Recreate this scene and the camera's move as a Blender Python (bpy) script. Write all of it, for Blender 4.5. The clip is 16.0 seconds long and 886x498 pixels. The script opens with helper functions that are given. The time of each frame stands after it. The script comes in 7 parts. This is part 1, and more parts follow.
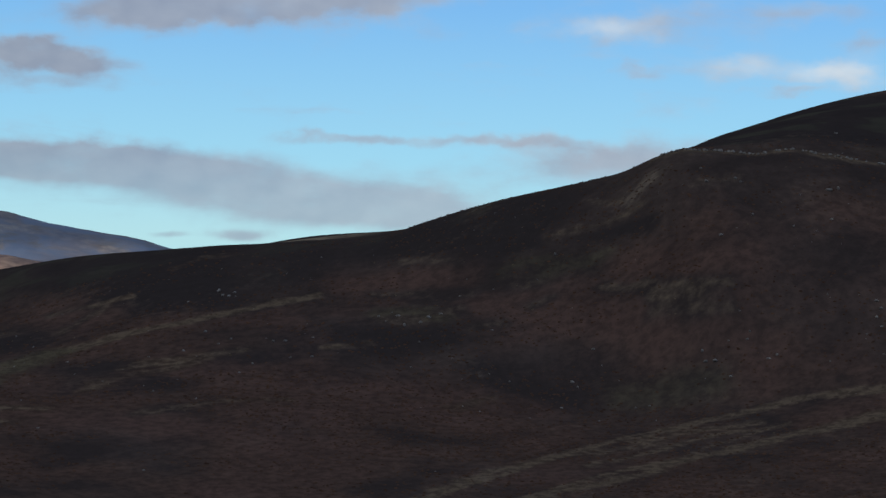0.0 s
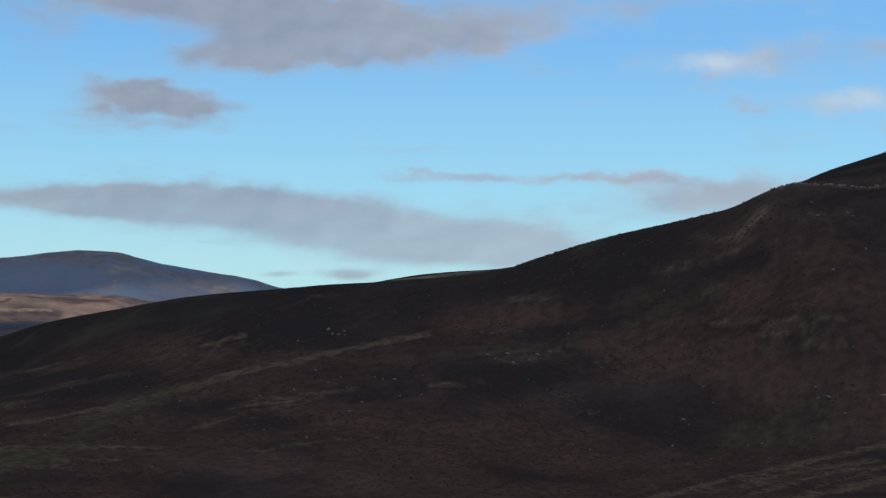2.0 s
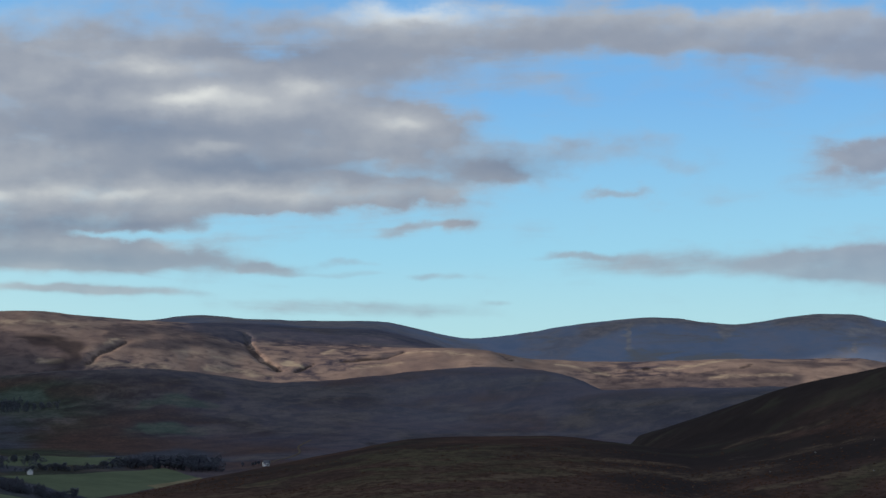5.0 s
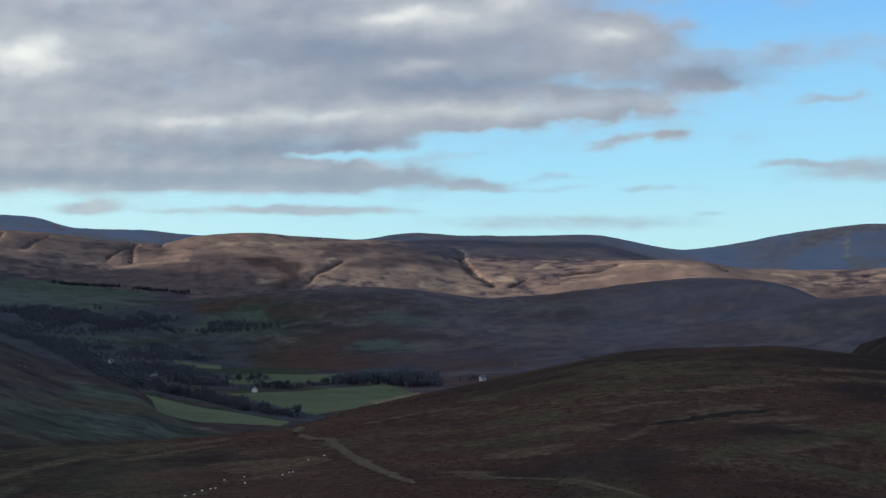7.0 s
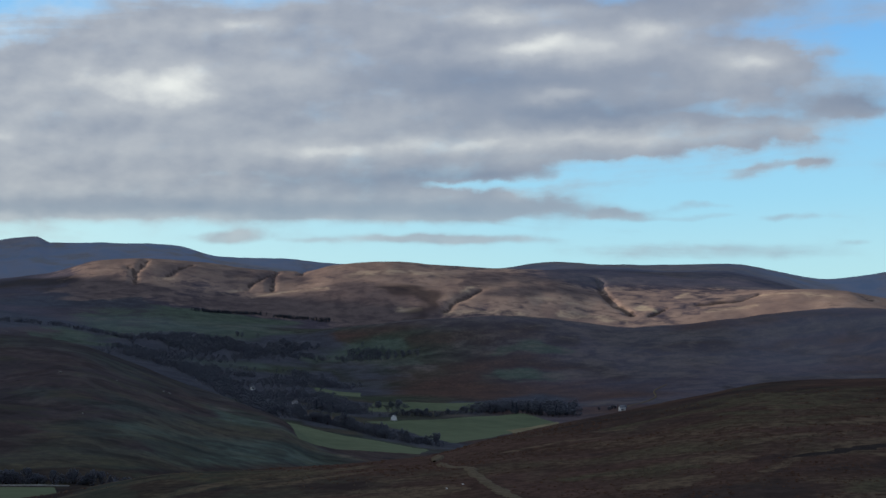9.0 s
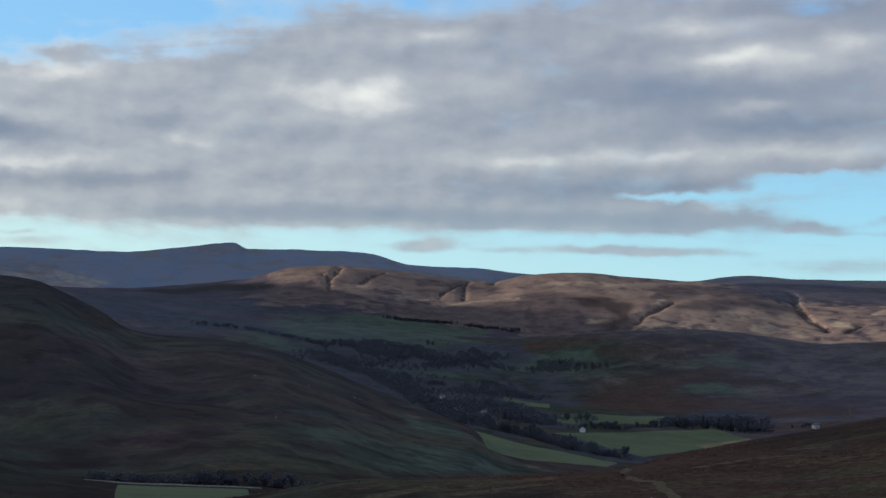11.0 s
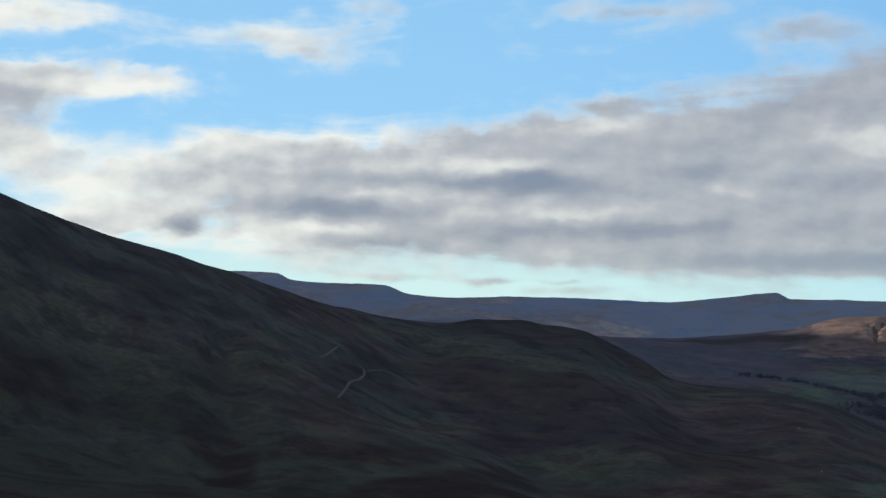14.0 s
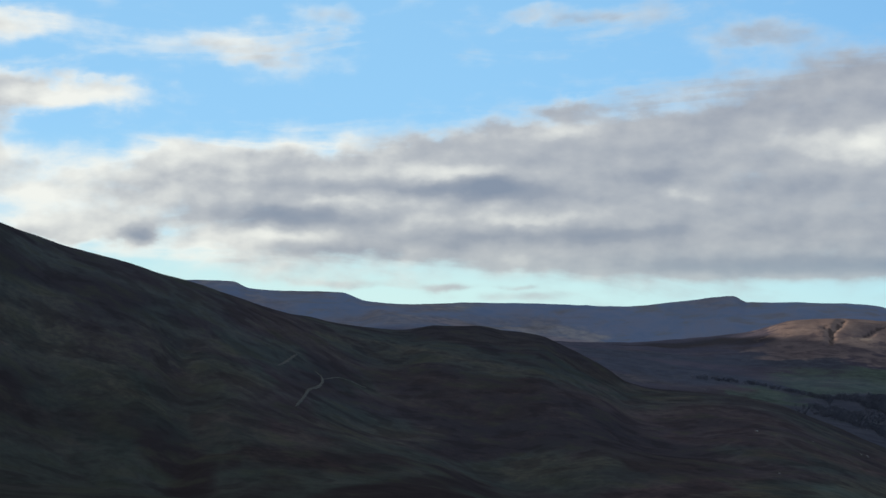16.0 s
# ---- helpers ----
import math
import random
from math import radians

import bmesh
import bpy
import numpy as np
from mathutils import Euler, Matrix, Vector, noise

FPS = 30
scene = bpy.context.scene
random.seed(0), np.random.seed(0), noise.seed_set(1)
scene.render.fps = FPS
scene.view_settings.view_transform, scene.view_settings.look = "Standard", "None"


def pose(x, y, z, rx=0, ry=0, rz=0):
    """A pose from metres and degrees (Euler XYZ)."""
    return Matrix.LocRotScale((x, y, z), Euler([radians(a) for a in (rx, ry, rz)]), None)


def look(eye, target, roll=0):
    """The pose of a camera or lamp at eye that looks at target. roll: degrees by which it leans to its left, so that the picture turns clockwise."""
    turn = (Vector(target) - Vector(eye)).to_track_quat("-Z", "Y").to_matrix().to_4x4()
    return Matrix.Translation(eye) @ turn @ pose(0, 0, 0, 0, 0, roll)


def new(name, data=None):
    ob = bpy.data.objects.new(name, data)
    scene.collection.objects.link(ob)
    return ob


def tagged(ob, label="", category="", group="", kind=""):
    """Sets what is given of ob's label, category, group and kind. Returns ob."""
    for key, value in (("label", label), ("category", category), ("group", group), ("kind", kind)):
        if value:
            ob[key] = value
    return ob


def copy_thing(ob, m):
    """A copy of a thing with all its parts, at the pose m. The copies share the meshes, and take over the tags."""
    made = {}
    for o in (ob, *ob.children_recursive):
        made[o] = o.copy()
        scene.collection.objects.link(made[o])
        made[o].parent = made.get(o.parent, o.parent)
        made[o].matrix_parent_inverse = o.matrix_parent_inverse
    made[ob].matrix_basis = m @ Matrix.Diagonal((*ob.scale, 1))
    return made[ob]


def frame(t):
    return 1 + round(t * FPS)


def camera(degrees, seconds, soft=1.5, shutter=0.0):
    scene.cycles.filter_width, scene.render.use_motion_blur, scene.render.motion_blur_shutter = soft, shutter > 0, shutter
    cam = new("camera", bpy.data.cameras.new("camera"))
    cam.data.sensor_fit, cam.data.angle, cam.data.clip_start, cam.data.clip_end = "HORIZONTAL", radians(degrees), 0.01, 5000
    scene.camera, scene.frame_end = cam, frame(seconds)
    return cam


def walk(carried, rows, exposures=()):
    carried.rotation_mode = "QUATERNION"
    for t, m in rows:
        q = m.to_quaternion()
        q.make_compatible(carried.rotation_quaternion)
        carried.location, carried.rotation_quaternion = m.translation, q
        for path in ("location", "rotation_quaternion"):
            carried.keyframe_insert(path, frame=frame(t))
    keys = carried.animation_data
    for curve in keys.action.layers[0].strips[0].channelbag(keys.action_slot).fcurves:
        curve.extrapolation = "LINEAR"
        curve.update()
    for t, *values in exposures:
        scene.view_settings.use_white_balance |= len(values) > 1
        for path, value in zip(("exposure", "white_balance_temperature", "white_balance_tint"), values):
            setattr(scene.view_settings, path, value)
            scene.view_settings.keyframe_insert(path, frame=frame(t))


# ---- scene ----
# ---------------------------------------------------------------- camera: a slow hand-held turn on the spot
cam = camera(29.04, 16.0, soft=1.5)
EYE = (0.0, 0.0, 1.65)


def turn(yaw, pitch, roll):
    """The camera turned yaw degrees to the left of north and pitch up."""
    a, b = radians(yaw), radians(pitch)
    return look(EYE, (EYE[0] - math.sin(a) * math.cos(b), EYE[1] + math.cos(a) * math.cos(b), EYE[2] + math.sin(b)), roll)


# seconds, yaw, pitch, roll
PATH = [
    (0.0, 0.0, 0.0, 1.987),
    (0.5, 2.882, 1.189, 0.85),
    (1.0, 4.352, 1.616, 1.383),
    (1.5, 4.243, 1.455, 1.865),
    (2.0, 3.656, 1.155, 1.545),
    (2.5, 6.629, 0.148, 1.158),
    (3.0, 11.605, -0.856, 0.546),
    (3.5, 14.777, 0.926, 0.214),
    (4.0, 20.429, 2.517, -0.55),
    (4.5, 25.259, 3.084, -0.502),
    (5.0, 27.973, 3.003, -0.19),
    (5.2, 29.017, 2.941, -0.328),
    (7.3, 35.476, 0.088, -1.477),
    (7.5, 35.669, 0.198, -1.382),
    (8.0, 36.485, 0.871, -1.694),
    (8.5, 38.285, 1.206, -2.028),
    (9.0, 39.714, 1.33, -1.409),
    (11.5, 48.382, 2.076, -0.395),
    (12.0, 50.984, 2.5, -0.343),
    (12.5, 54.197, 2.96, -0.187),
    (13.0, 59.208, 3.115, -0.061),
    (13.5, 62.81, 3.369, 0.115),
    (14.0, 64.131, 3.512, 0.139),
    (14.5, 64.095, 3.476, -0.092),
    (15.0, 64.105, 3.481, -0.147),
    (15.5, 63.657, 3.612, -0.185),
    (16.0, 62.695, 3.725, -0.522),
]
# the clip's own exposure and white balance: seconds, stops, kelvin, tint
EXPOSURE = [
    (0.0, 0.0, 6350, 10),
    (0.5, -0.02, 6350, 10),
    (1.0, -0.2, 6350, 10),
    (1.5, -0.02, 6350, 10),
    (2.0, 0.0, 6360, 10),
    (2.5, 0.02, 6360, 10),
    (3.0, 0.1, 6360, 10),
    (3.5, 0.08, 6360, 10),
    (4.0, -0.26, 6380, 10),
    (4.5, -0.05, 6400, 10),
    (5.2, -0.05, 6430, 10),
    (7.4, 0.16, 6420, 10),
    (8.0, 0.08, 6400, 10),
    (9.0, 0.04, 6360, 10),
    (11.5, 0.04, 6370, 10),
    (12.5, -0.06, 6380, 10),
    (13.5, 0.06, 6500, 10),
    (16.0, 0.06, 6500, 10),
]
walk(cam, [(t, turn(yaw, pitch, roll)) for t, yaw, pitch, roll in PATH], EXPOSURE)

# ---------------------------------------------------------------- light: a low autumn sun and a broken cloud sky
SUN_BEARING, SUN_HEIGHT = 128.0, 10.4
sun_data = bpy.data.lights.new("sun", "SUN")
sun_data.energy, sun_data.angle, sun_data.color = 5.0, radians(0.6), (1.0, 0.82, 0.66)
sun = new("sun", sun_data)
sb, sh = radians(SUN_BEARING), radians(SUN_HEIGHT)
sun.matrix_world = look((-2000 * math.sin(sb), 2000 * math.cos(sb), 2000 * math.tan(sh)), (0, 0, 0))
SKY_STRENGTH = 1.0

# cloud banks: bearing, height over the horizon, half width, half height (degrees), weight, rise to the left
CLOUDS_NORTH_A = [(6.9, 1.85, 8.9, 0.91, 0.95, 0.06), (12.6, 2.41, 3.4, 0.53, 0.8, -0.01), (3.1, 1.2, 5.1, 0.76, 0.95, 0.01), (2.7, 3.57, 3.0, 0.19, 0.75, -0.04), (-2.1, 3.68, 2.3, 0.21, 0.6, -0.03),
                  (-4.2, 3.52, 3.2, 0.49, 0.4, 0.07), (-6.0, 3.05, 3.2, 0.76, 0.65, -0.18), (-3.0, 2.77, 5.6, 0.53, 0.3, -0.03), (9.3, 0.17, 0.7, 0.13, 0.45, -0.04), (6.7, 0.22, 1.1, 0.21, 0.5, -0.04),
                  (4.9, 8.1, 6.2, 0.72, 0.9, -0.08), (10.3, 7.12, 2.4, 0.49, 0.45, -0.06), (13.7, 5.93, 2.0, 0.53, 0.8, -0.01), (11.3, 5.83, 1.1, 0.42, 0.3, -0.06), (13.1, 4.87, 1.1, 0.23, 0.3, -0.06)]
CLOUDS_NORTH_B = [(-5.3, 7.51, 2.4, 0.64, 0.75, -0.07), (-6.3, 6.11, 1.3, 0.25, 0.55, -0.02), (-9.8, 6.3, 1.5, 0.49, 0.55, -0.12), (-9.2, 7.77, 2.4, 0.68, 0.4, -0.01), (-12.9, 6.2, 1.7, 0.49, 0.85, -0.01),
                  (-11.3, 5.5, 1.3, 0.19, 0.55, -0.07), (-12.3, 8.07, 1.8, 0.42, 0.5, -0.0), (-13.7, 7.08, 1.0, 0.34, 0.6, -0.01), (3.8, 4.51, 1.1, 0.17, 0.22, -0.04), (23.5, 2.75, 1.7, 0.15, 0.7, -0.02),
                  (20.5, 2.4, 2.3, 0.45, 0.75, 0.01), (16.3, 2.3, 2.4, 0.45, 0.8, 0.01), (11.1, 2.47, 5.2, 0.64, 0.9, -0.0), (8.8, 0.19, 0.7, 0.09, 0.35, 0.01), (7.0, 8.5, 6.2, 0.87, 0.55, -0.02)]
CLOUDS_NORTH_C = [(14.0, 8.75, 5.2, 0.64, 0.5, -0.03), (-1.1, 9.36, 5.6, 0.53, 0.5, -0.04), (10.2, 7.47, 3.2, 0.42, 0.3, -0.05), (12.9, 5.85, 2.0, 0.34, 0.25, -0.05), (6.8, 0.22, 0.9, 0.17, 0.5, 0.01)]
CLOUDS_MID_A = [(27.3, 10.15, 8.4, 1.04, 0.9, -0.01), (18.1, 10.03, 5.7, 0.8, 0.9, 0.02), (12.5, 9.56, 5.6, 0.95, 0.9, 0.08), (7.0, 8.3, 2.7, 1.14, 0.8, 0.2), (10.1, 7.88, 2.0, 0.68, 0.4, 0.03),
                (12.5, 7.3, 1.1, 0.34, 0.3, 0.03), (16.8, 7.68, 1.1, 0.95, 0.22, 0.02), (13.7, 5.87, 2.4, 0.45, 0.34, 0.08), (12.6, 5.36, 3.7, 0.42, 0.3, 0.02), (23.9, 6.11, 4.0, 0.64, 0.75, -0.08),
                (26.2, 5.44, 1.7, 0.34, 0.7, 0.0), (22.2, 4.82, 0.9, 0.23, 0.7, -0.04), (20.1, 5.6, 1.1, 0.3, 0.42, 0.01), (29.0, 3.66, 0.8, 0.17, 0.4, 0.0), (27.6, 3.75, 0.7, 0.23, 0.5, 0.0)]
CLOUDS_MID_B = [(33.2, 8.39, 2.0, 0.72, 0.8, -0.02), (29.1, 7.07, 2.0, 0.68, 0.85, -0.01), (37.1, 7.77, 6.1, 1.51, 1.0, -0.02), (39.8, 6.23, 4.7, 1.14, 1.0, -0.02), (33.3, 6.51, 3.6, 0.8, 0.9, -0.01),
                (29.2, 7.18, 2.1, 0.53, 0.85, 0.0), (35.6, 4.8, 7.4, 0.61, 0.95, -0.01), (40.2, 3.83, 2.7, 0.27, 0.6, -0.01), (29.8, 5.01, 2.1, 0.49, 0.6, 0.0), (39.3, 2.72, 3.8, 0.45, 0.85, 0.01),
                (33.9, 2.33, 1.1, 0.17, 0.55, -0.0), (31.3, 2.54, 1.1, 0.15, 0.6, 0.0), (31.5, 2.16, 2.1, 0.11, 0.45, 0.0), (28.2, 2.08, 1.1, 0.15, 0.65, -0.04), (39.6, 1.68, 3.1, 0.15, 0.6, 0.03)]
CLOUDS_MID_C = [(30.7, 1.01, 4.7, 0.28, 0.6, 0.03), (26.1, 1.18, 0.6, 0.11, 0.55, 0.0), (29.2, 3.65, 1.1, 0.21, 0.18, -0.05), (27.6, 3.74, 0.7, 0.21, 0.32, 0.0), (29.9, 9.06, 2.9, 0.76, 0.7, -0.0),
                (38.0, 10.24, 6.5, 1.14, 0.5, -0.03), (32.9, 9.77, 2.4, 0.38, -0.4, -0.01), (16.4, 9.51, 4.8, 0.64, 0.3, 0.03)]
CLOUDS_BANK_A = [(48.2, 6.57, 5.8, 2.46, 1.0, 0.01), (39.8, 8.13, 8.1, 1.7, 1.0, 0.02), (38.9, 6.05, 8.1, 1.33, 1.0, 0.02), (30.0, 6.88, 3.5, 1.17, 0.95, 0.09), (44.6, 4.21, 8.3, 1.14, 1.0, 0.02),
                 (34.6, 4.76, 7.5, 0.57, 0.95, -0.03), (47.4, 3.05, 5.8, 0.64, 0.95, 0.02), (40.7, 2.8, 5.3, 0.49, 0.92, 0.03), (38.2, 3.44, 3.2, 0.17, -0.5, -0.03), (34.2, 2.39, 1.7, 0.23, 0.6, 0.03),
                 (46.9, 1.87, 1.4, 0.25, 0.65, -0.03), (39.9, 1.67, 3.6, 0.17, 0.65, 0.03), (44.4, 1.73, 0.9, 0.09, 0.4, 0.03), (44.0, 3.21, 0.9, 0.23, -0.55, 0.02), (25.6, 8.51, 2.2, 0.57, 0.5, 0.06)]
CLOUDS_BANK_B = [(51.1, 9.26, 4.9, 0.64, 0.35, -0.1), (59.3, 7.04, 4.8, 0.95, 0.9, -0.02), (49.9, 7.48, 6.2, 1.25, 1.0, -0.06), (39.6, 7.79, 7.0, 1.61, 1.0, -0.0), (58.4, 4.74, 7.3, 1.67, 1.0, -0.01),
                 (48.1, 4.93, 9.4, 2.08, 1.0, 0.01), (46.2, 3.21, 5.7, 0.64, 0.9, 0.05), (59.9, 6.17, 0.6, 0.27, -0.5, 0.29), (61.8, 6.76, 1.1, 0.17, -0.4, -0.02), (58.4, 8.35, 1.1, 0.34, 0.5, -0.02),
                 (60.2, 2.13, 2.2, 0.15, 0.3, -0.0), (46.8, 1.86, 1.1, 0.23, 0.6, -0.04), (62.4, 2.4, 0.7, 0.11, 0.4, -0.0)]
CLOUDS_WEST_A = [(71.0, 6.12, 5.2, 1.17, 1.0, -0.01), (62.8, 5.67, 8.5, 1.7, 1.0, 0.0), (54.4, 5.66, 6.4, 2.12, 1.0, -0.04), (65.3, 4.03, 5.7, 0.45, 0.8, 0.06), (53.5, 3.23, 5.8, 0.53, 0.95, 0.01),
                 (74.1, 4.5, 2.8, 0.57, 0.55, -0.01), (78.2, 10.92, 3.1, 0.72, 0.85, -0.04), (75.3, 8.87, 3.5, 0.61, 1.0, 0.02), (78.5, 8.46, 1.8, 1.14, 0.95, -0.03), (78.3, 6.73, 2.0, 0.87, 0.85, -0.03),
                 (76.5, 5.39, 2.2, 0.95, 0.6, -0.02), (69.7, 10.58, 1.7, 0.49, 0.42, 0.18), (67.8, 10.05, 2.3, 0.45, 0.36, 0.02), (66.8, 11.43, 2.1, 0.45, 0.42, -0.1), (52.0, 10.58, 2.5, 0.64, 0.62, 0.01)]
CLOUDS_WEST_B = [(59.0, 11.43, 2.7, 0.38, 0.4, 0.02), (72.9, 4.19, 0.6, 0.25, 0.6, -0.31), (75.2, 4.35, 2.2, 0.42, 0.6, -0.01), (69.5, 3.5, 3.8, 0.49, 0.5, 0.04), (66.8, 2.84, 4.2, 0.38, 0.4, 0.02),
                 (66.1, 2.6, 1.9, 0.17, 0.4, 0.03), (62.7, 2.47, 1.1, 0.11, 0.35, 0.0), (60.0, 2.48, 0.5, 0.08, 0.35, 0.01)]


class Nodes:
    """A short hand for building node trees."""

    def __init__(self, tree):
        self.tree, self.nodes, self.links = tree, tree.nodes, tree.links

    def put(self, socket, value):
        if hasattr(value, "is_output"):
            self.links.new(value, socket)
        elif hasattr(socket.default_value, "__len__") and not hasattr(value, "__len__"):
            socket.default_value = (value,) * len(socket.default_value)
        else:
            socket.default_value = value

    def math(self, op, a, b=0.0, c=0.0, clamp=False):
        n = self.nodes.new("ShaderNodeMath")
        n.operation, n.use_clamp = op, clamp
        for s, v in zip(n.inputs, (a, b, c)):
            self.put(s, v)
        return n.outputs[0]

    def vec(self, op, a, b=(0, 0, 0), scale=1.0):
        n = self.nodes.new("ShaderNodeVectorMath")
        n.operation = op
        self.put(n.inputs[0], a)
        self.put(n.inputs[1], b)
        if op == "SCALE":
            self.put(n.inputs["Scale"], scale)
        return n.outputs["Value"] if op in ("DOT_PRODUCT", "LENGTH") else n.outputs[0]

    def xyz(self, x, y, z=0.0):
        n = self.nodes.new("ShaderNodeCombineXYZ")
        for s, v in zip(n.inputs, (x, y, z)):
            self.put(s, v)
        return n.outputs[0]

    def split(self, v):
        n = self.nodes.new("ShaderNodeSeparateXYZ")
        self.put(n.inputs[0], v)
        return n.outputs

    def noise(self, v, scale, detail=4.0, rough=0.55, warp=0.0):
        n = self.nodes.new("ShaderNodeTexNoise")
        self.put(n.inputs["Vector"], v)
        for key, value in (("Scale", scale), ("Detail", detail), ("Roughness", rough), ("Distortion", warp)):
            n.inputs[key].default_value = value
        return n.outputs["Fac"]

    def smooth(self, v, low, high, to_low=0.0, to_high=1.0):
        n = self.nodes.new("ShaderNodeMapRange")
        n.interpolation_type = "SMOOTHSTEP"
        for s, value in zip(n.inputs, (v, low, high, to_low, to_high)):
            self.put(s, value)
        return n.outputs[0]

    def mix(self, fac, a, b, kind="MIX"):
        n = self.nodes.new("ShaderNodeMix")
        n.data_type, n.blend_type = "RGBA", kind
        self.put(n.inputs[0], fac)
        for s, v in ((n.inputs[6], a), (n.inputs[7], b)):
            self.put(s, v if hasattr(v, "is_output") else (*v, 1.0))
        return n.outputs[2]

    def ramp(self, fac, stops):
        n = self.nodes.new("ShaderNodeValToRGB")
        self.put(n.inputs[0], fac)
        e = n.color_ramp.elements
        while len(e) < len(stops):
            e.new(0.5)
        for el, (pos, col) in zip(e, stops):
            el.position, el.color = pos, (*col, 1.0)
        return n.outputs[0]


# sunlit (+) and shadowed (-) folds of the cloud banks
FOLDS_EAST_A = [(29.5, 10.82, 2.5, 0.53, 0.8, -0.0), (17.3, 10.65, 4.7, 0.49, 0.5, 0.03), (37.7, 9.05, 2.0, 0.34, 0.6, -0.02), (32.5, 8.48, 1.0, 0.34, 0.6, -0.01), (36.0, 6.35, 1.1, 0.34, 0.35, -0.01),
                (26.7, 10.91, 3.8, 0.45, 0.5, 0.01), (32.2, 9.51, 3.8, 0.28, -0.3, -0.01), (34.3, 5.75, 3.0, 0.34, -0.25, -0.01), (25.2, 5.75, 1.7, 0.34, -0.3, 0.01), (38.9, 3.84, 3.8, 0.21, -0.4, -0.01),
                (48.5, 6.85, 1.4, 0.68, 0.95, 0.0), (50.3, 6.98, 0.9, 0.49, 0.45, 0.0), (44.7, 7.19, 1.1, 0.49, 0.3, 0.01), (36.4, 7.95, 1.7, 0.42, 0.9, -0.07), (33.7, 7.77, 2.5, 0.42, 0.5, -0.16)]
FOLDS_EAST_B = [(29.4, 7.13, 1.5, 0.42, 0.7, 0.04), (46.3, 8.86, 1.1, 0.27, 0.6, 0.0), (36.1, 4.85, 7.0, 0.3, 0.6, -0.01), (43.6, 4.81, 3.0, 0.3, 0.3, 0.02), (35.4, 6.52, 0.9, 0.25, 0.3, 0.03),
                (37.9, 6.87, 3.8, 0.57, -0.6, 0.03), (34.9, 5.75, 3.8, 0.34, -0.45, 0.03), (41.8, 3.68, 4.9, 0.38, -0.35, 0.02), (25.7, 5.66, 2.4, 0.34, -0.3, 0.05), (39.0, 2.66, 4.7, 0.3, -0.35, 0.03),
                (-5.3, 7.51, 1.7, 0.42, 0.5, -0.02)]
FOLDS_WEST_A = [(51.5, 7.05, 0.8, 0.42, 0.4, 0.0), (54.7, 5.41, 0.8, 0.25, 0.4, -0.0), (59.9, 4.73, 2.4, 0.34, 0.3, -0.01), (56.9, 4.15, 2.8, 0.27, -0.5, -0.0), (47.1, 2.9, 4.9, 0.3, -0.5, 0.04),
                (74.2, 7.01, 2.4, 0.45, 0.9, -0.02), (67.2, 7.24, 3.0, 0.38, 0.7, -0.0), (62.7, 6.33, 2.1, 0.3, 0.6, 0.01), (58.5, 7.7, 1.3, 0.38, 0.5, 0.02), (68.3, 4.22, 2.5, 0.21, 0.5, 0.04),
                (65.7, 5.3, 2.7, 0.21, 0.35, 0.0), (60.0, 4.58, 1.1, 0.21, 0.3, 0.01), (67.8, 4.86, 2.5, 0.38, -1.0, 0.08), (65.7, 5.77, 4.2, 0.23, -0.5, -0.0), (61.1, 5.66, 2.1, 0.38, -1.0, 0.11)]
FOLDS_WEST_B = [(62.9, 4.06, 4.7, 0.3, -0.4, 0.0), (66.5, 3.65, 2.3, 0.21, -0.6, 0.05), (55.7, 6.06, 1.5, 0.25, -0.4, 0.02), (53.5, 3.0, 4.8, 0.3, -0.4, 0.01), (72.9, 4.17, 0.6, 0.23, -1.1, -0.01),
                (78.4, 8.28, 1.6, 0.76, -0.7, -0.03), (75.6, 8.82, 3.3, 0.42, 0.5, -0.03), (78.2, 11.01, 2.7, 0.53, 0.6, -0.04), (76.3, 5.49, 2.0, 0.76, 0.6, -0.02), (71.3, 3.68, 4.7, 0.38, 0.5, -0.01),
                (69.5, 10.62, 1.7, 0.57, 0.4, 0.18), (-12.9, 6.2, 1.7, 0.45, 0.6, -0.01), (-9.8, 6.3, 1.5, 0.45, 0.4, -0.02)]

world = bpy.data.worlds.new("world")
scene.world = world
world.use_nodes = True
world.node_tree.nodes.clear()
w = Nodes(world.node_tree)
way = w.nodes.new("ShaderNodeTexCoord").outputs["Generated"]
wx, wy, wz = w.split(w.vec("NORMALIZE", way))
bearing = w.math("MULTIPLY", w.math("ARCTAN2", w.math("MULTIPLY", wx, -1.0), wy), 180 / math.pi)
height = w.math("MULTIPLY", w.math("ARCSINE", wz), 180 / math.pi)
place = w.xyz(bearing, height)


def billow(stretch_b, stretch_h, scale, detail, roughness, warp=0.0, shift=(0, 0)):
    """Cloud noise over bearing and height in degrees."""
    v = w.xyz(w.math("MULTIPLY", w.math("ADD", bearing, shift[0]), stretch_b), w.math("MULTIPLY", w.math("ADD", height, shift[1]), stretch_h))
    return w.noise(v, scale, detail, roughness, warp)


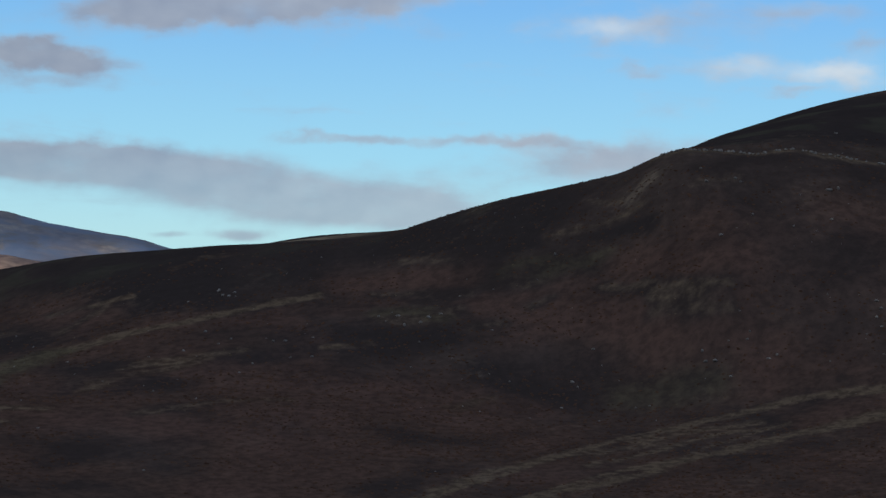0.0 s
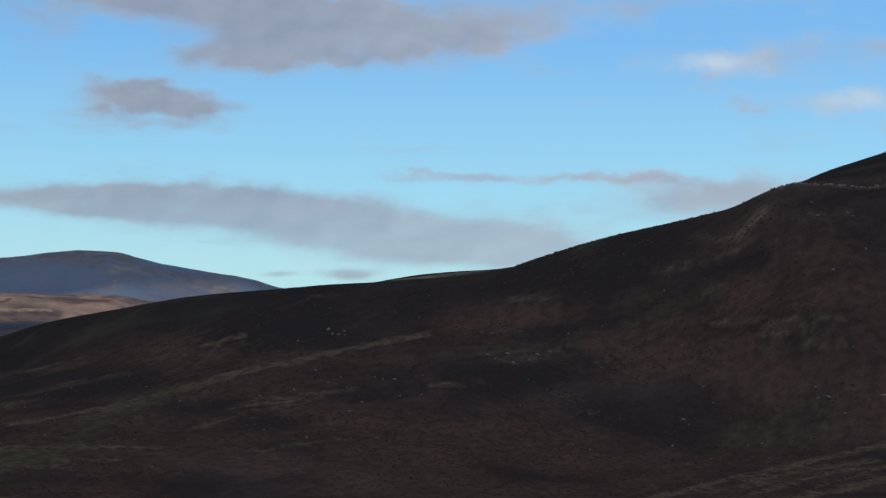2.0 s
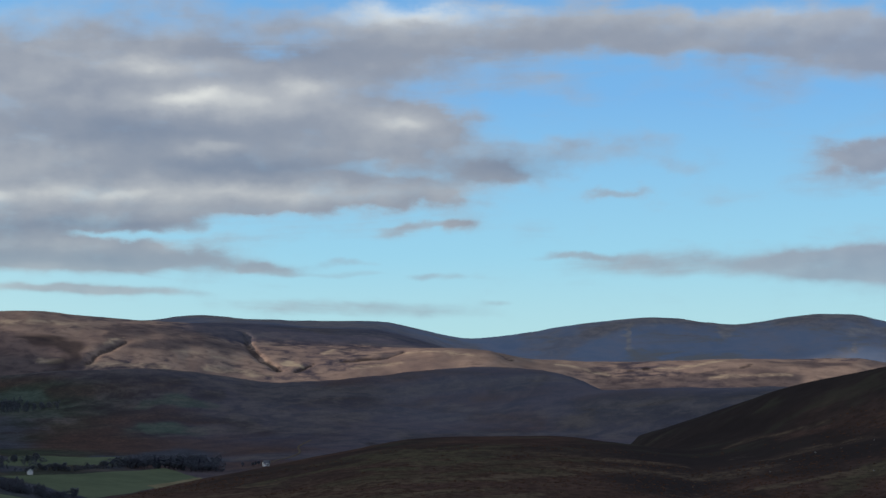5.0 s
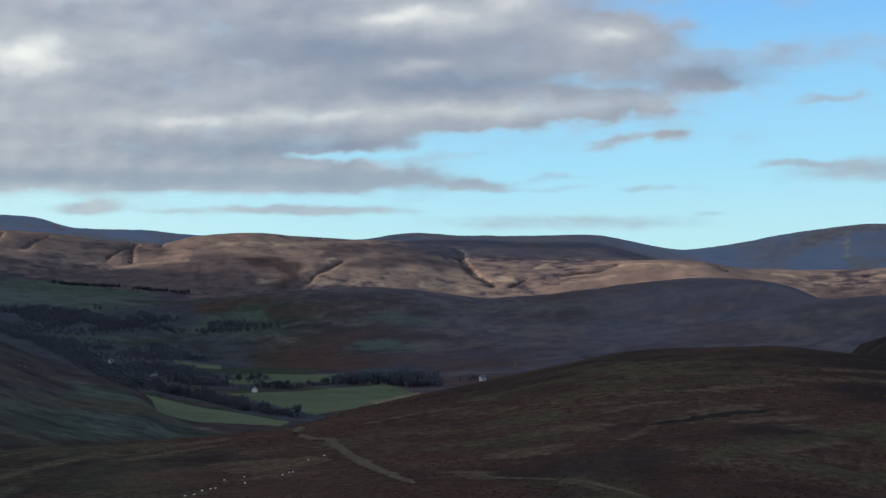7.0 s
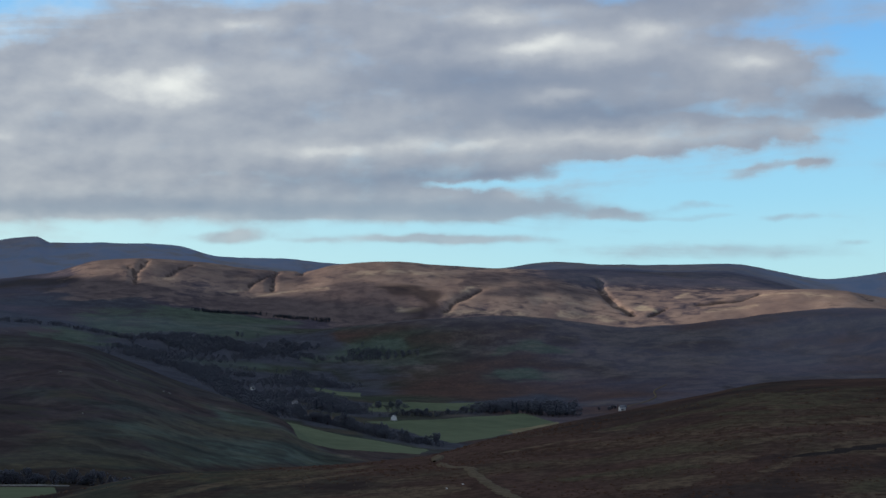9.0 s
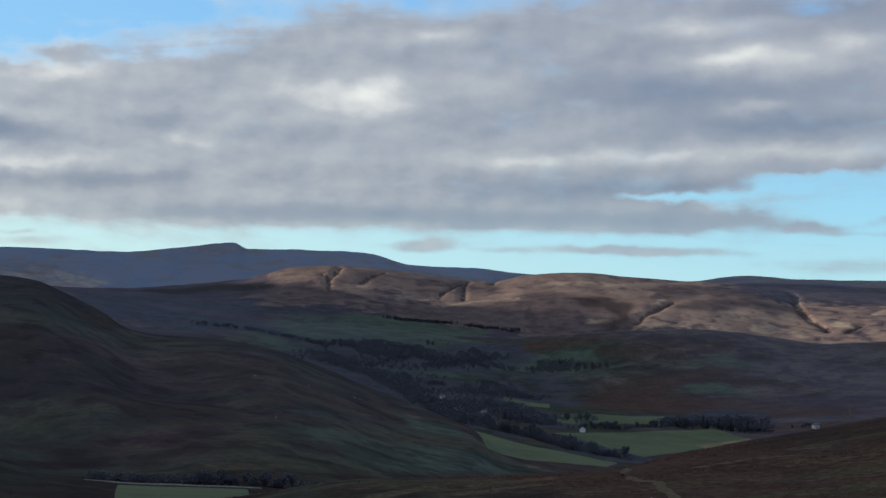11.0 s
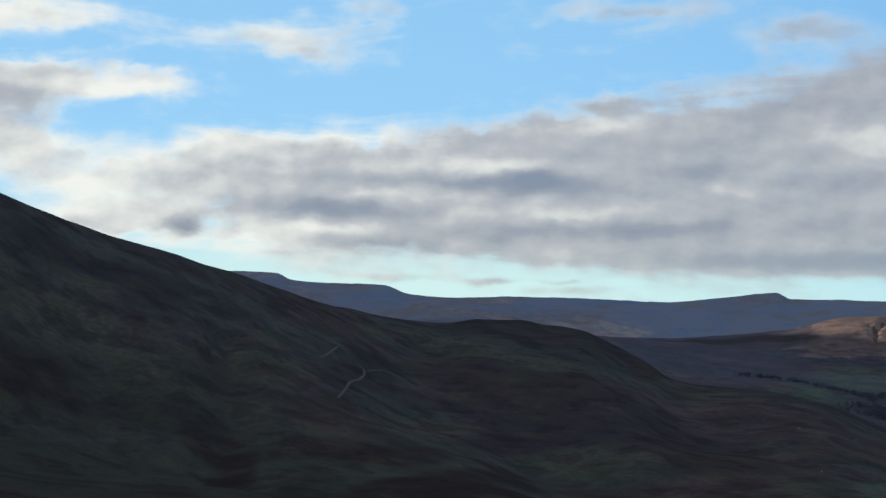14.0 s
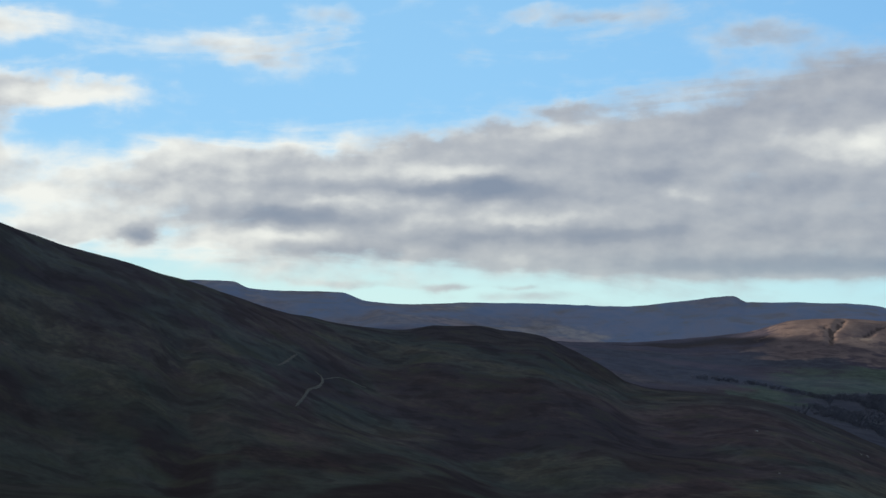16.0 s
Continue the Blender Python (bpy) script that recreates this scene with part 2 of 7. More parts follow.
def lobes(rows, where, power):
    """The sum of soft tilted ovals of cloud."""
    total = 0.0
    for b, h, hw, hh, weight, rise in rows:
        d = w.vec("SUBTRACT", where, (b, h, 0))
        u, v = w.vec("DOT_PRODUCT", d, (1 / hw, 0, 0)), w.vec("DOT_PRODUCT", d, (-rise / hh, 1 / hh, 0))
        q = w.math("MULTIPLY_ADD", u, u, w.math("MULTIPLY", v, v))
        if power != 1:
            q = w.math("POWER", w.math("MULTIPLY", q, 1.05), power)
        total = w.math("MULTIPLY_ADD", w.math("EXPONENT", w.math("MULTIPLY", q, -1.0)), weight, total)
    return total


broad, fine = billow(0.24, 0.66, 1.0, 4.0, 0.5, 0.2), billow(0.62, 1.10, 1.0, 8.0, 0.53)
lump_b, lump_h = billow(0.55, 0.90, 1.0, 5.0, 0.52), billow(0.55, 0.90, 1.0, 5.0, 0.52, 0.0, (31.0, 17.0))
puffs, puffs_sunward = billow(0.48, 0.78, 1.0, 4.0, 0.48), billow(0.48, 0.78, 1.0, 4.0, 0.48, 0.0, (0.36, 0.30))
bend = w.xyz(w.math("MULTIPLY", w.math("SUBTRACT", lump_b, 0.5), 2.6), w.math("MULTIPLY", w.math("SUBTRACT", lump_h, 0.5), w.smooth(height, 1.0, 5.0, 0.3, 1.4)))
moved = w.vec("ADD", place, bend)
rolled = w.vec("ADD", place, w.vec("SCALE", bend, scale=0.6))
cover = lobes(CLOUDS_NORTH_A + CLOUDS_NORTH_B + CLOUDS_NORTH_C + CLOUDS_MID_A + CLOUDS_MID_B + CLOUDS_MID_C + CLOUDS_BANK_A + CLOUDS_BANK_B + CLOUDS_WEST_A + CLOUDS_WEST_B, moved, 1.3)
# the rest of the sky is broken cloud too
around = w.math("ABSOLUTE", w.math("SUBTRACT", bearing, 32.0))
rest = w.math("MAXIMUM", w.smooth(around, 48.0, 60.0), w.smooth(height, 12.0, 16.0))
cover = w.math("ADD", w.math("MINIMUM", cover, 1.1), w.math("MULTIPLY", rest, 0.75))
veil = billow(0.10, 0.62, 1.0, 7.0, 0.6, 0.7)
cover = w.math("ADD", cover, w.smooth(veil, 0.45, 0.72, 0.0, 0.34))
ragged = w.math("MULTIPLY_ADD", w.math("SUBTRACT", fine, 0.5), w.smooth(bearing, 20.0, 40.0, 0.78, 0.9), w.math("MULTIPLY", w.math("SUBTRACT", broad, 0.5), 0.6))
dense = w.smooth(w.math("ADD", cover, ragged), 0.05, w.smooth(bearing, 40.0, 62.0, 1.15, 0.95))
folds = lobes(FOLDS_EAST_A + FOLDS_EAST_B + FOLDS_WEST_A + FOLDS_WEST_B, rolled, 1)
clear = w.ramp(w.math("MULTIPLY", height, 1 / 90, clamp=True), [
    (0.0, (0.52, 0.86, 0.92)), (0.03, (0.34, 0.73, 0.96)), (0.09, (0.19, 0.50, 0.92)), (0.25, (0.09, 0.29, 0.68)), (1.0, (0.04, 0.14, 0.42))])
nishita = w.nodes.new("ShaderNodeTexSky")
nishita.sky_type, nishita.sun_disc = "NISHITA", False
nishita.sun_elevation, nishita.sun_rotation = radians(SUN_HEIGHT), radians(360 - SUN_BEARING)
air = w.mix(0.85, w.vec("SCALE", nishita.outputs[0], scale=0.12), clear)
lit = w.math("MULTIPLY_ADD", w.math("SUBTRACT", puffs, puffs_sunward), w.smooth(bearing, 25.0, 64.0, 0.2, 0.6), 0.34)
lit = w.math("MULTIPLY_ADD", folds, w.smooth(bearing, 30.0, 60.0, 0.56, 0.46), lit)
lit = w.math("MULTIPLY_ADD", w.math("SUBTRACT", puffs, 0.5), 0.2, lit)
lit = w.math("ADD", lit, w.math("MULTIPLY", w.math("SUBTRACT", 0.85, dense), w.math("MULTIPLY", w.smooth(bearing, 20.0, 60.0, 0.15, 0.45), w.smooth(height, 1.5, 4.5, -0.2, 1.0))))
lit = w.math("ADD", lit, w.smooth(bearing, 14.0, -4.0, 0.0, 0.16))
lit = w.math("ADD", lit, w.math("ADD", w.smooth(bearing, 25.0, 75.0, 0.0, 0.32), w.smooth(bearing, 61.0, 77.0, 0.0, 0.16)), clamp=True)
cloud = w.ramp(lit, [(0.0, (0.225, 0.26, 0.335)), (0.3, (0.305, 0.33, 0.385)), (0.6, (0.47, 0.485, 0.505)), (1.0, (0.89, 0.89, 0.82))])
cloud = w.mix(w.smooth(bearing, 24.0, 8.0), cloud, w.mix(1.0, cloud, (0.93, 0.98, 1.07), "MULTIPLY"))
glow = w.math("MULTIPLY", w.smooth(bearing, 30.0, 66.0), w.smooth(bearing, 150.0, 120.0))
air = w.mix(w.math("MULTIPLY", glow, w.smooth(height, 2.0, 5.5, 0.82, 0.10)), air, (0.66, 0.88, 0.83))
air = w.mix(w.math("MULTIPLY", glow, w.smooth(height, 3.0, 7.0, 0.0, 0.34)), air, (0.36, 0.72, 1.0))
sky = w.mix(w.math("MULTIPLY", dense, w.smooth(height, 1.0, 4.0, 0.72, 0.93)), air, cloud)
back = w.nodes.new("ShaderNodeBackground")
w.put(back.inputs[0], sky)
back.inputs[1].default_value = SKY_STRENGTH
w.links.new(back.outputs[0], w.nodes.new("ShaderNodeOutputWorld").inputs[0])

# ---------------------------------------------------------------- materials


def material(name, roughness=0.9, specular=0.2):
    m = bpy.data.materials.new(name)
    m.use_nodes = True
    n = Nodes(m.node_tree)
    bsdf = n.nodes["Principled BSDF"]
    bsdf.inputs["Roughness"].default_value, bsdf.inputs["Specular IOR Level"].default_value = roughness, specular
    return m, n, bsdf


def point(n):
    return n.nodes.new("ShaderNodeNewGeometry").outputs["Position"]


def island(n):
    return n.nodes.new("ShaderNodeNewGeometry").outputs["Random Per Island"]


def each(n):
    return n.nodes.new("ShaderNodeObjectInfo").outputs["Random"]


def attribute(n, name):
    a = n.nodes.new("ShaderNodeAttribute")
    a.attribute_name = name
    return a.outputs["Fac"]


def bump(n, bsdf, h, distance, strength=0.6):
    b = n.nodes.new("ShaderNodeBump")
    b.inputs["Strength"].default_value, b.inputs["Distance"].default_value = strength, distance
    n.put(b.inputs["Height"], h)
    n.put(bsdf.inputs["Normal"], b.outputs[0])


def moor_material():
    """Heather, bracken, bent grass, hill pasture and far hills tinted slate for haze, with sun and shade painted on the
    far moor, by the plant cover of the land.
    """
    m, n, bsdf = material("moorland", 1.0, 0.0)
    p = point(n)
    # on the near slopes the growth runs in drifts down the hill, on the far ones it lies in round patches
    px, py, pz = n.split(p)
    away = n.math("SQRT", n.math("MULTIPLY_ADD", px, px, n.math("MULTIPLY", py, py)))
    drift = n.xyz(n.math("MULTIPLY", n.math("ARCTAN2", n.math("MULTIPLY", px, -1.0), py), 700.0), n.math("MULTIPLY", n.math("LOGARITHM", n.math("MAXIMUM", away, 1.0), math.e), 420.0))
    distant = n.smooth(away, 500.0, 700.0)

    def growth(scale, detail, roughness, warp):
        near_n, far_n = n.noise(drift, scale, detail, roughness, warp), n.noise(p, scale, detail, roughness, warp)
        return n.math("MULTIPLY_ADD", n.math("SUBTRACT", far_n, near_n), distant, near_n)

    broad, mid, fine = growth(0.009, 6, 0.62, 0.5), growth(0.030, 6, 0.65, 0.4), growth(0.22, 5, 0.65, 0.2)
    heather = n.mix(n.smooth(mid, 0.35, 0.65), (0.0370, 0.0290, 0.0275), (0.0600, 0.0450, 0.0405))
    bracken = n.mix(n.smooth(fine, 0.3, 0.7), (0.0490, 0.0320, 0.0252), (0.0740, 0.0475, 0.0360))
    bent = n.mix(n.smooth(fine, 0.3, 0.7), (0.0800, 0.0605, 0.0430), (0.1320, 0.1000, 0.0710))
    green = n.mix(n.smooth(mid, 0.3, 0.7), (0.0310, 0.0410, 0.0320), (0.0530, 0.0660, 0.0450))
    # heather purple, pushed towards blue for the haze of the middle distance
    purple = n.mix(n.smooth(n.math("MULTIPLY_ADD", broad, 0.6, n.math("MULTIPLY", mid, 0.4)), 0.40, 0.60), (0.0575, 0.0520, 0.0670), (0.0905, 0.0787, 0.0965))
    # blue-grey that paints the haze of distance into the land's base colour
    haze_slate = n.mix(n.smooth(broad, 0.35, 0.65), (0.1260, 0.1680, 0.2480), (0.1800, 0.2120, 0.2860))
    haze_slate = n.mix(n.smooth(n.noise(n.vec("MULTIPLY", p, (1.0, 1.0, 5.0)), 0.006, 7, 0.66, 0.6), 0.50, 0.66, 0.0, 0.75), haze_slate, (0.165, 0.160, 0.150))
    # pale dry grass, confined to the sunlit band to paint the light there
    sunlit_tawny = n.mix(n.smooth(mid, 0.38, 0.62), (0.2600, 0.1880, 0.1510), (0.3050, 0.2250, 0.1790))
    sunlit_tawny = n.mix(n.smooth(broad, 0.42, 0.62, 0.0, 0.8), sunlit_tawny, (0.235, 0.170, 0.145))

    def cover(name, noise, soft, swing=1.5):
        a = attribute(n, name)
        return n.smooth(n.math("ADD", a, n.math("MULTIPLY", n.math("SUBTRACT", noise, 0.5), swing)), 0.5 - soft, 0.5 + soft)

    both = n.math("MULTIPLY_ADD", fine, 0.45, n.math("MULTIPLY", mid, 0.55))
    straw = n.mix(n.smooth(mid, 0.35, 0.65), (0.0676, 0.0598, 0.0634), (0.1274, 0.1092, 0.1020))
    rust = n.mix(n.smooth(both, 0.35, 0.65), (0.0600, 0.0390, 0.0335), (0.0900, 0.0560, 0.0465))
    olive = n.mix(n.smooth(both, 0.35, 0.65), (0.0520, 0.0460, 0.0325), (0.0860, 0.0740, 0.0490))
    sward = n.mix(n.smooth(mid, 0.35, 0.65), (0.0530, 0.0720, 0.0590), (0.0800, 0.1070, 0.0840))
    # leaf litter with the blue haze of distance mixed into its colour
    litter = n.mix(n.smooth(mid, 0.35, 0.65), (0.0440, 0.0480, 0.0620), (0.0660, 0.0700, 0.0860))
    pale = n.mix(n.smooth(mid, 0.35, 0.65), (0.34, 0.265, 0.185), (0.48, 0.385, 0.265))
    col = n.mix(cover("bracken", mid, 0.45), heather, bracken)
    col = n.mix(cover("green", mid, 0.3), col, green)
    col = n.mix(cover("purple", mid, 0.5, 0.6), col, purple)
    col = n.mix(cover("sward", mid, 0.25, 0.9), col, sward)
    char_shade_mix = cover("char_shade", mid, 0.3, 0.9)
    col = n.mix(char_shade_mix, col, (0.0330, 0.0275, 0.0275))
    char_shade_mix = n.math("MULTIPLY", char_shade_mix, n.smooth(attribute(n, "sunlit_tawny"), 0.1, 0.5))
    col = n.mix(n.math("MULTIPLY", cover("bent", both, 0.30, 1.8), 0.8), col, bent)
    col = n.mix(cover("rust", both, 0.45, 1.1), col, rust)
    col = n.mix(n.math("MULTIPLY", cover("straw", mid, 0.4, 1.2), 0.8), col, straw)
    col = n.mix(cover("olive", both, 0.45, 1.3), col, olive)
    col = n.mix(cover("litter", mid, 0.25, 0.8), col, litter)
    col = n.mix(cover("sunlit_tawny", mid, 0.25), col, sunlit_tawny)
    # darker umber paints the shaded parts of the far moor
    shade_umber = n.mix(n.smooth(mid, 0.35, 0.65), (0.0700, 0.0570, 0.0620), (0.1200, 0.0960, 0.0940))
    col = n.mix(n.math("MULTIPLY", cover("shade_umber", broad, 0.5, 1.0), n.smooth(attribute(n, "sunlit_tawny"), 0.2, 0.6, 0.0, 0.95)), col, shade_umber)
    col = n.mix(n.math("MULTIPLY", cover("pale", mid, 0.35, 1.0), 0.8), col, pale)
    # gully lines and the hollow's painted shade, dark over the pale moor
    col = n.mix(n.math("MULTIPLY", char_shade_mix, 0.7), col, (0.0300, 0.0250, 0.0270))
    dark = n.math("MULTIPLY", n.smooth(fine, 0.58, 0.36, 0.0, 0.28), n.smooth(attribute(n, "sunlit_tawny"), 0.2, 0.6, 1.0, 0.2))
    col = n.mix(n.math("MULTIPLY", n.math("SUBTRACT", 1.0, attribute(n, "haze_slate")), dark), col, (0.024, 0.019, 0.017))
    col = n.mix(n.math("MULTIPLY", attribute(n, "haze_slate"), n.smooth(broad, 0.70, 0.40, 0.75, 1.0)), col, haze_slate)
    # hummocks of old heather and wet green flushes
    hummock = n.noise(p, 0.045, 3, 0.52, 0.3)
    rough_ground = n.math("MULTIPLY", n.smooth(away, 480.0, 620.0), n.smooth(away, 1700.0, 1500.0))
    col = n.mix(n.math("MULTIPLY", rough_ground, n.smooth(hummock, 0.51, 0.38, 0.0, 0.42)), col, (0.0230, 0.0200, 0.0210))
    col = n.mix(n.math("MULTIPLY", rough_ground, n.smooth(hummock, 0.53, 0.66, 0.0, 0.45)), col, n.mix(0.6, olive, green))
    scree_sun = n.mix(n.smooth(mid, 0.35, 0.65), (0.175, 0.170, 0.175), (0.290, 0.270, 0.255))
    col = n.mix(n.math("MULTIPLY", cover("scree_sun", mid, 0.35, 0.9), 0.85), col, scree_sun)
    fell = n.mix(n.smooth(mid, 0.35, 0.65), (0.115, 0.108, 0.118), (0.190, 0.170, 0.165))
    col = n.mix(n.math("MULTIPLY", cover("fell", broad, 0.45, 1.0), 0.8), col, fell)
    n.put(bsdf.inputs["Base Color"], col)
    bump(n, bsdf, n.math("MULTIPLY_ADD", fine, 0.35, mid), 1.2, 0.45)
    return m


def mottled(name, dark, light, scale, roughness=0.9, relief=0.0, detail=4, by_object=0.0, by_island=0.0, thin=0.0, shine=0.0):
    """A surface of two shades in patches of about 1 / scale metres."""
    m, n, bsdf = material(name, roughness, shine)
    p = point(n)
    a = n.math("ADD", n.math("MULTIPLY", n.noise(p, scale, detail, 0.6, 0.3), 0.65), n.math("MULTIPLY", n.noise(p, scale * 6, detail), 0.35))
    f = n.smooth(a, 0.34, 0.66)
    if by_object:
        f = n.math("ADD", n.math("MULTIPLY", f, 1 - by_object), n.math("MULTIPLY", each(n), by_object))
    if by_island:
        f = n.math("ADD", n.math("MULTIPLY", f, 1 - by_island), n.math("MULTIPLY", island(n), by_island))
    n.put(bsdf.inputs["Base Color"], n.mix(f, dark, light))
    if thin:
        # leaves and twigs let half of the light through
        through_it, both = n.nodes.new("ShaderNodeBsdfTranslucent"), n.nodes.new("ShaderNodeMixShader")
        n.put(through_it.inputs["Color"], n.mix(f, dark, light))
        both.inputs[0].default_value = thin
        n.links.new(bsdf.outputs[0], both.inputs[1])
        n.links.new(through_it.outputs[0], both.inputs[2])
        n.links.new(both.outputs[0], n.nodes["Material Output"].inputs[0])
    if relief:
        bump(n, bsdf, a, relief, 0.8)
    return m


MOOR = moor_material()
GRANITE = mottled("lichened_granite", (0.07, 0.067, 0.065), (0.24, 0.23, 0.22), 2.5, 0.9, 0.06, by_object=0.4, shine=0.2)
WHITE_STONE = mottled("white_quartz", (0.45, 0.44, 0.42), (0.70, 0.69, 0.66), 3.0, 0.8, 0.03, shine=0.2)
GRAVEL = mottled("gravel_track", (0.0720, 0.0590, 0.0430), (0.1400, 0.1150, 0.0830), 0.5, 0.95, 0.05)
PALE_GRAVEL = mottled("pale_gravel", (0.13, 0.128, 0.122), (0.23, 0.225, 0.215), 0.4, 0.95, 0.05)
PATH_STONE = mottled("worn_path", (0.070, 0.071, 0.064), (0.120, 0.121, 0.110), 0.4, 0.95, 0.05)
PEAT = mottled("wet_peat", (0.024, 0.021, 0.021), (0.040, 0.034, 0.032), 0.4, 1.0, 0.1)
PASTURE = mottled("grazed_pasture", (0.0800, 0.1010, 0.0650), (0.1210, 0.1440, 0.0910), 0.012, 0.95, 0.1, 5, by_object=0.3)
STUBBLE = mottled("stubble", (0.13, 0.12, 0.075), (0.22, 0.19, 0.12), 0.03, 0.95)
HEATHER_SPRIG = mottled("heather_sprigs", (0.0340, 0.0200, 0.0145), (0.0960, 0.0540, 0.0368), 0.12, 0.95, by_island=0.4)
BENT_BLADE = mottled("bent_blades", (0.0560, 0.0430, 0.0300), (0.1200, 0.0920, 0.0640), 0.3, 0.95, by_island=0.6)
MOOR_BLADE = mottled("moor_grass_blades", (0.0475, 0.0404, 0.0263), (0.1000, 0.0820, 0.0525), 0.2, 0.95, by_island=0.4)
# needles and twigs lightened and blued to carry the haze over the valley
NEEDLES = mottled("hazed_conifer_needles", (0.0620, 0.0730, 0.0900), (0.0880, 0.0990, 0.1180), 0.05, 1.0, by_island=0.25, thin=0.5)
TWIGS = mottled("hazed_bare_twigs", (0.1300, 0.1420, 0.1750), (0.1780, 0.1900, 0.2230), 0.03, 1.0, by_island=0.12, thin=0.5)
BARK = mottled("bark", (0.03, 0.025, 0.02), (0.07, 0.06, 0.05), 1.5, 0.95)
HARLING = mottled("white_harling", (0.74, 0.73, 0.70), (0.86, 0.85, 0.82), 0.6, 0.9, shine=0.2)
SLATE_ROOF = mottled("slate_roof", (0.07, 0.075, 0.085), (0.13, 0.135, 0.15), 0.8, 0.6, shine=0.5)
DARK_WOOD = mottled("dark_painted_wood", (0.03, 0.03, 0.035), (0.06, 0.06, 0.065), 1.0, 0.5, shine=0.5)
WINDOW_GLASS = mottled("window_glass", (0.02, 0.025, 0.03), (0.04, 0.045, 0.05), 0.5, 0.08, shine=0.5)

# ---------------------------------------------------------------- land form
# Crest and valley lines: (bearing to the left of north in degrees, distance in metres, angle over the eye in degrees)
# past bearing 80 the land is unseen, its massif raised for shade
EYE_Z = 1.65
NEAR_FOOT = [(-20, 210, -8.6), (0, 215, -9.4), (12, 210, -9.8), (20, 190, -10), (28, 165, -10), (40, 185, -9), (50, 210, -8.5), (60, 230, -8), (72, 230, -7),
             (85, 220, -3), (110, 160, 2), (150, 140, 4), (190, 140, 3), (240, 140, -2), (300, 160, -8)]
NEAR_MOOR = [(-20, 350, -3.4), (-14.7, 350, -4.2), (-5, 350, -5.6), (5, 360, -5.0), (15, 430, -4.3), (20, 570, -3.75), (24.5, 650, -3.25),
             (29, 640, -3.37), (31.5, 620, -3.77), (33.7, 600, -4.16), (36.3, 560, -4.66), (38.7, 500, -5.2), (39.6, 480, -5.44),
             (40.7, 460, -5.63), (43.4, 450, -5.75), (48.9, 450, -5.85), (51, 452, -6.1), (53, 455, -6.4), (57, 460, -6.7), (61, 480, -6.6), (66, 560, -5.6), (70, 620, -4.6), (79, 600, -3.6),
             (88, 520, 3), (110, 420, 7), (150, 360, 8), (190, 330, 5), (240, 300, -1), (300, 320, -3)]
MOOR_BACK = [(-20, 430, -0.1), (-10, 430, 0.2), (-5, 440, -1.2), (0, 450, -1.9), (8, 460, -2.6), (14.5, 520, -3.0), (19, 610, -3.3), (22, 680, -3.85),
             (24.5, 860, -4.1), (29, 900, -4.4), (33.7, 900, -5.3), (38.7, 850, -6.4), (43, 760, -7.0), (48, 700, -6.4), (50, 660, -6.2), (53, 650, -6.0), (57, 650, -5.75),
             (60, 690, -5.1), (63, 750, -3.8), (67, 830, -2.0), (72, 830, -0.5), (79, 800, 1.4), (90, 740, 7), (110, 640, 10), (150, 600, 11), (190, 560, 7), (240, 500, 0), (300, 450, -1)]
HILL_CREST = [(-20, 520, 3.0), (-14.4, 520, 3.26), (-11.7, 520, 3.6), (-10.1, 520, 3.5), (-8.1, 530, 3.6), (-7.5, 535, 3.47), (-5.8, 545, 2.7),
              (-4, 550, 2.23), (-1.4, 555, 1.58), (0.5, 560, 0.95), (2.4, 565, 0.3), (5.5, 575, 0), (8.7, 590, -0.31), (12.2, 610, -0.73),
              (14.5, 625, -1.2), (16.7, 645, -1.71), (19, 670, -2.56), (21.1, 700, -3.31), (22.4, 800, -3.85)]
VALLEY_NEAR = [(25, 1300, -4.4), (29, 1450, -4.8), (33.7, 1400, -5.3), (40, 1100, -5.66), (43, 1000, -5.5)]
# the unseen nodes at 90 to 150 stand high to shade the near land
WEST_CREST = [(44.3, 1000, -5.2), (44.8, 1030, -4.8), (45.2, 1060, -4.45), (46.4, 1150, -3.85), (48.3, 1250, -3.05), (50.2, 1290, -2.18), (52, 1310, -1.48), (53.9, 1330, -1.2), (55.8, 1360, -1.02),
              (56.6, 1370, -0.78), (57.3, 1385, -0.3), (58.1, 1400, 0.15), (58.8, 1415, 0.5), (59.5, 1430, 0.8), (60.8, 1450, 0.98), (61.6, 1450, 1.13), (62.9, 1450, 1.17), (64, 1430, 1.02),
              (65.9, 1350, 1.2), (68.3, 1250, 1.72), (71, 1150, 2.64), (73.2, 1100, 3.28), (75.4, 1050, 3.97), (76.7, 1020, 4.45),
              (78.7, 1000, 5.2), (82, 1000, 6.6), (90, 1050, 11), (110, 1100, 17.5), (150, 1000, 17), (190, 900, 9), (240, 800, 2), (300, 620, 2)]
HILL_BACK = [(-20, 760, 6.2), (-14.3, 740, 5.46), (-12.1, 735, 4.92), (-10.1, 720, 4.24), (-8.4, 705, 3.5), (-7.5, 700, 2.9), (-4, 760, 1.5),
             (-1, 840, 0.6), (2, 900, 0.44), (4.2, 900, 0.25), (5.7, 900, 0), (8.7, 900, -0.9), (14.5, 950, -2.1), (19, 1100, -3.3), (22, 1400, -4.1)]
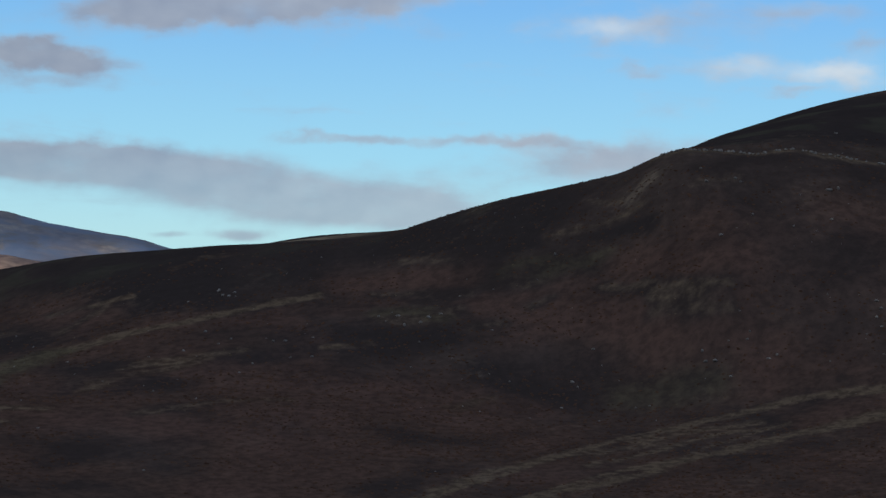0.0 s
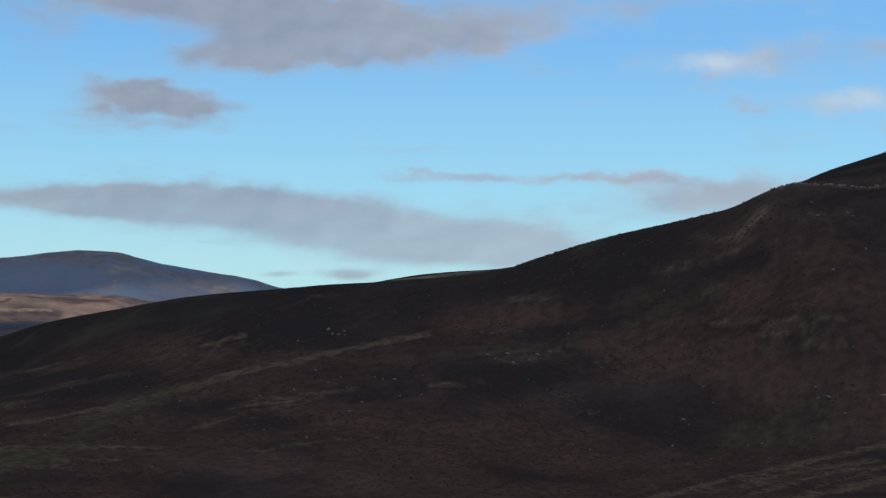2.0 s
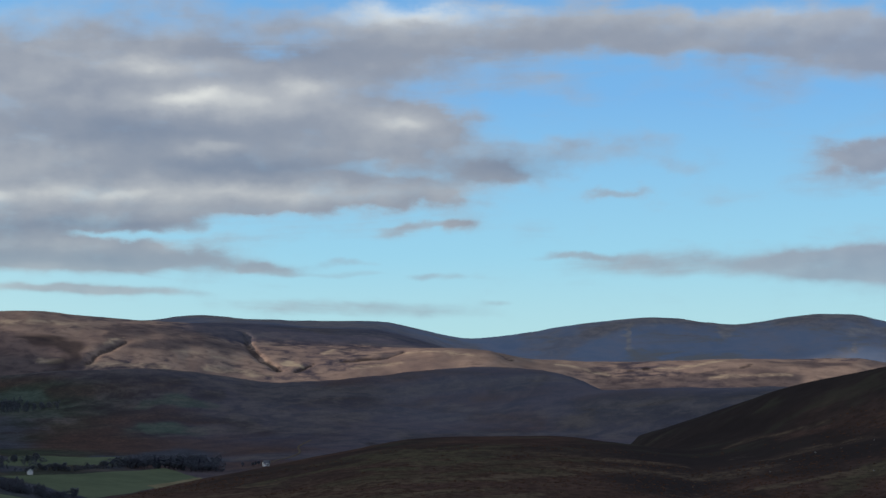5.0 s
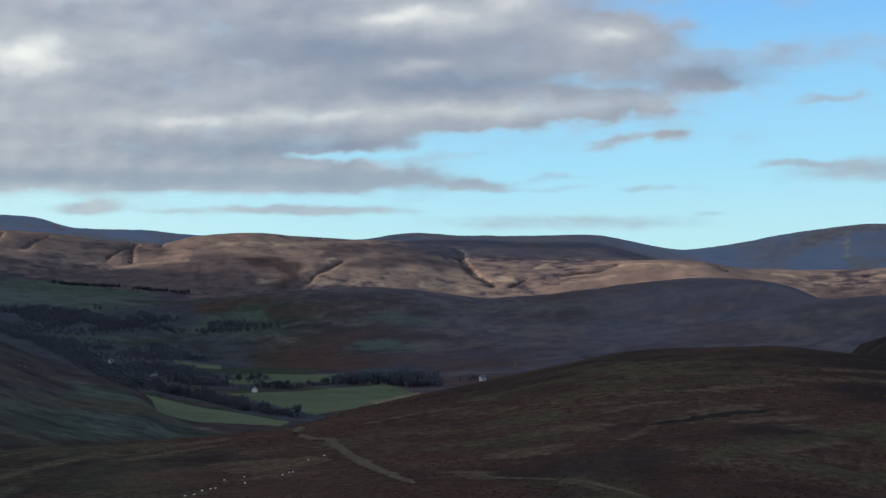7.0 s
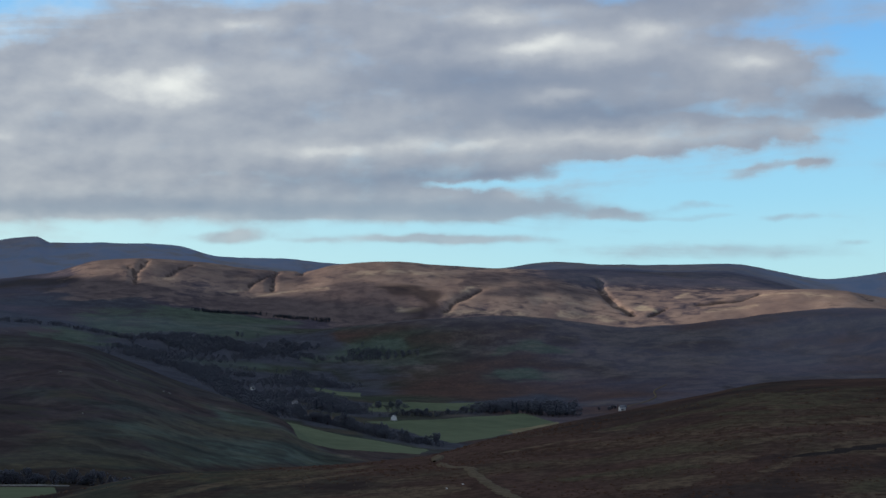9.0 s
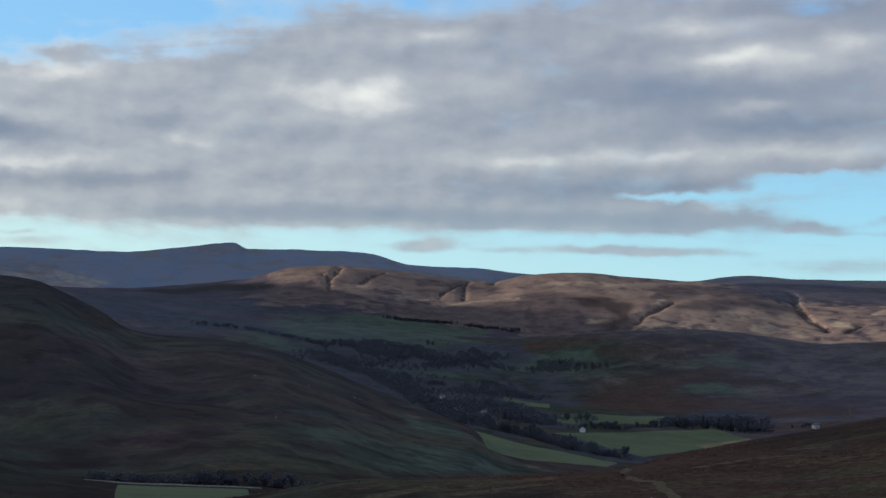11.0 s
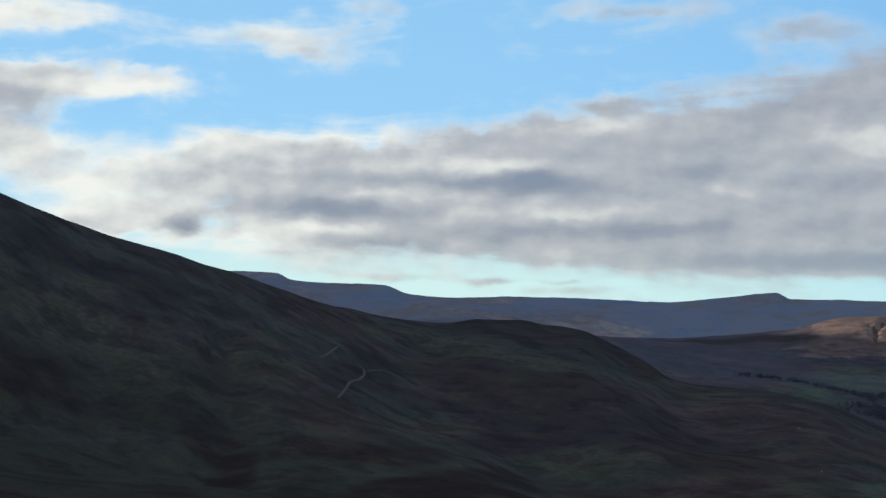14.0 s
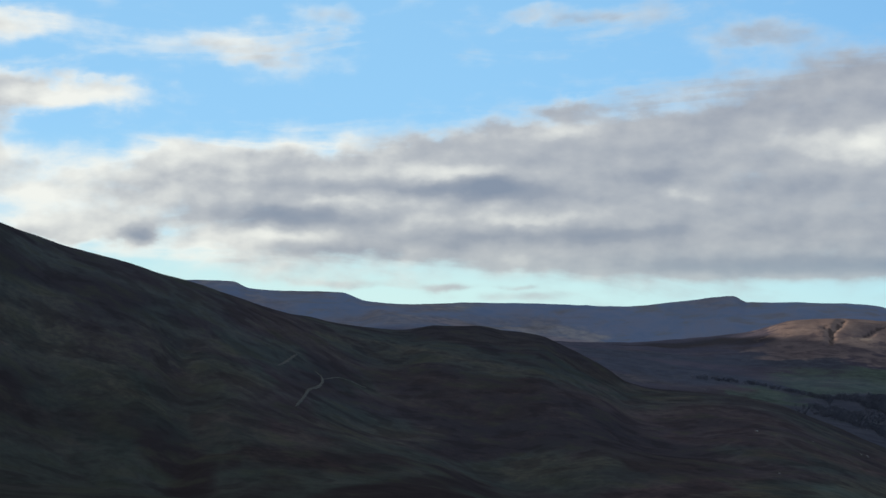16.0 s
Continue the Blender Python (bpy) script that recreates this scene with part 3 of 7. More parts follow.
VALLEY_MID = [(25, 1800, -4.3), (29, 1900, -4.4), (33.65, 1950, -4.2), (36, 1800, -4.7), (40, 1550, -5.25), (43, 1500, -5.05), (45, 1600, -4.45),
              (46.8, 1800, -3.9), (48.3, 1800, -3.4), (50.7, 1900, -2.7), (54, 1950, -1.9), (57, 2000, -1.2), (60, 2000, -0.6), (65, 2000, 0),
              (71, 1800, 1.2), (79, 1700, 3.6), (90, 1800, 8.5), (110, 1800, 14), (150, 1600, 13), (190, 1400, 7), (240, 1200, 2), (300, 1000, 3)]
VALLEY_FAR = [(-20, 2000, -2), (0, 2000, -2), (14, 2100, -2.8), (20, 2250, -3.4), (25, 2350, -3.3), (31, 2350, -3.2), (36, 2300, -3.5), (42, 2350, -3.4),
              (46, 2500, -2.6), (50, 2600, -1.8), (54, 2700, -1.2), (60, 2700, -0.6), (70, 2600, 0.4), (79, 2600, 2.4), (90, 2600, 7.5),
              (110, 2600, 9), (150, 2400, 8), (190, 2200, 5), (240, 2000, 1), (300, 2000, 2)]
SPUR = [(-20, 2600, -2), (0, 2600, -2), (9, 2600, -1.7), (14, 2600, -1.57), (16.9, 2600, -1.59), (18.3, 2600, -1.61), (20.2, 2600, -1.65), (22, 2600, -1.75), (23.9, 2600, -1.95),
        (25, 2600, -2.12), (26.4, 2600, -2.36), (28.5, 2620, -2.45), (31, 2640, -2.25), (36, 2640, -2.2), (42, 2680, -2.3), (46, 2760, -1.85), (50, 2820, -1.3), (54, 2880, -0.8), (60, 2880, -0.2),
        (70, 2850, 0.6), (79, 2850, 2.1), (90, 2880, 6.7), (110, 2900, 8), (150, 2700, 7), (190, 2500, 4), (240, 2350, 1), (300, 2350, 1.8)]
MID_RIDGE = [(-20, 2800, -2.3), (0, 2800, -2.3), (9, 2800, -2.1), (16.7, 2800, -1.95), (20.6, 2800, -1.95), (21.8, 2820, -1.9), (22.6, 2840, -1.75), (23.3, 2850, -1.45), (24.2, 2860, -1.17),
             (25, 2880, -1.06), (26.2, 2900, -1.01), (29, 2900, -1.1), (31.3, 2900, -1.27), (33.5, 2900, -1.38), (35.2, 2900, -1.16),
             (37.4, 2900, -0.95), (39.8, 2920, -0.94), (42.5, 2950, -1.18), (44.5, 2980, -1.3), (47, 3000, -1.15), (50, 3020, -0.85),
             (54, 3050, -0.45), (58, 3050, 0.1), (65, 3050, 0.6), (79, 3100, 1.8), (90, 3150, 6), (110, 3200, 7), (150, 3000, 6), (190, 2800, 3),
             (240, 2700, 1), (300, 2700, 1.5)]
RIDGE_BACK = [(-20, 3100, -2), (0, 3100, -2.2), (16, 3080, -1.9), (23, 3080, -2.0), (26, 3100, -1.45), (33.5, 3100, -1.65), (38, 3100, -1.3),
              (42.5, 3130, -1.3), (46, 3170, -0.9), (50, 3200, -0.4), (54, 3300, 0.0), (60, 3300, 0.5), (79, 3500, 1.4), (90, 3600, 2.5),
              (110, 3800, 3), (150, 3600, 4), (190, 3300, 2), (240, 3200, 0), (300, 3200, 1)]
MOOR_BENCH = [(-20, 3500, -1), (0, 3500, -1.5), (9, 3500, -1.0), (13, 3500, -0.85), (14.5, 3500, -0.65), (18.2, 3500, -0.68), (22, 3500, -0.78),
              (24.8, 3450, -0.72), (26.6, 3450, -0.42), (28.3, 3480, -0.32), (30.1, 3500, -0.4), (31.9, 3500, -0.45), (34.5, 3500, -0.3),
              (36, 3480, -0.1), (38, 3450, 0.05), (42, 3440, 0.15), (46, 3430, -0.1), (50, 3430, 0.3), (54, 3500, 0.3), (60, 3600, 0.7),
              (79, 3900, 1.2), (90, 4000, 1.5), (150, 4000, 3), (240, 3800, 1), (300, 3700, 0.5)]
LIT_CREST = [(-20, 3800, -1), (0, 3800, -1.6), (9, 3750, -1.1), (14, 3750, -0.85), (20, 3750, -0.95), (25, 3750, -0.85), (27.5, 3800, -0.5), (29, 3800, -0.12), (30.5, 3820, 0.12), (32, 3820, 0.2),
             (35, 3820, 0.42), (36.5, 3820, 0.58), (37.9, 3800, 0.66), (39.4, 3780, 0.77), (41.7, 3750, 0.96), (43.4, 3750, 0.9),
             (44.3, 3750, 0.72), (46, 3750, 0.84), (48.3, 3750, 1.11), (49.9, 3750, 1.2), (51, 3750, 1.18), (52.8, 3780, 0.77), (54.3, 3800, 0.63),
             (58, 3850, 0.5), (62, 3900, 0.9), (79, 4100, 1), (90, 4200, 1), (150, 4300, 2.5), (240, 4100, 0.5), (300, 4000, 0)]
FAR_FOOT = [(-20, 4100, -1.2), (0, 4100, -1.6), (9, 4050, -1.15), (14, 4050, -0.95), (25, 4050, -0.95), (27.5, 4050, -0.45), (29, 4050, 0.05), (30.5, 4060, 0.38), (32, 4080, 0.42), (35, 4100, 0.55),
            (37, 4130, 0.5), (39, 4140, 0.3), (44, 4150, 0.3), (50, 4150, 0.7), (54, 4200, 0.3), (57.3, 4250, 0.5), (60.9, 4250, 0.9), (62.9, 4250, 1.38),
            (64.6, 4250, 1.53), (65.7, 4250, 1.29), (68, 4250, 1.3), (79, 4400, 1), (90, 4500, 1), (150, 4600, 1.5), (240, 4500, 0), (300, 4400, -0.5)]
FAR_EAST = [(-20, 4600, -0.9), (0, 4600, -0.9), (5, 4600, -0.8), (9, 4600, -0.32), (9.9, 4600, -0.08), (11.6, 4600, 0.2), (13.3, 4600, 0.46),
            (14.5, 4600, 0.72), (15.6, 4600, 0.74), (17.3, 4600, 0.53), (18.4, 4600, 0.42), (19.2, 4600, 0.51), (21, 4600, 0.69), (22.9, 4600, 0.5),
            (25.2, 4600, 0.21), (27.2, 4600, 0.04), (28.6, 4600, 0.27), (30.2, 4600, 0.59), (32.3, 4600, 0.61), (34.4, 4600, 0.65), (36.2, 4600, 0.8)]
FAR_WEST = [(37.9, 4600, 0.66), (41, 4650, 0.75), (43.4, 4700, 0.91), (45.1, 4700, 1.14), (47.1, 4700, 1.24), (48.8, 4700, 1.69), (50.6, 4700, 1.78),
            (52.6, 4700, 1.83), (53.1, 4700, 2.05), (54.6, 4700, 1.9), (56.5, 4700, 1.74), (59.6, 4700, 1.85), (62, 4700, 1.92), (63.7, 4700, 1.86),
            (65.2, 4720, 1.98), (66.1, 4730, 2.27), (67.6, 4740, 2.32), (69.2, 4750, 2.46), (69.7, 4750, 2.68), (71.1, 4750, 2.75), (79, 4800, 2.8),
            (86, 4900, 2), (104, 5100, 2), (150, 5000, 2), (240, 5000, 1), (300, 4900, 0)]
OUTER_RANGE = [(-20, 5600, -1), (60, 5600, 0.5), (76, 5600, 0.8), (90, 5600, 1), (150, 5900, 1), (240, 5800, 0), (300, 5700, -1)]
OUTER_EDGE = [(-20, 8000, -1.2), (90, 8000, -0.5), (180, 8000, -1), (300, 8000, -1.2)]
LINES = [NEAR_FOOT, NEAR_MOOR, MOOR_BACK, HILL_CREST + VALLEY_NEAR + WEST_CREST, HILL_BACK + VALLEY_MID, VALLEY_FAR, SPUR, MID_RIDGE, RIDGE_BACK,
         MOOR_BENCH, LIT_CREST, FAR_FOOT, FAR_EAST + FAR_WEST, OUTER_RANGE, OUTER_EDGE]


def monotone(xk, yk, x):
    """Smooth shape-keeping curves through the rows of yk at xk (one column per curve), at x."""
    h = np.diff(xk, axis=0)
    d = np.diff(yk, axis=0) / h
    m = np.zeros_like(yk)
    w1, w2 = 2 * h[1:] + h[:-1], h[1:] + 2 * h[:-1]
    with np.errstate(divide="ignore", invalid="ignore"):
        inner = (w1 + w2) / (w1 / d[:-1] + w2 / d[1:])
    m[1:-1] = np.where(d[:-1] * d[1:] > 0, np.nan_to_num(inner), 0)
    m[0], m[-1] = d[0], d[-1]
    k = (x[:, None, None] >= xk[None, 1:-1]).sum(1)
    x0, h0 = np.take_along_axis(xk, k, 0), np.take_along_axis(h, k, 0)
    y0, y1 = np.take_along_axis(yk, k, 0), np.take_along_axis(yk, k + 1, 0)
    m0, m1 = np.take_along_axis(m, k, 0), np.take_along_axis(m, k + 1, 0)
    s = np.clip((x[:, None] - x0) / h0, 0, 1)
    return (2 * s**3 - 3 * s**2 + 1) * y0 + (s**3 - 2 * s**2 + s) * h0 * m0 + (3 * s**2 - 2 * s**3) * y1 + (s**3 - s**2) * h0 * m1


def lattice(ix, iy, seed):
    n = (ix * 374761393 + iy * 668265263 + seed * 974634777) & 0x7FFFFFFF
    n = ((n ^ (n >> 13)) * 1274126177) & 0x7FFFFFFF
    return ((n ^ (n >> 16)) & 0xFFFF) / 65535.0


def rough(x, y, size, seed, octaves=4, gain=0.5):
    """Soft fractal noise between about -1 and 1 with bumps of that size in metres."""
    total, amp, norm = 0.0, 1.0, 0.0
    for o in range(octaves):
        u, v = x / size + 17.3 * o, y / size - 9.1 * o
        iu, iv = np.floor(u).astype(np.int64), np.floor(v).astype(np.int64)
        fu, fv = u - iu, v - iv
        fu, fv = fu * fu * fu * (fu * (6 * fu - 15) + 10), fv * fv * fv * (fv * (6 * fv - 15) + 10)
        a = lattice(iu, iv, seed + o) * (1 - fu) + lattice(iu + 1, iv, seed + o) * fu
        b = lattice(iu, iv + 1, seed + o) * (1 - fu) + lattice(iu + 1, iv + 1, seed + o) * fu
        total, norm = total + amp * (2 * (a * (1 - fv) + b * fv) - 1), norm + amp
        size, amp = size * 0.5, amp * gain
    return total / norm * 1.6


# burns and cuts
GULLIES = []


def burn(depth, half, *line):
    """A cut that deep and half as wide, along a line of the plan."""
    GULLIES.append((depth, half, line))


burn(7, 7, (-2804, 2391), (-2746, 2323), (-2725, 2291), (-2657, 2230))
burn(5, 6, (-2772, 2312), (-2739, 2299), (-2727, 2296))
burn(6, 7, (-2724, 2444), (-2703, 2382), (-2670, 2328))
burn(6, 7, (-3148, 3224), (-2553, 2600))
burn(6, 7, (-3108, 3127), (-2551, 2513), (-2482, 2441))
burn(5, 6, (-2571, 2472), (-2530, 2419))
burn(5, 6, (-2601, 2554), (-2571, 2489), (-2559, 2460))
burn(6, 8, (-2126, 2674), (-2112, 2582), (-2086, 2508))
burn(8, 9, (-2096, 3040), (-2008, 2920), (-1904, 2816), (-1828, 2767))
burn(5, 7, (-1796, 2835), (-1795, 2777))
burn(5, 9, (-1758, 2892), (-1698, 2943), (-1695, 3026))
burn(6, 9, (-1531, 3114), (-1456, 3019))
burn(7, 13, (-870, 290), (-800, 270), (-703, 239), (-600, 200))
burn(7, 40, (-1060, 480), (-960, 450), (-820, 420), (-640, 380))
burn(6, 30, (-1150, 700), (-1000, 640), (-760, 560))
burn(6, 26, (-980, 250), (-880, 215), (-760, 190), (-640, 170))


# an unseen range added in the west to shade the land, over whose notch the low sun reaches the far moor: bearing,
# distance, height
UNSEEN_RANGE = [(88, 1400, 338), (88, 2000, 494), (87.5, 2600, 559), (87, 3200, 611), (86.5, 3800, 650), (86, 4300, 650), (86, 4600, 605), (86, 4740, 605),
              (86, 4820, 609), (86, 4865, 617), (86, 4915, 624), (86, 4940, 617), (86, 4985, 598), (86, 5035, 582), (86, 5140, 576), (86, 5200, 589),
              (86, 5353, 607), (86, 5460, 645), (86, 5700, 740), (86, 5850, 890), (86, 6000, 1300), (86, 6600, 1365), (86, 7200, 1300), (86, 7900, 910)]


def unseen_range(x, y, z):
    a = np.array(UNSEEN_RANGE, float)
    px, py = -a[:, 1] * np.sin(np.radians(a[:, 0])), a[:, 1] * np.cos(np.radians(a[:, 0]))
    ux, uy = (px[-1] - px[0], py[-1] - py[0]) / np.hypot(px[-1] - px[0], py[-1] - py[0])
    along, across = (x - px[0]) * ux + (y - py[0]) * uy, -(x - px[0]) * uy + (y - py[0]) * ux
    top = np.interp(along, (px - px[0]) * ux + (py - py[0]) * uy, a[:, 2], left=-500, right=300)
    b = np.degrees(np.arctan2(-x, y)) % 360
    top = top - np.abs(across) * np.where(across < 0, 0.35, 1.1) - np.clip(83 - b, 0, 100) * np.hypot(x, y) * 0.04 - np.clip(b - 180, 0, 200) * 100
    return np.maximum(z, top)


def beside(x, y, line, half, deep=1.0):
    """1 on a line of the plan, falling off over half metres to each side, and deep times as far down the slope; and where that is worked out."""
    p = np.array(line, float)
    down = p.mean(0) / np.hypot(*p.mean(0))
    reach = 3 * half * deep
    box = (x > p[:, 0].min() - reach) & (x < p[:, 0].max() + reach) & (y > p[:, 1].min() - reach) & (y < p[:, 1].max() + reach)
    px, py = x[box], y[box]
    px, py = px + 0.5 * half * rough(px, py, 3 * half, 51, 2), py + 0.5 * half * deep * rough(px, py, 3 * half, 57, 2)
    near = np.full(px.shape, 1e9)
    flat = np.array([(-down[1], down[0]), down / deep]).T
    px, py = px * flat[0, 0] + py * flat[1, 0], px * flat[0, 1] + py * flat[1, 1]
    p = p @ flat
    for a, b in zip(p[:-1], p[1:]):
        ab = b - a
        s = np.clip(((px - a[0]) * ab[0] + (py - a[1]) * ab[1]) / (ab @ ab), 0, 1)
        near = np.minimum(near, np.hypot(px - a[0] - s * ab[0], py - a[1] - s * ab[1]))
    return box, np.exp(-((near / half) ** 2))


def carve(x, y, z):
    for depth, half, line in GULLIES:
        box, near = beside(x, y, line, half)
        z[box] -= depth * near
    return z


BEARINGS = np.concatenate([np.arange(-17.5, 82, 0.088), np.arange(82, 100, 0.5), np.arange(100, 342.4, 2.0)])
RANGES = np.concatenate([[1.0, 4, 10, 18, 28, 40, 54, 70], np.geomspace(85, 172, 40), np.geomspace(173, 650, 200), np.geomspace(655, 1450, 100), np.geomspace(1465, 2880, 56), np.geomspace(2895, 4350, 120), np.geomspace(4375, 5000, 22), np.linspace(5060, 8000, 60)])


def land():
    """Heights of the land on the grid of BEARINGS and RANGES."""
    rk, zk = [np.full(len(BEARINGS), 0.0)], [np.full(len(BEARINGS), 0.0)]
    for line in LINES:
        a = np.array(line, float)
        a = np.concatenate([a[-1:] - (360, 0, 0), a, a[:1] + (360, 0, 0)])
        both = monotone(np.repeat(a[:, :1], 2, 1), a[:, 1:], BEARINGS)
        rk.append(both[:, 0])
        zk.append(EYE_Z + both[:, 0] * np.tan(np.radians(both[:, 1])))
    rk, zk = np.array(rk), np.array(zk)
    order = np.maximum.accumulate(rk + np.arange(len(rk))[:, None] * 1e-3, 0)
    z = monotone(order, zk, RANGES)
    b, r = np.meshgrid(np.radians(BEARINGS), RANGES)
    x, y = -r * np.sin(b), r * np.cos(b)
    amp = np.clip((r - 10) / 400, 0, 1)
    z += amp * (0.5 * rough(x, y, 45, 3, 3) * np.clip(r / 700, 0.5, 2) + 0.12 * rough(x, y, 9, 8, 3) * np.clip((750 - r) / 300, 0, 1))
    # hummocks and runnels of the western flank
    hummocks = np.clip((r - 640) / 160, 0, 1) * np.clip((1120 - r) / 170, 0, 1) * np.clip((np.degrees(b) - 47) / 5, 0, 1) * np.clip((82 - np.degrees(b)) / 3, 0, 1)
    z += hummocks * 2.4 * rough(b * 900, r * 0.6, 75, 61, 4)
    far = np.clip((r - 1600) / 1200, 0, 1)
    z += far * 3.0 * rough(x, y, 260, 21, 4)
    return x, y, unseen_range(x, y, carve(x, y, z))

# ---------------------------------------------------------------- the ground, one sheet to the horizon


COVER = {}


def ground_sheet():
    x, y, z = land()
    rows, cols = x.shape
    mesh = bpy.data.meshes.new("ground")
    i = np.arange(rows * cols).reshape(rows, cols)
    nxt = np.roll(i, -1, 1)
    foot = rows * cols
    quads = np.stack([i[:-1], i[1:], nxt[1:], nxt[:-1]], -1).reshape(-1, 4)
    fan = np.stack([i[0], nxt[0], np.full(cols, foot)], -1)
    places = np.concatenate([np.stack([x, y, z], -1).reshape(-1, 3), [[0, 0, z[0].mean()]]])
    mesh.vertices.add(foot + 1)
    mesh.vertices.foreach_set("co", places.astype(np.float32).ravel())
    mesh.loops.add(quads.size + fan.size)
    mesh.loops.foreach_set("vertex_index", np.concatenate([quads.ravel(), fan.ravel()]).astype(np.int32))
    mesh.polygons.add(len(quads) + cols)
    mesh.polygons.foreach_set("loop_start", np.concatenate([np.arange(len(quads)) * 4, quads.size + 3 * np.arange(cols)]).astype(np.int32))
    mesh.polygons.foreach_set("use_smooth", np.ones(len(quads) + cols, bool))
    mesh.update()
    mesh.validate()
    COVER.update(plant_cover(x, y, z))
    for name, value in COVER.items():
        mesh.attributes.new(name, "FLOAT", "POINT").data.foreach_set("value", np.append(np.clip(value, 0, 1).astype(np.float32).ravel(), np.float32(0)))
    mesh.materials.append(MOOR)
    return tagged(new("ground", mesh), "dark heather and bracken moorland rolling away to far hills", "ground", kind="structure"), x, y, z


def step(v, a, b):
    s = np.clip((v - a) / (b - a), 0, 1)
    return s * s * (3 - 2 * s)


# where one plant or painted tone takes over: which one, how much of it, half width in metres, and a line in plan
GROWTH = []


def grow_along(plant, most, half, *line, deep=1.0):
    GROWTH.append((plant, most, half, line, deep))


# bent grass on banks and ledges
grow_along("bent", 1.0, 3.2, (-120, 385), (-105, 410), (-96, 432), (-85, 445), (-66, 452), (-50, 467), (-36, 476), deep=1.4)
grow_along("bent", 0.73, 2.0, (-4, 236), (2, 255), (11, 274), (22, 295), (34, 316), (53, 340), (71, 347), (90, 345), (110, 342), deep=2.2)
grow_along("bent", 0.82, 2.2, (2, 226), (14, 244), (28, 264), (39, 281), (51, 295), (65, 307), (82, 316), (104, 322), deep=2.2)
grow_along("bent", 0.65, 1.5, (25, 279), (37, 298), (51, 317), (66, 321), deep=2.2)
grow_along("bent", 0.60, 2.5, (28, 300), (46, 322), (62, 330), deep=2.2)
grow_along("bent", 0.77, 2.0, (-156, 222), (-148, 219), (-142, 213), deep=2.2)
grow_along("bent", 0.77, 2.0, (-124, 207), (-111, 195), deep=2.2)
grow_along("bent", 0.69, 1.6, (-160, 318), (-150, 322), (-136, 326), deep=2.2)
grow_along("bent", 0.65, 4.0, (-400, 290), (-360, 284), (-330, 285), (-300, 283), deep=2.2)
grow_along("bent", 0.52, 5.0, (-245, 330), (-225, 338), (-205, 352), (-180, 372), deep=2.2)
grow_along("bent", 0.52, 7.0, (-200, 400), (-170, 425), (-140, 440), deep=2.2)
grow_along("bent", 0.52, 5.0, (-130, 300), (-112, 306), (-90, 305), deep=2.2)
grow_along("bent", 0.52, 5.0, (-150, 470), (-120, 480), deep=2.2)
grow_along("bent", 0.47, 4.5, (-230, 260), (-200, 300), (-170, 340), deep=2.2)
grow_along("bent", 0.52, 1.8, (-58, 330), (-44, 345), (-30, 352), deep=2.2)
grow_along("bent", 0.52, 2.4, (-72, 400), (-58, 405), (-46, 412), deep=2.2)
grow_along("bent", 0.47, 4.0, (-16, 444), (-4, 437), (4, 441), deep=2.2)
grow_along("bent", 0.34, 2.2, (-6, 456), (12, 458), (26, 455), deep=2.2)
grow_along("bent", 0.73, 2.2, (64, 525), (76, 514), (86, 511), (92, 507), (103, 512), (110, 505), (118, 505), (129, 502), (146, 497), deep=2.2)
grow_along("bent", 0.47, 2.0, (30, 486), (44, 484), (56, 482), deep=2.2)
# sunlit sliver behind the hill crest, its light painted as pale ground
grow_along("pale", 0.5, 18, (-46, 640), (-36, 650), (-24, 662), deep=2.2)
grow_along("bent", 0.69, 3.0, (-268, 478), (-250, 476), (-236, 470), deep=2.2)
grow_along("bent", 0.65, 2.5, (-226, 330), (-204, 332), (-188, 336), deep=2.2)
grow_along("bent", 0.65, 2.0, (-196, 296), (-180, 296), deep=2.2)
grow_along("bent", 0.56, 5.0, (-118, 236), (-100, 238), (-84, 240), deep=2.2)
grow_along("bent", 0.52, 5.0, (-128, 252), (-104, 258), (-86, 258), deep=2.2)
grow_along("bent", 0.60, 3.0, (-186, 205), (-194, 226), (-204, 240), deep=2.2)
grow_along("bent", 0.60, 4.0, (-216, 180), (-226, 190), (-238, 194), deep=2.2)
grow_along("bent", 0.56, 3.0, (-255, 215), (-270, 240), (-262, 262), deep=2.2)
grow_along("bent", 0.52, 4.0, (-330, 250), (-312, 272), (-292, 290), deep=2.2)
grow_along("bent", 0.56, 5.0, (-232, 440), (-214, 420), (-196, 424), deep=2.2)
grow_along("bent", 0.52, 4.0, (-190, 460), (-170, 462), deep=2.2)
grow_along("bent", 0.60, 4.0, (-112, 300), (-100, 312), (-80, 318), deep=2.2)
grow_along("bent", 0.60, 2.5, (-120, 330), (-100, 336), (-78, 334), deep=2.2)
# olive grass and black peat on the near moor
grow_along("olive", 0.7, 7, (-262, 439), (-253, 450), (-244, 467), (-238, 491), deep=2.5)
grow_along("olive", 0.7, 7, (-196, 374), (-197, 396), (-185, 403), deep=2.5)
grow_along("olive", 0.6, 6, (-225, 368), (-217, 378), (-209, 379), deep=2.5)
grow_along("olive", 0.6, 6, (-207, 306), (-197, 313), (-183, 312), deep=2.5)
grow_along("char_shade", 0.9, 4, (-155, 280), (-153, 292), (-152, 309), (-152, 326), deep=2.5)
grow_along("char_shade", 0.8, 9, (-303, 498), (-300, 546), (-291, 568), deep=2.5)
# grass, bracken and heather on the western flank
grow_along("olive", 0.72, 18, (-824, 182), (-833, 203), (-820, 219), deep=3)
grow_along("olive", 0.72, 18, (-827, 216), (-817, 235), deep=3)
grow_along("olive", 0.71, 20.2, (-843, 263), (-880, 323), deep=3)
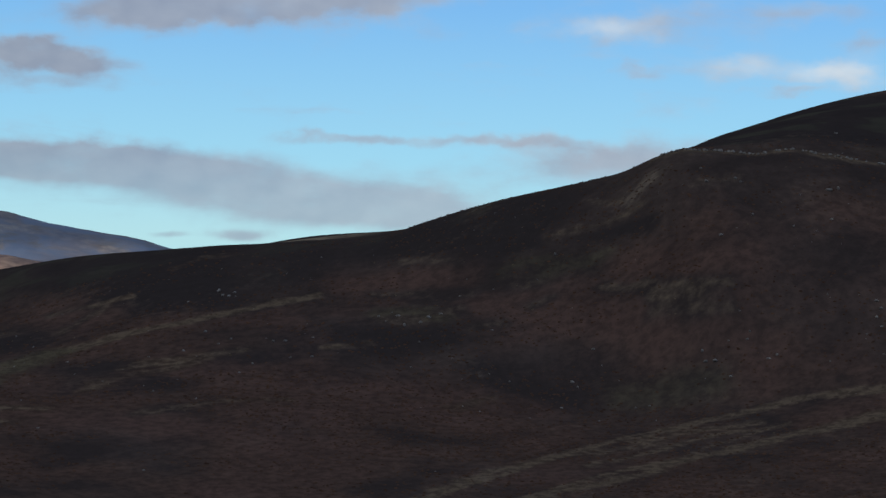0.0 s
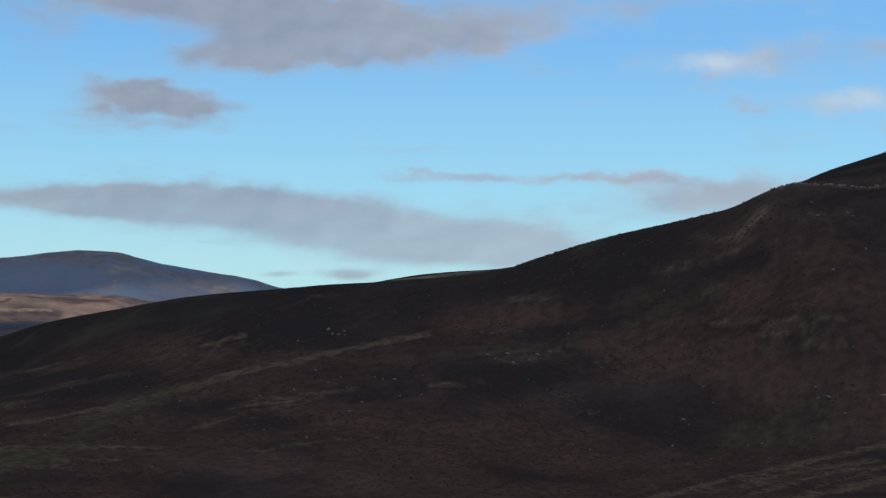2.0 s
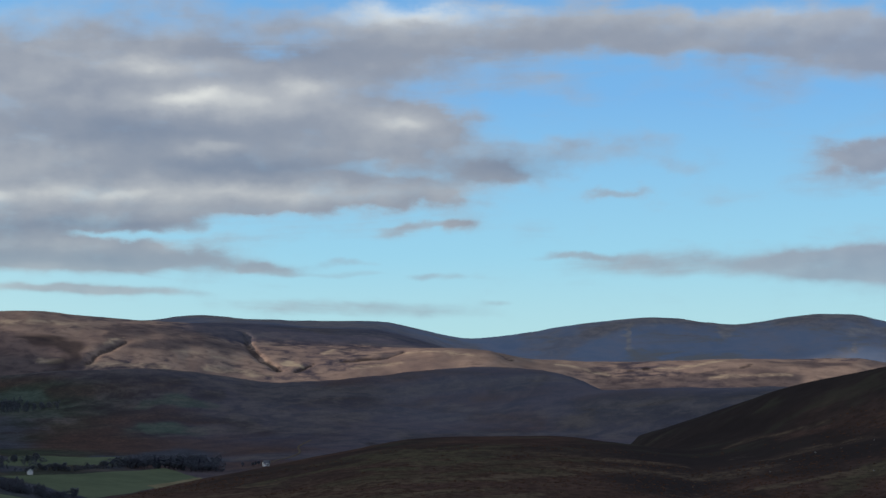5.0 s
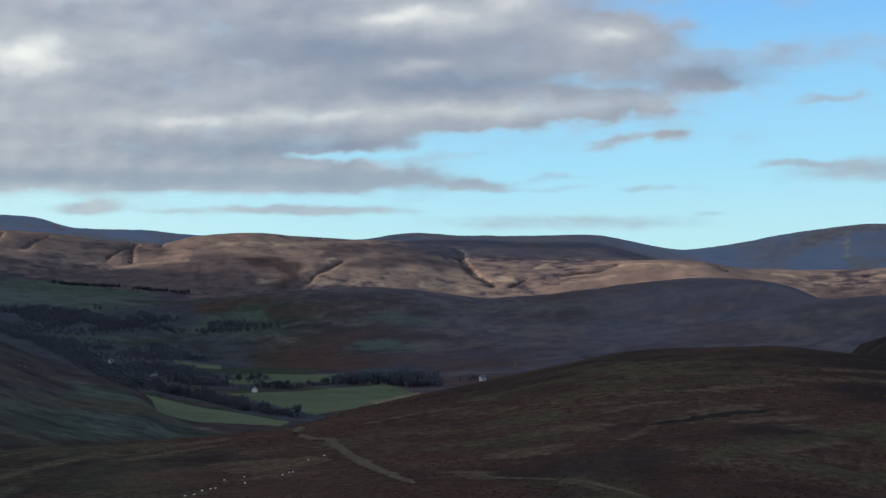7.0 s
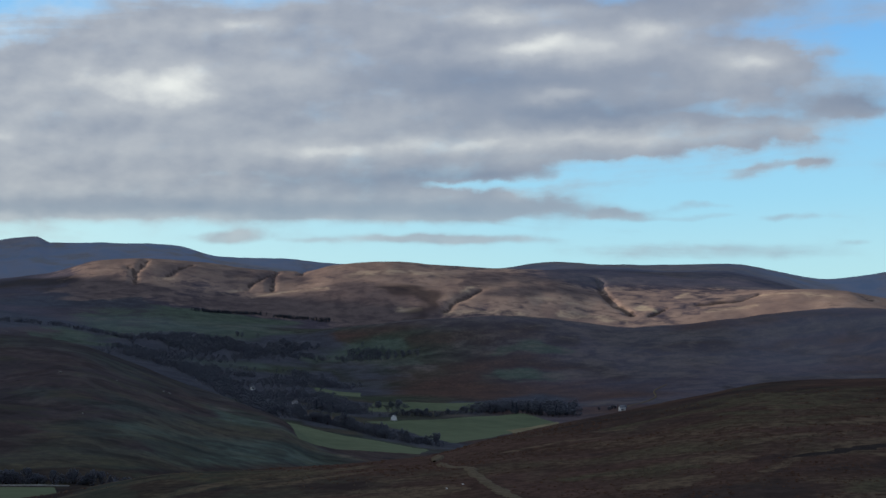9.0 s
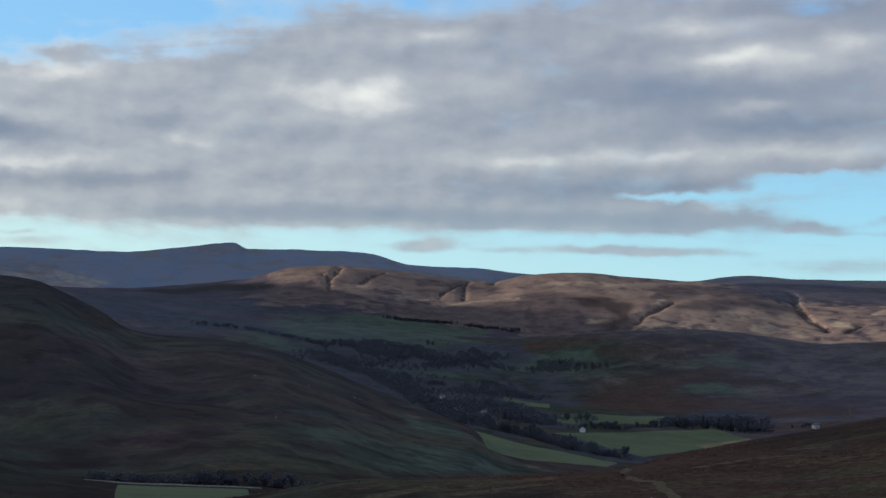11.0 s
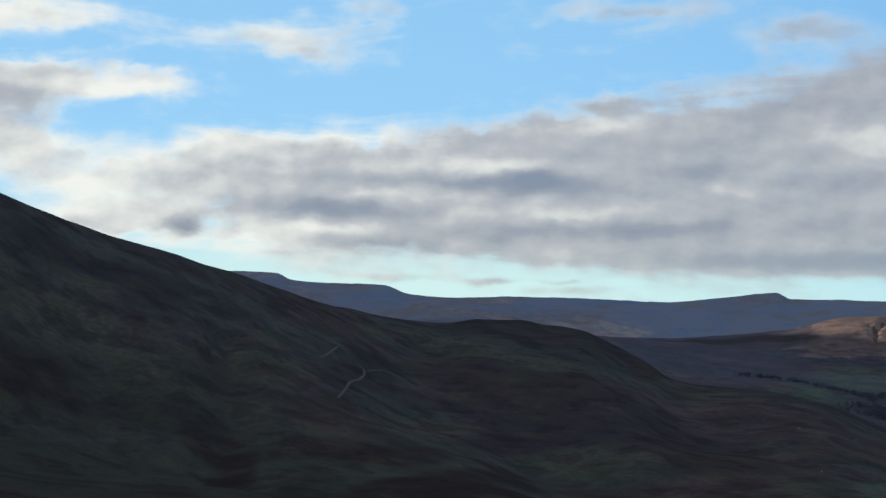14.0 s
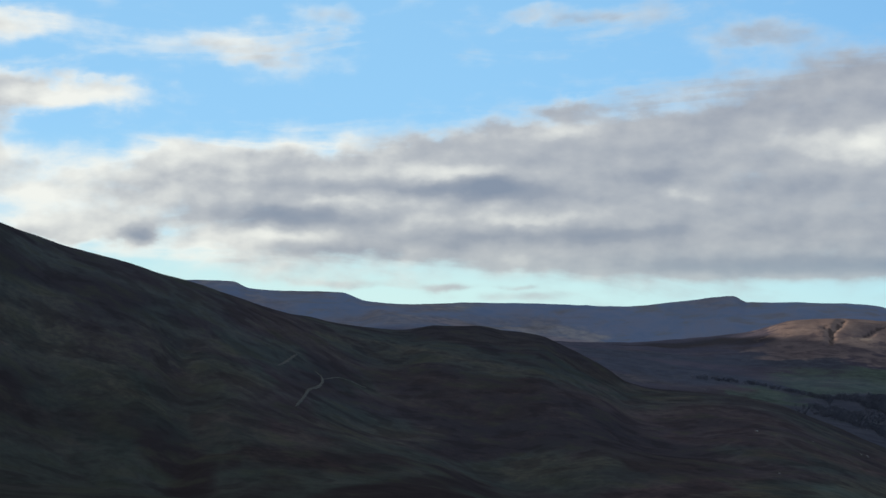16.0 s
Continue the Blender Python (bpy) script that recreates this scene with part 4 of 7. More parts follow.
grow_along("olive", 0.71, 13.5, (-775, 213), (-766, 232), deep=3)
grow_along("olive", 0.66, 13.5, (-848, 286), (-833, 306), deep=3)
grow_along("olive", 0.56, 28.5, (-983, 383), (-1045, 447), deep=3)
grow_along("olive", 0.66, 10.5, (-772, 330), (-824, 382), deep=3)
grow_along("olive", 0.61, 11.2, (-755, 422), (-723, 449), deep=3)
grow_along("green", 0.91, 33.8, (-657, 133), (-696, 168), (-690, 216), deep=3)
grow_along("green", 0.91, 28.5, (-539, 116), (-630, 180), (-571, 185), deep=3)
grow_along("green", 0.78, 22.5, (-638, 239), (-617, 278), (-583, 311), deep=3)
grow_along("rust", 0.56, 22.5, (-767, 267), (-728, 278), (-703, 290), deep=3)
grow_along("rust", 0.55, 39, (-948, 466), (-874, 504), (-899, 642), deep=3)
grow_along("rust", 0.56, 20.2, (-792, 547), (-761, 580), (-716, 605), deep=3)
grow_along("rust", 0.51, 22.5, (-749, 315), (-786, 374), (-816, 435), deep=3)
grow_along("char_shade", 0.7, 19.5, (-753, 151), (-751, 173), (-738, 188), deep=3)
grow_along("char_shade", 1.00, 9, (-727, 241), (-707, 239), (-677, 235), deep=3)
grow_along("char_shade", 0.91, 7.5, (-861, 224), (-872, 257), deep=3)
grow_along("char_shade", 0.91, 28.5, (-1178, 589), (-1152, 615), (-1094, 612), deep=3)
grow_along("char_shade", 0.78, 18, (-888, 353), (-956, 432), deep=3)
grow_along("char_shade", 0.78, 15.8, (-981, 462), (-900, 480), (-902, 520), deep=3)
grow_along("char_shade", 0.78, 15.8, (-914, 567), (-827, 590), deep=3)
# leaf litter, tinted blue for haze, under the woods and better grass between
grow_along("litter", 0.9, 30, (-2076, 1705), (-2161, 1862), (-2134, 1920), deep=3.5)
grow_along("litter", 0.9, 40, (-1943, 1602), (-2019, 1762), (-1985, 1824), (-1901, 1865), deep=3.5)
grow_along("litter", 0.9, 20, (-2354, 1782), (-2299, 1801), (-2222, 1794), deep=3.5)
grow_along("litter", 0.9, 40, (-1806, 1528), (-1654, 1499), (-1450, 1390), (-1260, 1240), deep=3.5)
grow_along("litter", 0.9, 25, (-1671, 1534), (-1697, 1635), (-1627, 1637), (-1438, 1472), deep=3.5)
grow_along("litter", 0.9, 22, (-1365, 1422), (-1312, 1440), (-1280, 1431), deep=3.5)
grow_along("litter", 0.9, 22, (-1140, 1228), (-1081, 1240), (-991, 1204), deep=3.5)
grow_along("litter", 0.9, 30, (-1289, 1623), (-1316, 1719), (-1233, 1702), deep=3.5)
grow_along("sward", 0.75, 25, (-1901, 1724), (-1838, 1772), deep=3.5)
grow_along("sward", 0.7, 18, (-1875, 1872), (-1849, 1946), (-1767, 1979), (-1707, 2009), deep=3.5)
grow_along("sward", 0.7, 14, (-1573, 1611), (-1581, 1692), deep=3.5)
grow_along("sward", 0.7, 40, (-2206, 1713), (-2143, 1753), deep=3.5)
# grass, heather and bracken on the middle ridge
grow_along("straw", 0.7, 10, (-1500, 2166), (-1414, 2151), (-1285, 2111), deep=3.5)
grow_along("straw", 0.6, 9, (-1602, 2250), (-1520, 2195), deep=3.5)
grow_along("straw", 0.6, 10, (-1376, 2022), (-1303, 2028), (-1243, 2082), deep=3.5)
grow_along("straw", 0.6, 10, (-1274, 2343), (-1185, 2319), (-1101, 2321), deep=3.5)
grow_along("straw", 0.5, 9, (-1213, 2453), (-1134, 2420), deep=3.5)
grow_along("straw", 0.6, 10, (-1817, 1886), (-1768, 1946), (-1707, 2001), deep=3.5)
grow_along("rust", 0.7, 30, (-1156, 2261), (-1028, 2238), deep=3.5)
grow_along("char_shade", 0.7, 20, (-1640, 2070), (-1602, 2117), (-1573, 2230), deep=3.5)
grow_along("char_shade", 0.7, 20, (-1568, 1977), (-1497, 2014), (-1442, 2051), deep=3.5)
grow_along("char_shade", 0.7, 20, (-1124, 2040), (-1075, 2100), (-1029, 2179), deep=3.5)
grow_along("char_shade", 0.6, 20, (-1201, 2414), (-1191, 2461), (-1151, 2458), deep=3.5)
# pale streaks, painted shade and dark gully lines on the far moor
grow_along("char_shade", 0.9, 4.2, (-2804, 2391), (-2746, 2323), (-2725, 2291), (-2657, 2230), deep=3.0)
grow_along("char_shade", 0.9, 3.6, (-2772, 2312), (-2739, 2299), (-2727, 2296), deep=3.0)
grow_along("char_shade", 0.9, 4.2, (-2724, 2444), (-2703, 2382), (-2670, 2328), deep=3.0)
grow_along("char_shade", 0.9, 4.2, (-3148, 3224), (-2553, 2600), deep=3.0)
grow_along("char_shade", 0.9, 4.2, (-3108, 3127), (-2551, 2513), (-2482, 2441), deep=3.0)
grow_along("char_shade", 0.9, 3.6, (-2571, 2472), (-2530, 2419), deep=3.0)
grow_along("char_shade", 0.9, 3.6, (-2601, 2554), (-2571, 2489), (-2559, 2460), deep=3.0)
grow_along("char_shade", 0.9, 4.8, (-2126, 2674), (-2112, 2582), (-2086, 2508), deep=3.0)
grow_along("char_shade", 0.9, 5.4, (-2096, 3040), (-2008, 2920), (-1904, 2816), (-1828, 2767), deep=3.0)
grow_along("char_shade", 0.9, 4.2, (-1796, 2835), (-1795, 2777), deep=3.0)
grow_along("char_shade", 0.9, 5.4, (-1758, 2892), (-1698, 2943), (-1695, 3026), deep=3.0)
grow_along("char_shade", 0.9, 5.4, (-1531, 3114), (-1456, 3019), deep=3.0)
grow_along("shade_umber", 1.0, 26, (-2586, 1860), (-2619, 2038), (-2576, 2167), (-2516, 2287), deep=4)
grow_along("shade_umber", 1.0, 22, (-2794, 2091), (-2738, 2159), (-2686, 2202), deep=4)
grow_along("shade_umber", 1.0, 26, (-2468, 2244), (-2382, 2341), (-2285, 2463), (-2191, 2489), deep=4)
grow_along("shade_umber", 1.0, 22, (-2232, 2405), (-2144, 2436), (-2093, 2475), deep=4)
grow_along("shade_umber", 1.0, 24, (-2378, 2464), (-2319, 2551), (-2256, 2565), deep=4)
# shaded hollow of the moor, its shade painted as a dark patch
grow_along("char_shade", 0.9, 24, (-2266, 2559), (-2237, 2586), (-2186, 2569), (-2148, 2537), deep=3)
grow_along("char_shade", 0.7, 20, (-2083, 2480), (-2112, 2523), deep=4)
grow_along("shade_umber", 1.0, 22, (-2634, 2492), (-2575, 2533), (-2504, 2529), deep=3)
grow_along("shade_umber", 0.9, 30, (-2218, 2771), (-2171, 2883), (-2112, 3027), deep=4)
grow_along("shade_umber", 0.9, 26, (-2067, 2688), (-2059, 2791), (-2000, 2865), deep=3)
grow_along("pale", 0.54, 4.2, (-2471, 2375), (-2451, 2465), (-2392, 2511), deep=3)
grow_along("pale", 0.47, 5.6, (-2525, 2344), (-2531, 2402), deep=3)
grow_along("pale", 0.43, 7.0, (-2677, 2297), (-2638, 2308), deep=4)
grow_along("pale", 0.54, 7.0, (-2144, 2642), (-2150, 2685), deep=4)
grow_along("pale", 0.47, 6.3, (-2171, 2467), (-2133, 2497), deep=3)
grow_along("pale", 0.5, 7.0, (-2077, 2497), (-2038, 2543), (-1968, 2593), deep=3)
grow_along("pale", 0.43, 11.2, (-2423, 2596), (-2364, 2689), (-2286, 2743), deep=3)
grow_along("pale", 0.54, 8.4, (-1923, 2659), (-1865, 2707), (-1807, 2717), deep=3)
grow_along("pale", 0.72, 5.6, (-1854, 2828), (-1808, 2817), deep=4)
grow_along("pale", 0.58, 6.3, (-1839, 2939), (-1842, 2988), deep=4)
grow_along("pale", 0.58, 7.0, (-1711, 2844), (-1676, 2892), (-1640, 2915), deep=2.5)
grow_along("pale", 0.5, 8.4, (-1677, 2993), (-1587, 2998), (-1506, 2980), deep=3)
grow_along("pale", 0.36, 9.8, (-2039, 2688), (-1986, 2746), (-1928, 2780), deep=3)
grow_along("pale", 0.58, 6.3, (-1388, 3089), (-1333, 3088), (-1270, 3070), deep=3)
grow_along("pale", 0.65, 5.6, (-1203, 3154), (-1135, 3182), (-1090, 3319), deep=3)
grow_along("pale", 0.58, 6.3, (-1071, 3096), (-1014, 3127), (-935, 3153), deep=2.5)
grow_along("pale", 0.43, 9.8, (-1395, 3147), (-1584, 3841), deep=3)
grow_along("char_shade", 0.9, 7, (-1224, 3139), (-1217, 3152), deep=3)
grow_along("char_shade", 0.8, 6, (-1246, 3113), (-1240, 3120), deep=3)
grow_along("char_shade", 0.9, 6, (-1038, 3188), (-1031, 3207), deep=3)
grow_along("shade_umber", 1.0, 26, (-1245, 3017), (-1163, 3042), (-1039, 3067), (-920, 3104), deep=3)
grow_along("shade_umber", 0.9, 24, (-1011, 3258), (-930, 3291), (-861, 3279), deep=3)
grow_along("shade_umber", 0.8, 20, (-1294, 3051), (-1247, 2968), deep=4)
# scree and grass on the far hills, and a sunlit strip painted in the scree colour
grow_along("scree_sun", 0.8, 10, (-1649, 4134), (-1631, 4069), (-1598, 4015), deep=5)
grow_along("scree_sun", 0.7, 14, (-1446, 4274), (-1412, 4243), (-1399, 4178), deep=5)
grow_along("scree_sun", 0.8, 8, (-1069, 4138), (-1056, 4096), deep=4)
grow_along("scree_sun", 0.55, 14, (-1100, 4251), (-1036, 4278), deep=3)
grow_along("scree_sun", 0.5, 20, (-1617, 4191), (-1567, 4266), (-1489, 4311), deep=3)
grow_along("scree_sun", 0.6, 16, (-1080, 4259), (-1020, 4313), deep=3)
grow_along("scree_sun", 0.7, 16, (-851, 4260), (-794, 4258), deep=2.5)
grow_along("scree_sun", 0.5, 18, (-1319, 4313), (-1238, 4342), (-1169, 4367), deep=3)
grow_along("scree_sun", 0.6, 8, (-1427, 4208), (-1399, 4191), deep=4)
grow_along("fell", 1.0, 30, (-1739, 4066), (-1661, 4183), (-1546, 4297), (-1444, 4317), (-1306, 4310), (-1204, 4370), (-1096, 4407), deep=3)
grow_along("fell", 0.65, 40, (-3916, 1789), (-3798, 1822), (-3738, 1916), deep=4)
grow_along("scree_sun", 0.55, 26, (-3844, 1828), (-3803, 1871), deep=3)
# sunlit strip below the western hills, painted in scree colour
grow_along("scree_sun", 0.7, 16, (-3767, 2148), (-3732, 2271), (-3653, 2335), deep=3)
grow_along("scree_sun", 0.4, 16, (-3452, 1813), (-3744, 2094), deep=3)
grow_along("char_shade", 0.4, 20, (-3936, 2039), (-3912, 2251), deep=3)
grow_along("scree_sun", 0.6, 16, (-4109, 2055), (-3998, 2066), (-4038, 2155), deep=3)
grow_along("scree_sun", 0.6, 14, (-4274, 1632), (-4242, 1660), deep=3)
grow_along("fell", 0.5, 40, (-3756, 2595), (-3713, 2727), (-3700, 2829), deep=3)
grow_along("scree_sun", 0.45, 20, (-4401, 1534), (-4381, 1640), deep=3)
grow_along("fell", 0.6, 40, (-3803, 1945), (-3871, 2135), (-3779, 2243), deep=3)
# the same sunlit strip, painted once more
grow_along("scree_sun", 0.7, 22, (-3788, 2168), (-3748, 2274), (-3662, 2335), deep=3)
# grass ledges on the eastern hill
grow_along("bent", 0.95, 0.8, (-1, 244), (9, 264), (22, 294), (35, 322), (54, 344), (72, 349), (90, 347), deep=2.2)
grow_along("bent", 0.95, 0.8, (13, 245), (27, 269), (41, 288), (51, 294), (69, 309), (83, 319), deep=2.2)
grow_along("bent", 0.7, 0.6, (34, 275), (48, 302), (67, 324), deep=2.2)
grow_along("bent", 0.95, 1.3, (-105, 399), (-101, 424), (-83, 440), (-64, 456), (-44, 469), deep=1.6)
grow_along("bent", 0.65, 1.4, (-28, 413), (-17, 417), deep=2.0)
grow_along("bent", 0.65, 1.4, (-73, 395), (-67, 398), (-59, 398), deep=2.0)
grow_along("bent", 0.7, 1.4, (-100, 503), (-95, 501), (-91, 500), deep=2)
grow_along("bent", 0.7, 1.6, (-77, 544), (-68, 545), deep=2)
grow_along("bent", 0.45, 2, (-104, 466), (-102, 481), (-95, 501), deep=2)
# grass, heather and bracken bands on the middle ridge
grow_along("sward", 0.9, 15, (-1639, 2099), (-1601, 2151), (-1544, 2147), deep=2.5)
grow_along("sward", 0.85, 14, (-1542, 1960), (-1491, 1975), (-1441, 1981), deep=3)
grow_along("straw", 1.0, 12, (-1528, 2124), (-1454, 2107), (-1379, 2099), deep=3)
grow_along("straw", 0.9, 14, (-1441, 1981), (-1395, 2020), (-1342, 2087), (-1277, 2072), deep=3)
grow_along("straw", 0.8, 12, (-1390, 2209), (-1344, 2215), deep=3)
grow_along("straw", 0.55, 16, (-1733, 2132), (-1656, 2150), deep=3)
grow_along("sward", 0.8, 14, (-1902, 1967), (-1874, 2044), (-1798, 2068), deep=3)
grow_along("straw", 0.8, 12, (-1696, 1924), (-1670, 1972), deep=3)
grow_along("char_shade", 0.75, 24, (-1575, 2044), (-1472, 2046), (-1376, 2022), deep=3)
grow_along("char_shade", 0.7, 40, (-1572, 2312), (-1465, 2313), (-1386, 2389), deep=3)
grow_along("char_shade", 0.6, 30, (-1773, 2211), (-1665, 2238), deep=2.5)
grow_along("char_shade", 0.6, 40, (-1568, 1778), (-1517, 1864), (-1450, 1830), deep=3)
grow_along("straw", 0.6, 20, (-899, 2177), (-831, 2172), (-793, 2199), deep=2.5)
grow_along("straw", 0.6, 18, (-1057, 2262), (-999, 2251), deep=3)
grow_along("char_shade", 0.7, 40, (-983, 2318), (-879, 2345), (-767, 2363), deep=2.5)
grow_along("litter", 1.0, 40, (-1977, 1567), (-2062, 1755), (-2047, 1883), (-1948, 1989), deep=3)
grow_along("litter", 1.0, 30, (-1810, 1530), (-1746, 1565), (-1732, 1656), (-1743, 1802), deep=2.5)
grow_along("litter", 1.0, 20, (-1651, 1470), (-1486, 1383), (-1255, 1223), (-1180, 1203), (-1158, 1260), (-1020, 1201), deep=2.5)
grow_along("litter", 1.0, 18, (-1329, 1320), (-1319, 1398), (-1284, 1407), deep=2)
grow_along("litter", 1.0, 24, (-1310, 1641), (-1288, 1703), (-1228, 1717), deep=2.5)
grow_along("sward", 0.9, 24, (-1902, 1892), (-1899, 1991), (-1829, 2049), deep=2)
grow_along("sward", 0.9, 16, (-1874, 1679), (-1855, 1728), (-1855, 1785), deep=2)
grow_along("sward", 0.9, 14, (-1573, 1626), (-1593, 1701), (-1542, 1680), deep=2)
grow_along("sward", 0.9, 16, (-2236, 1672), (-2142, 1687), (-2140, 1798), deep=2)
# litter colour used here to make the open slope darker and bluer
grow_along("litter", 1.0, 50, (-2765, 1751), (-2512, 1672), (-2447, 1699), (-2383, 1725), deep=2.5)
grow_along("litter", 0.9, 50, (-2717, 1783), (-2691, 1922), (-2618, 2002), (-2534, 2074), deep=2.5)
grow_along("green", 0.9, 40, (-2547, 1768), (-2529, 1869), (-2449, 1925), deep=2.5)
grow_along("char_shade", 0.8, 40, (-2974, 2008), (-2934, 2124), (-2800, 2142), deep=2.5)
grow_along("sward", 0.9, 22, (-2387, 1752), (-2238, 1735), (-2155, 1752), deep=2.2)
# pale and olive grass on the near moor
grow_along("bent", 1.1, 2.8, (-179, 264), (-176, 271), (-173, 278), deep=2.2)
grow_along("bent", 1.1, 2.8, (-173, 284), (-163, 282), deep=2.2)
grow_along("bent", 1.1, 2.8, (-161, 243), (-155, 246), deep=2.2)
grow_along("bent", 1.1, 2.8, (-269, 267), (-278, 289), (-286, 311), deep=2.2)
grow_along("bent", 1.1, 2.8, (-265, 235), (-275, 260), deep=2.2)
grow_along("bent", 1.1, 2.8, (-206, 229), (-207, 239), (-205, 246), deep=2.2)
grow_along("bent", 1.1, 2.8, (-179, 264), (-177, 277), deep=2.2)
grow_along("bent", 1.1, 2.8, (-160, 249), (-156, 255), deep=2.2)
grow_along("bent", 1.1, 2.8, (-171, 284), (-164, 284), deep=2.2)
grow_along("bent", 1.1, 2.8, (-117, 257), (-116, 282), deep=2.2)
grow_along("bent", 1.1, 2.8, (-179, 314), (-178, 331), deep=2.2)
grow_along("bent", 1.1, 2.8, (-201, 223), (-202, 246), deep=2.2)
grow_along("bent", 1.1, 2.8, (-151, 296), (-152, 323), deep=2.2)
grow_along("bent", 1.1, 2.8, (-243, 428), (-218, 416), deep=2.2)
grow_along("bent", 1.1, 2.8, (-189, 366), (-180, 368), deep=2.2)
grow_along("bent", 1.1, 2.8, (-143, 297), (-138, 322), deep=2.2)
grow_along("bent", 1.1, 2.8, (-183, 374), (-176, 396), deep=2.2)
grow_along("olive", 0.9, 3.5, (-119, 242), (-121, 273), (-121, 310), (-126, 343), deep=2.5)
grow_along("olive", 0.9, 3.5, (-108, 243), (-93, 236), (-94, 248), deep=2.5)
grow_along("olive", 0.9, 3.5, (-109, 285), (-108, 302), (-103, 314), (-95, 320), deep=2.5)
grow_along("olive", 0.9, 3.5, (-125, 320), (-98, 275), (-98, 304), deep=2.5)
grow_along("olive", 0.9, 3.5, (-236, 425), (-232, 442), (-210, 422), deep=2.5)
grow_along("olive", 0.9, 3.5, (-266, 475), (-218, 406), (-222, 448), deep=2.5)
grow_along("olive", 0.95, 3.0, (-262, 384), (-260, 416), (-260, 460), (-259, 510), deep=2)
grow_along("bent", 0.8, 1.8, (-146, 260), (-155, 295), (-151, 312), deep=2.2)
grow_along("olive", 0.9, 3.0, (-185, 257), (-181, 269), (-168, 272), deep=2)
grow_along("bent", 0.95, 1.6, (-255, 329), (-252, 345), (-247, 357), deep=2.2)
grow_along("bent", 1.3, 3.0, (-180, 264), (-180, 273), (-175, 279), deep=2)
grow_along("bent", 1.2, 2.4, (-159, 241), (-154, 247), deep=2)
grow_along("bent", 1.2, 2.6, (-176, 286), (-164, 285), deep=2)
grow_along("bent", 1.0, 2.6, (-260, 376), (-253, 382), deep=2)
grow_along("bent", 1.0, 2.6, (-224, 405), (-211, 423), deep=2)
grow_along("olive", 1.1, 4, (-285, 474), (-260, 459), (-246, 462), deep=2)
grow_along("olive", 1.0, 3, (-236, 399), (-220, 397), deep=2)
grow_along("bent", 1.1, 2.4, (-158, 310), (-156, 337), deep=2)
grow_along("bent", 1.0, 3, (-254, 247), (-252, 258), (-259, 279), deep=2)
grow_along("bent", 1.0, 2.5, (-218, 236), (-214, 247), deep=2)
grow_along("olive", 1.0, 3, (-531, 449), (-288, 260), (-264, 250), deep=2)
grow_along("char_shade", 1.1, 3, (-219, 364), (-205, 367), deep=2)
grow_along("char_shade", 1.1, 3, (-206, 313), (-200, 324), deep=2)
grow_along("char_shade", 1.1, 3, (-145, 263), (-136, 270), deep=2)
grow_along("char_shade", 1.1, 3, (-219, 310), (-209, 313), deep=2)
grow_along("char_shade", 1.0, 4, (-261, 468), (-240, 473), deep=2)
# patches of the western flank
grow_along("green", 0.95, 22, (-638, 521), (-676, 582), (-694, 625), deep=3)
grow_along("green", 0.95, 24, (-615, 543), (-650, 612), (-658, 662), deep=2.5)
grow_along("green", 0.9, 22, (-791, 717), (-751, 707), (-685, 671), deep=3)
grow_along("olive", 0.7, 10, (-574, 445), (-567, 469), (-595, 529), deep=2.5)
grow_along("rust", 0.8, 22, (-855, 639), (-781, 622), (-785, 659), deep=3)
grow_along("rust", 0.75, 14, (-674, 516), (-675, 537), (-676, 549), deep=3)
grow_along("char_shade", 0.8, 14, (-619, 467), (-612, 484), deep=3)
grow_along("olive", 0.7, 8, (-1512, 1444), (-1281, 1256), (-823, 817), deep=3)
grow_along("char_shade", 0.8, 30, (-738, 530), (-701, 516), (-649, 484), deep=3)
grow_along("green", 0.9, 24, (-538, 288), (-636, 366), (-631, 391), deep=2.5)
grow_along("green", 0.8, 24, (-779, 430), (-751, 439), (-706, 438), deep=3)
grow_along("char_shade", 0.9, 40, (-841, 450), (-810, 481), (-819, 533), deep=3)
grow_along("char_shade", 0.9, 36, (-1019, 521), (-983, 542), (-945, 569), deep=3)
grow_along("green", 0.8, 20, (-1049, 537), (-1021, 559), (-967, 566), deep=2.5)
grow_along("rust", 0.8, 24, (-966, 634), (-929, 658), (-888, 678), deep=3)
grow_along("rust", 0.8, 18, (-665, 436), (-663, 454), (-632, 454), deep=3)
grow_along("char_shade", 0.8, 26, (-736, 514), (-684, 508), deep=3)
grow_along("olive", 0.7, 9, (-657, 522), (-655, 549), (-659, 576), deep=3)
grow_along("char_shade", 1.0, 16, (-538, 396), (-531, 417), (-525, 437), deep=1.6)
grow_along("char_shade", 1.0, 14, (-544, 393), (-538, 428), (-543, 468), deep=1.6)
grow_along("olive", 0.9, 7, (-568, 410), (-563, 430), (-557, 467), (-575, 511), deep=1.6)
grow_along("olive", 0.9, 7, (-580, 391), (-577, 414), (-564, 442), (-575, 502), deep=1.6)
grow_along("char_shade", 0.9, 30, (-774, 171), (-773, 191), (-777, 206), deep=3)
grow_along("green", 0.9, 14, (-815, 174), (-828, 199), deep=3)
grow_along("green", 0.95, 14, (-779, 215), (-771, 236), deep=3)
grow_along("green", 0.9, 12, (-843, 282), (-845, 317), deep=3)
grow_along("char_shade", 0.95, 12, (-729, 245), (-694, 236), deep=3)
grow_along("rust", 0.8, 22, (-741, 283), (-747, 314), (-812, 373), deep=3)
grow_along("char_shade", 0.8, 30, (-1210, 605), (-1198, 639), (-1182, 682), deep=2.5)
grow_along("green", 0.7, 20, (-1074, 485), (-1039, 532), (-978, 564), deep=2.5)
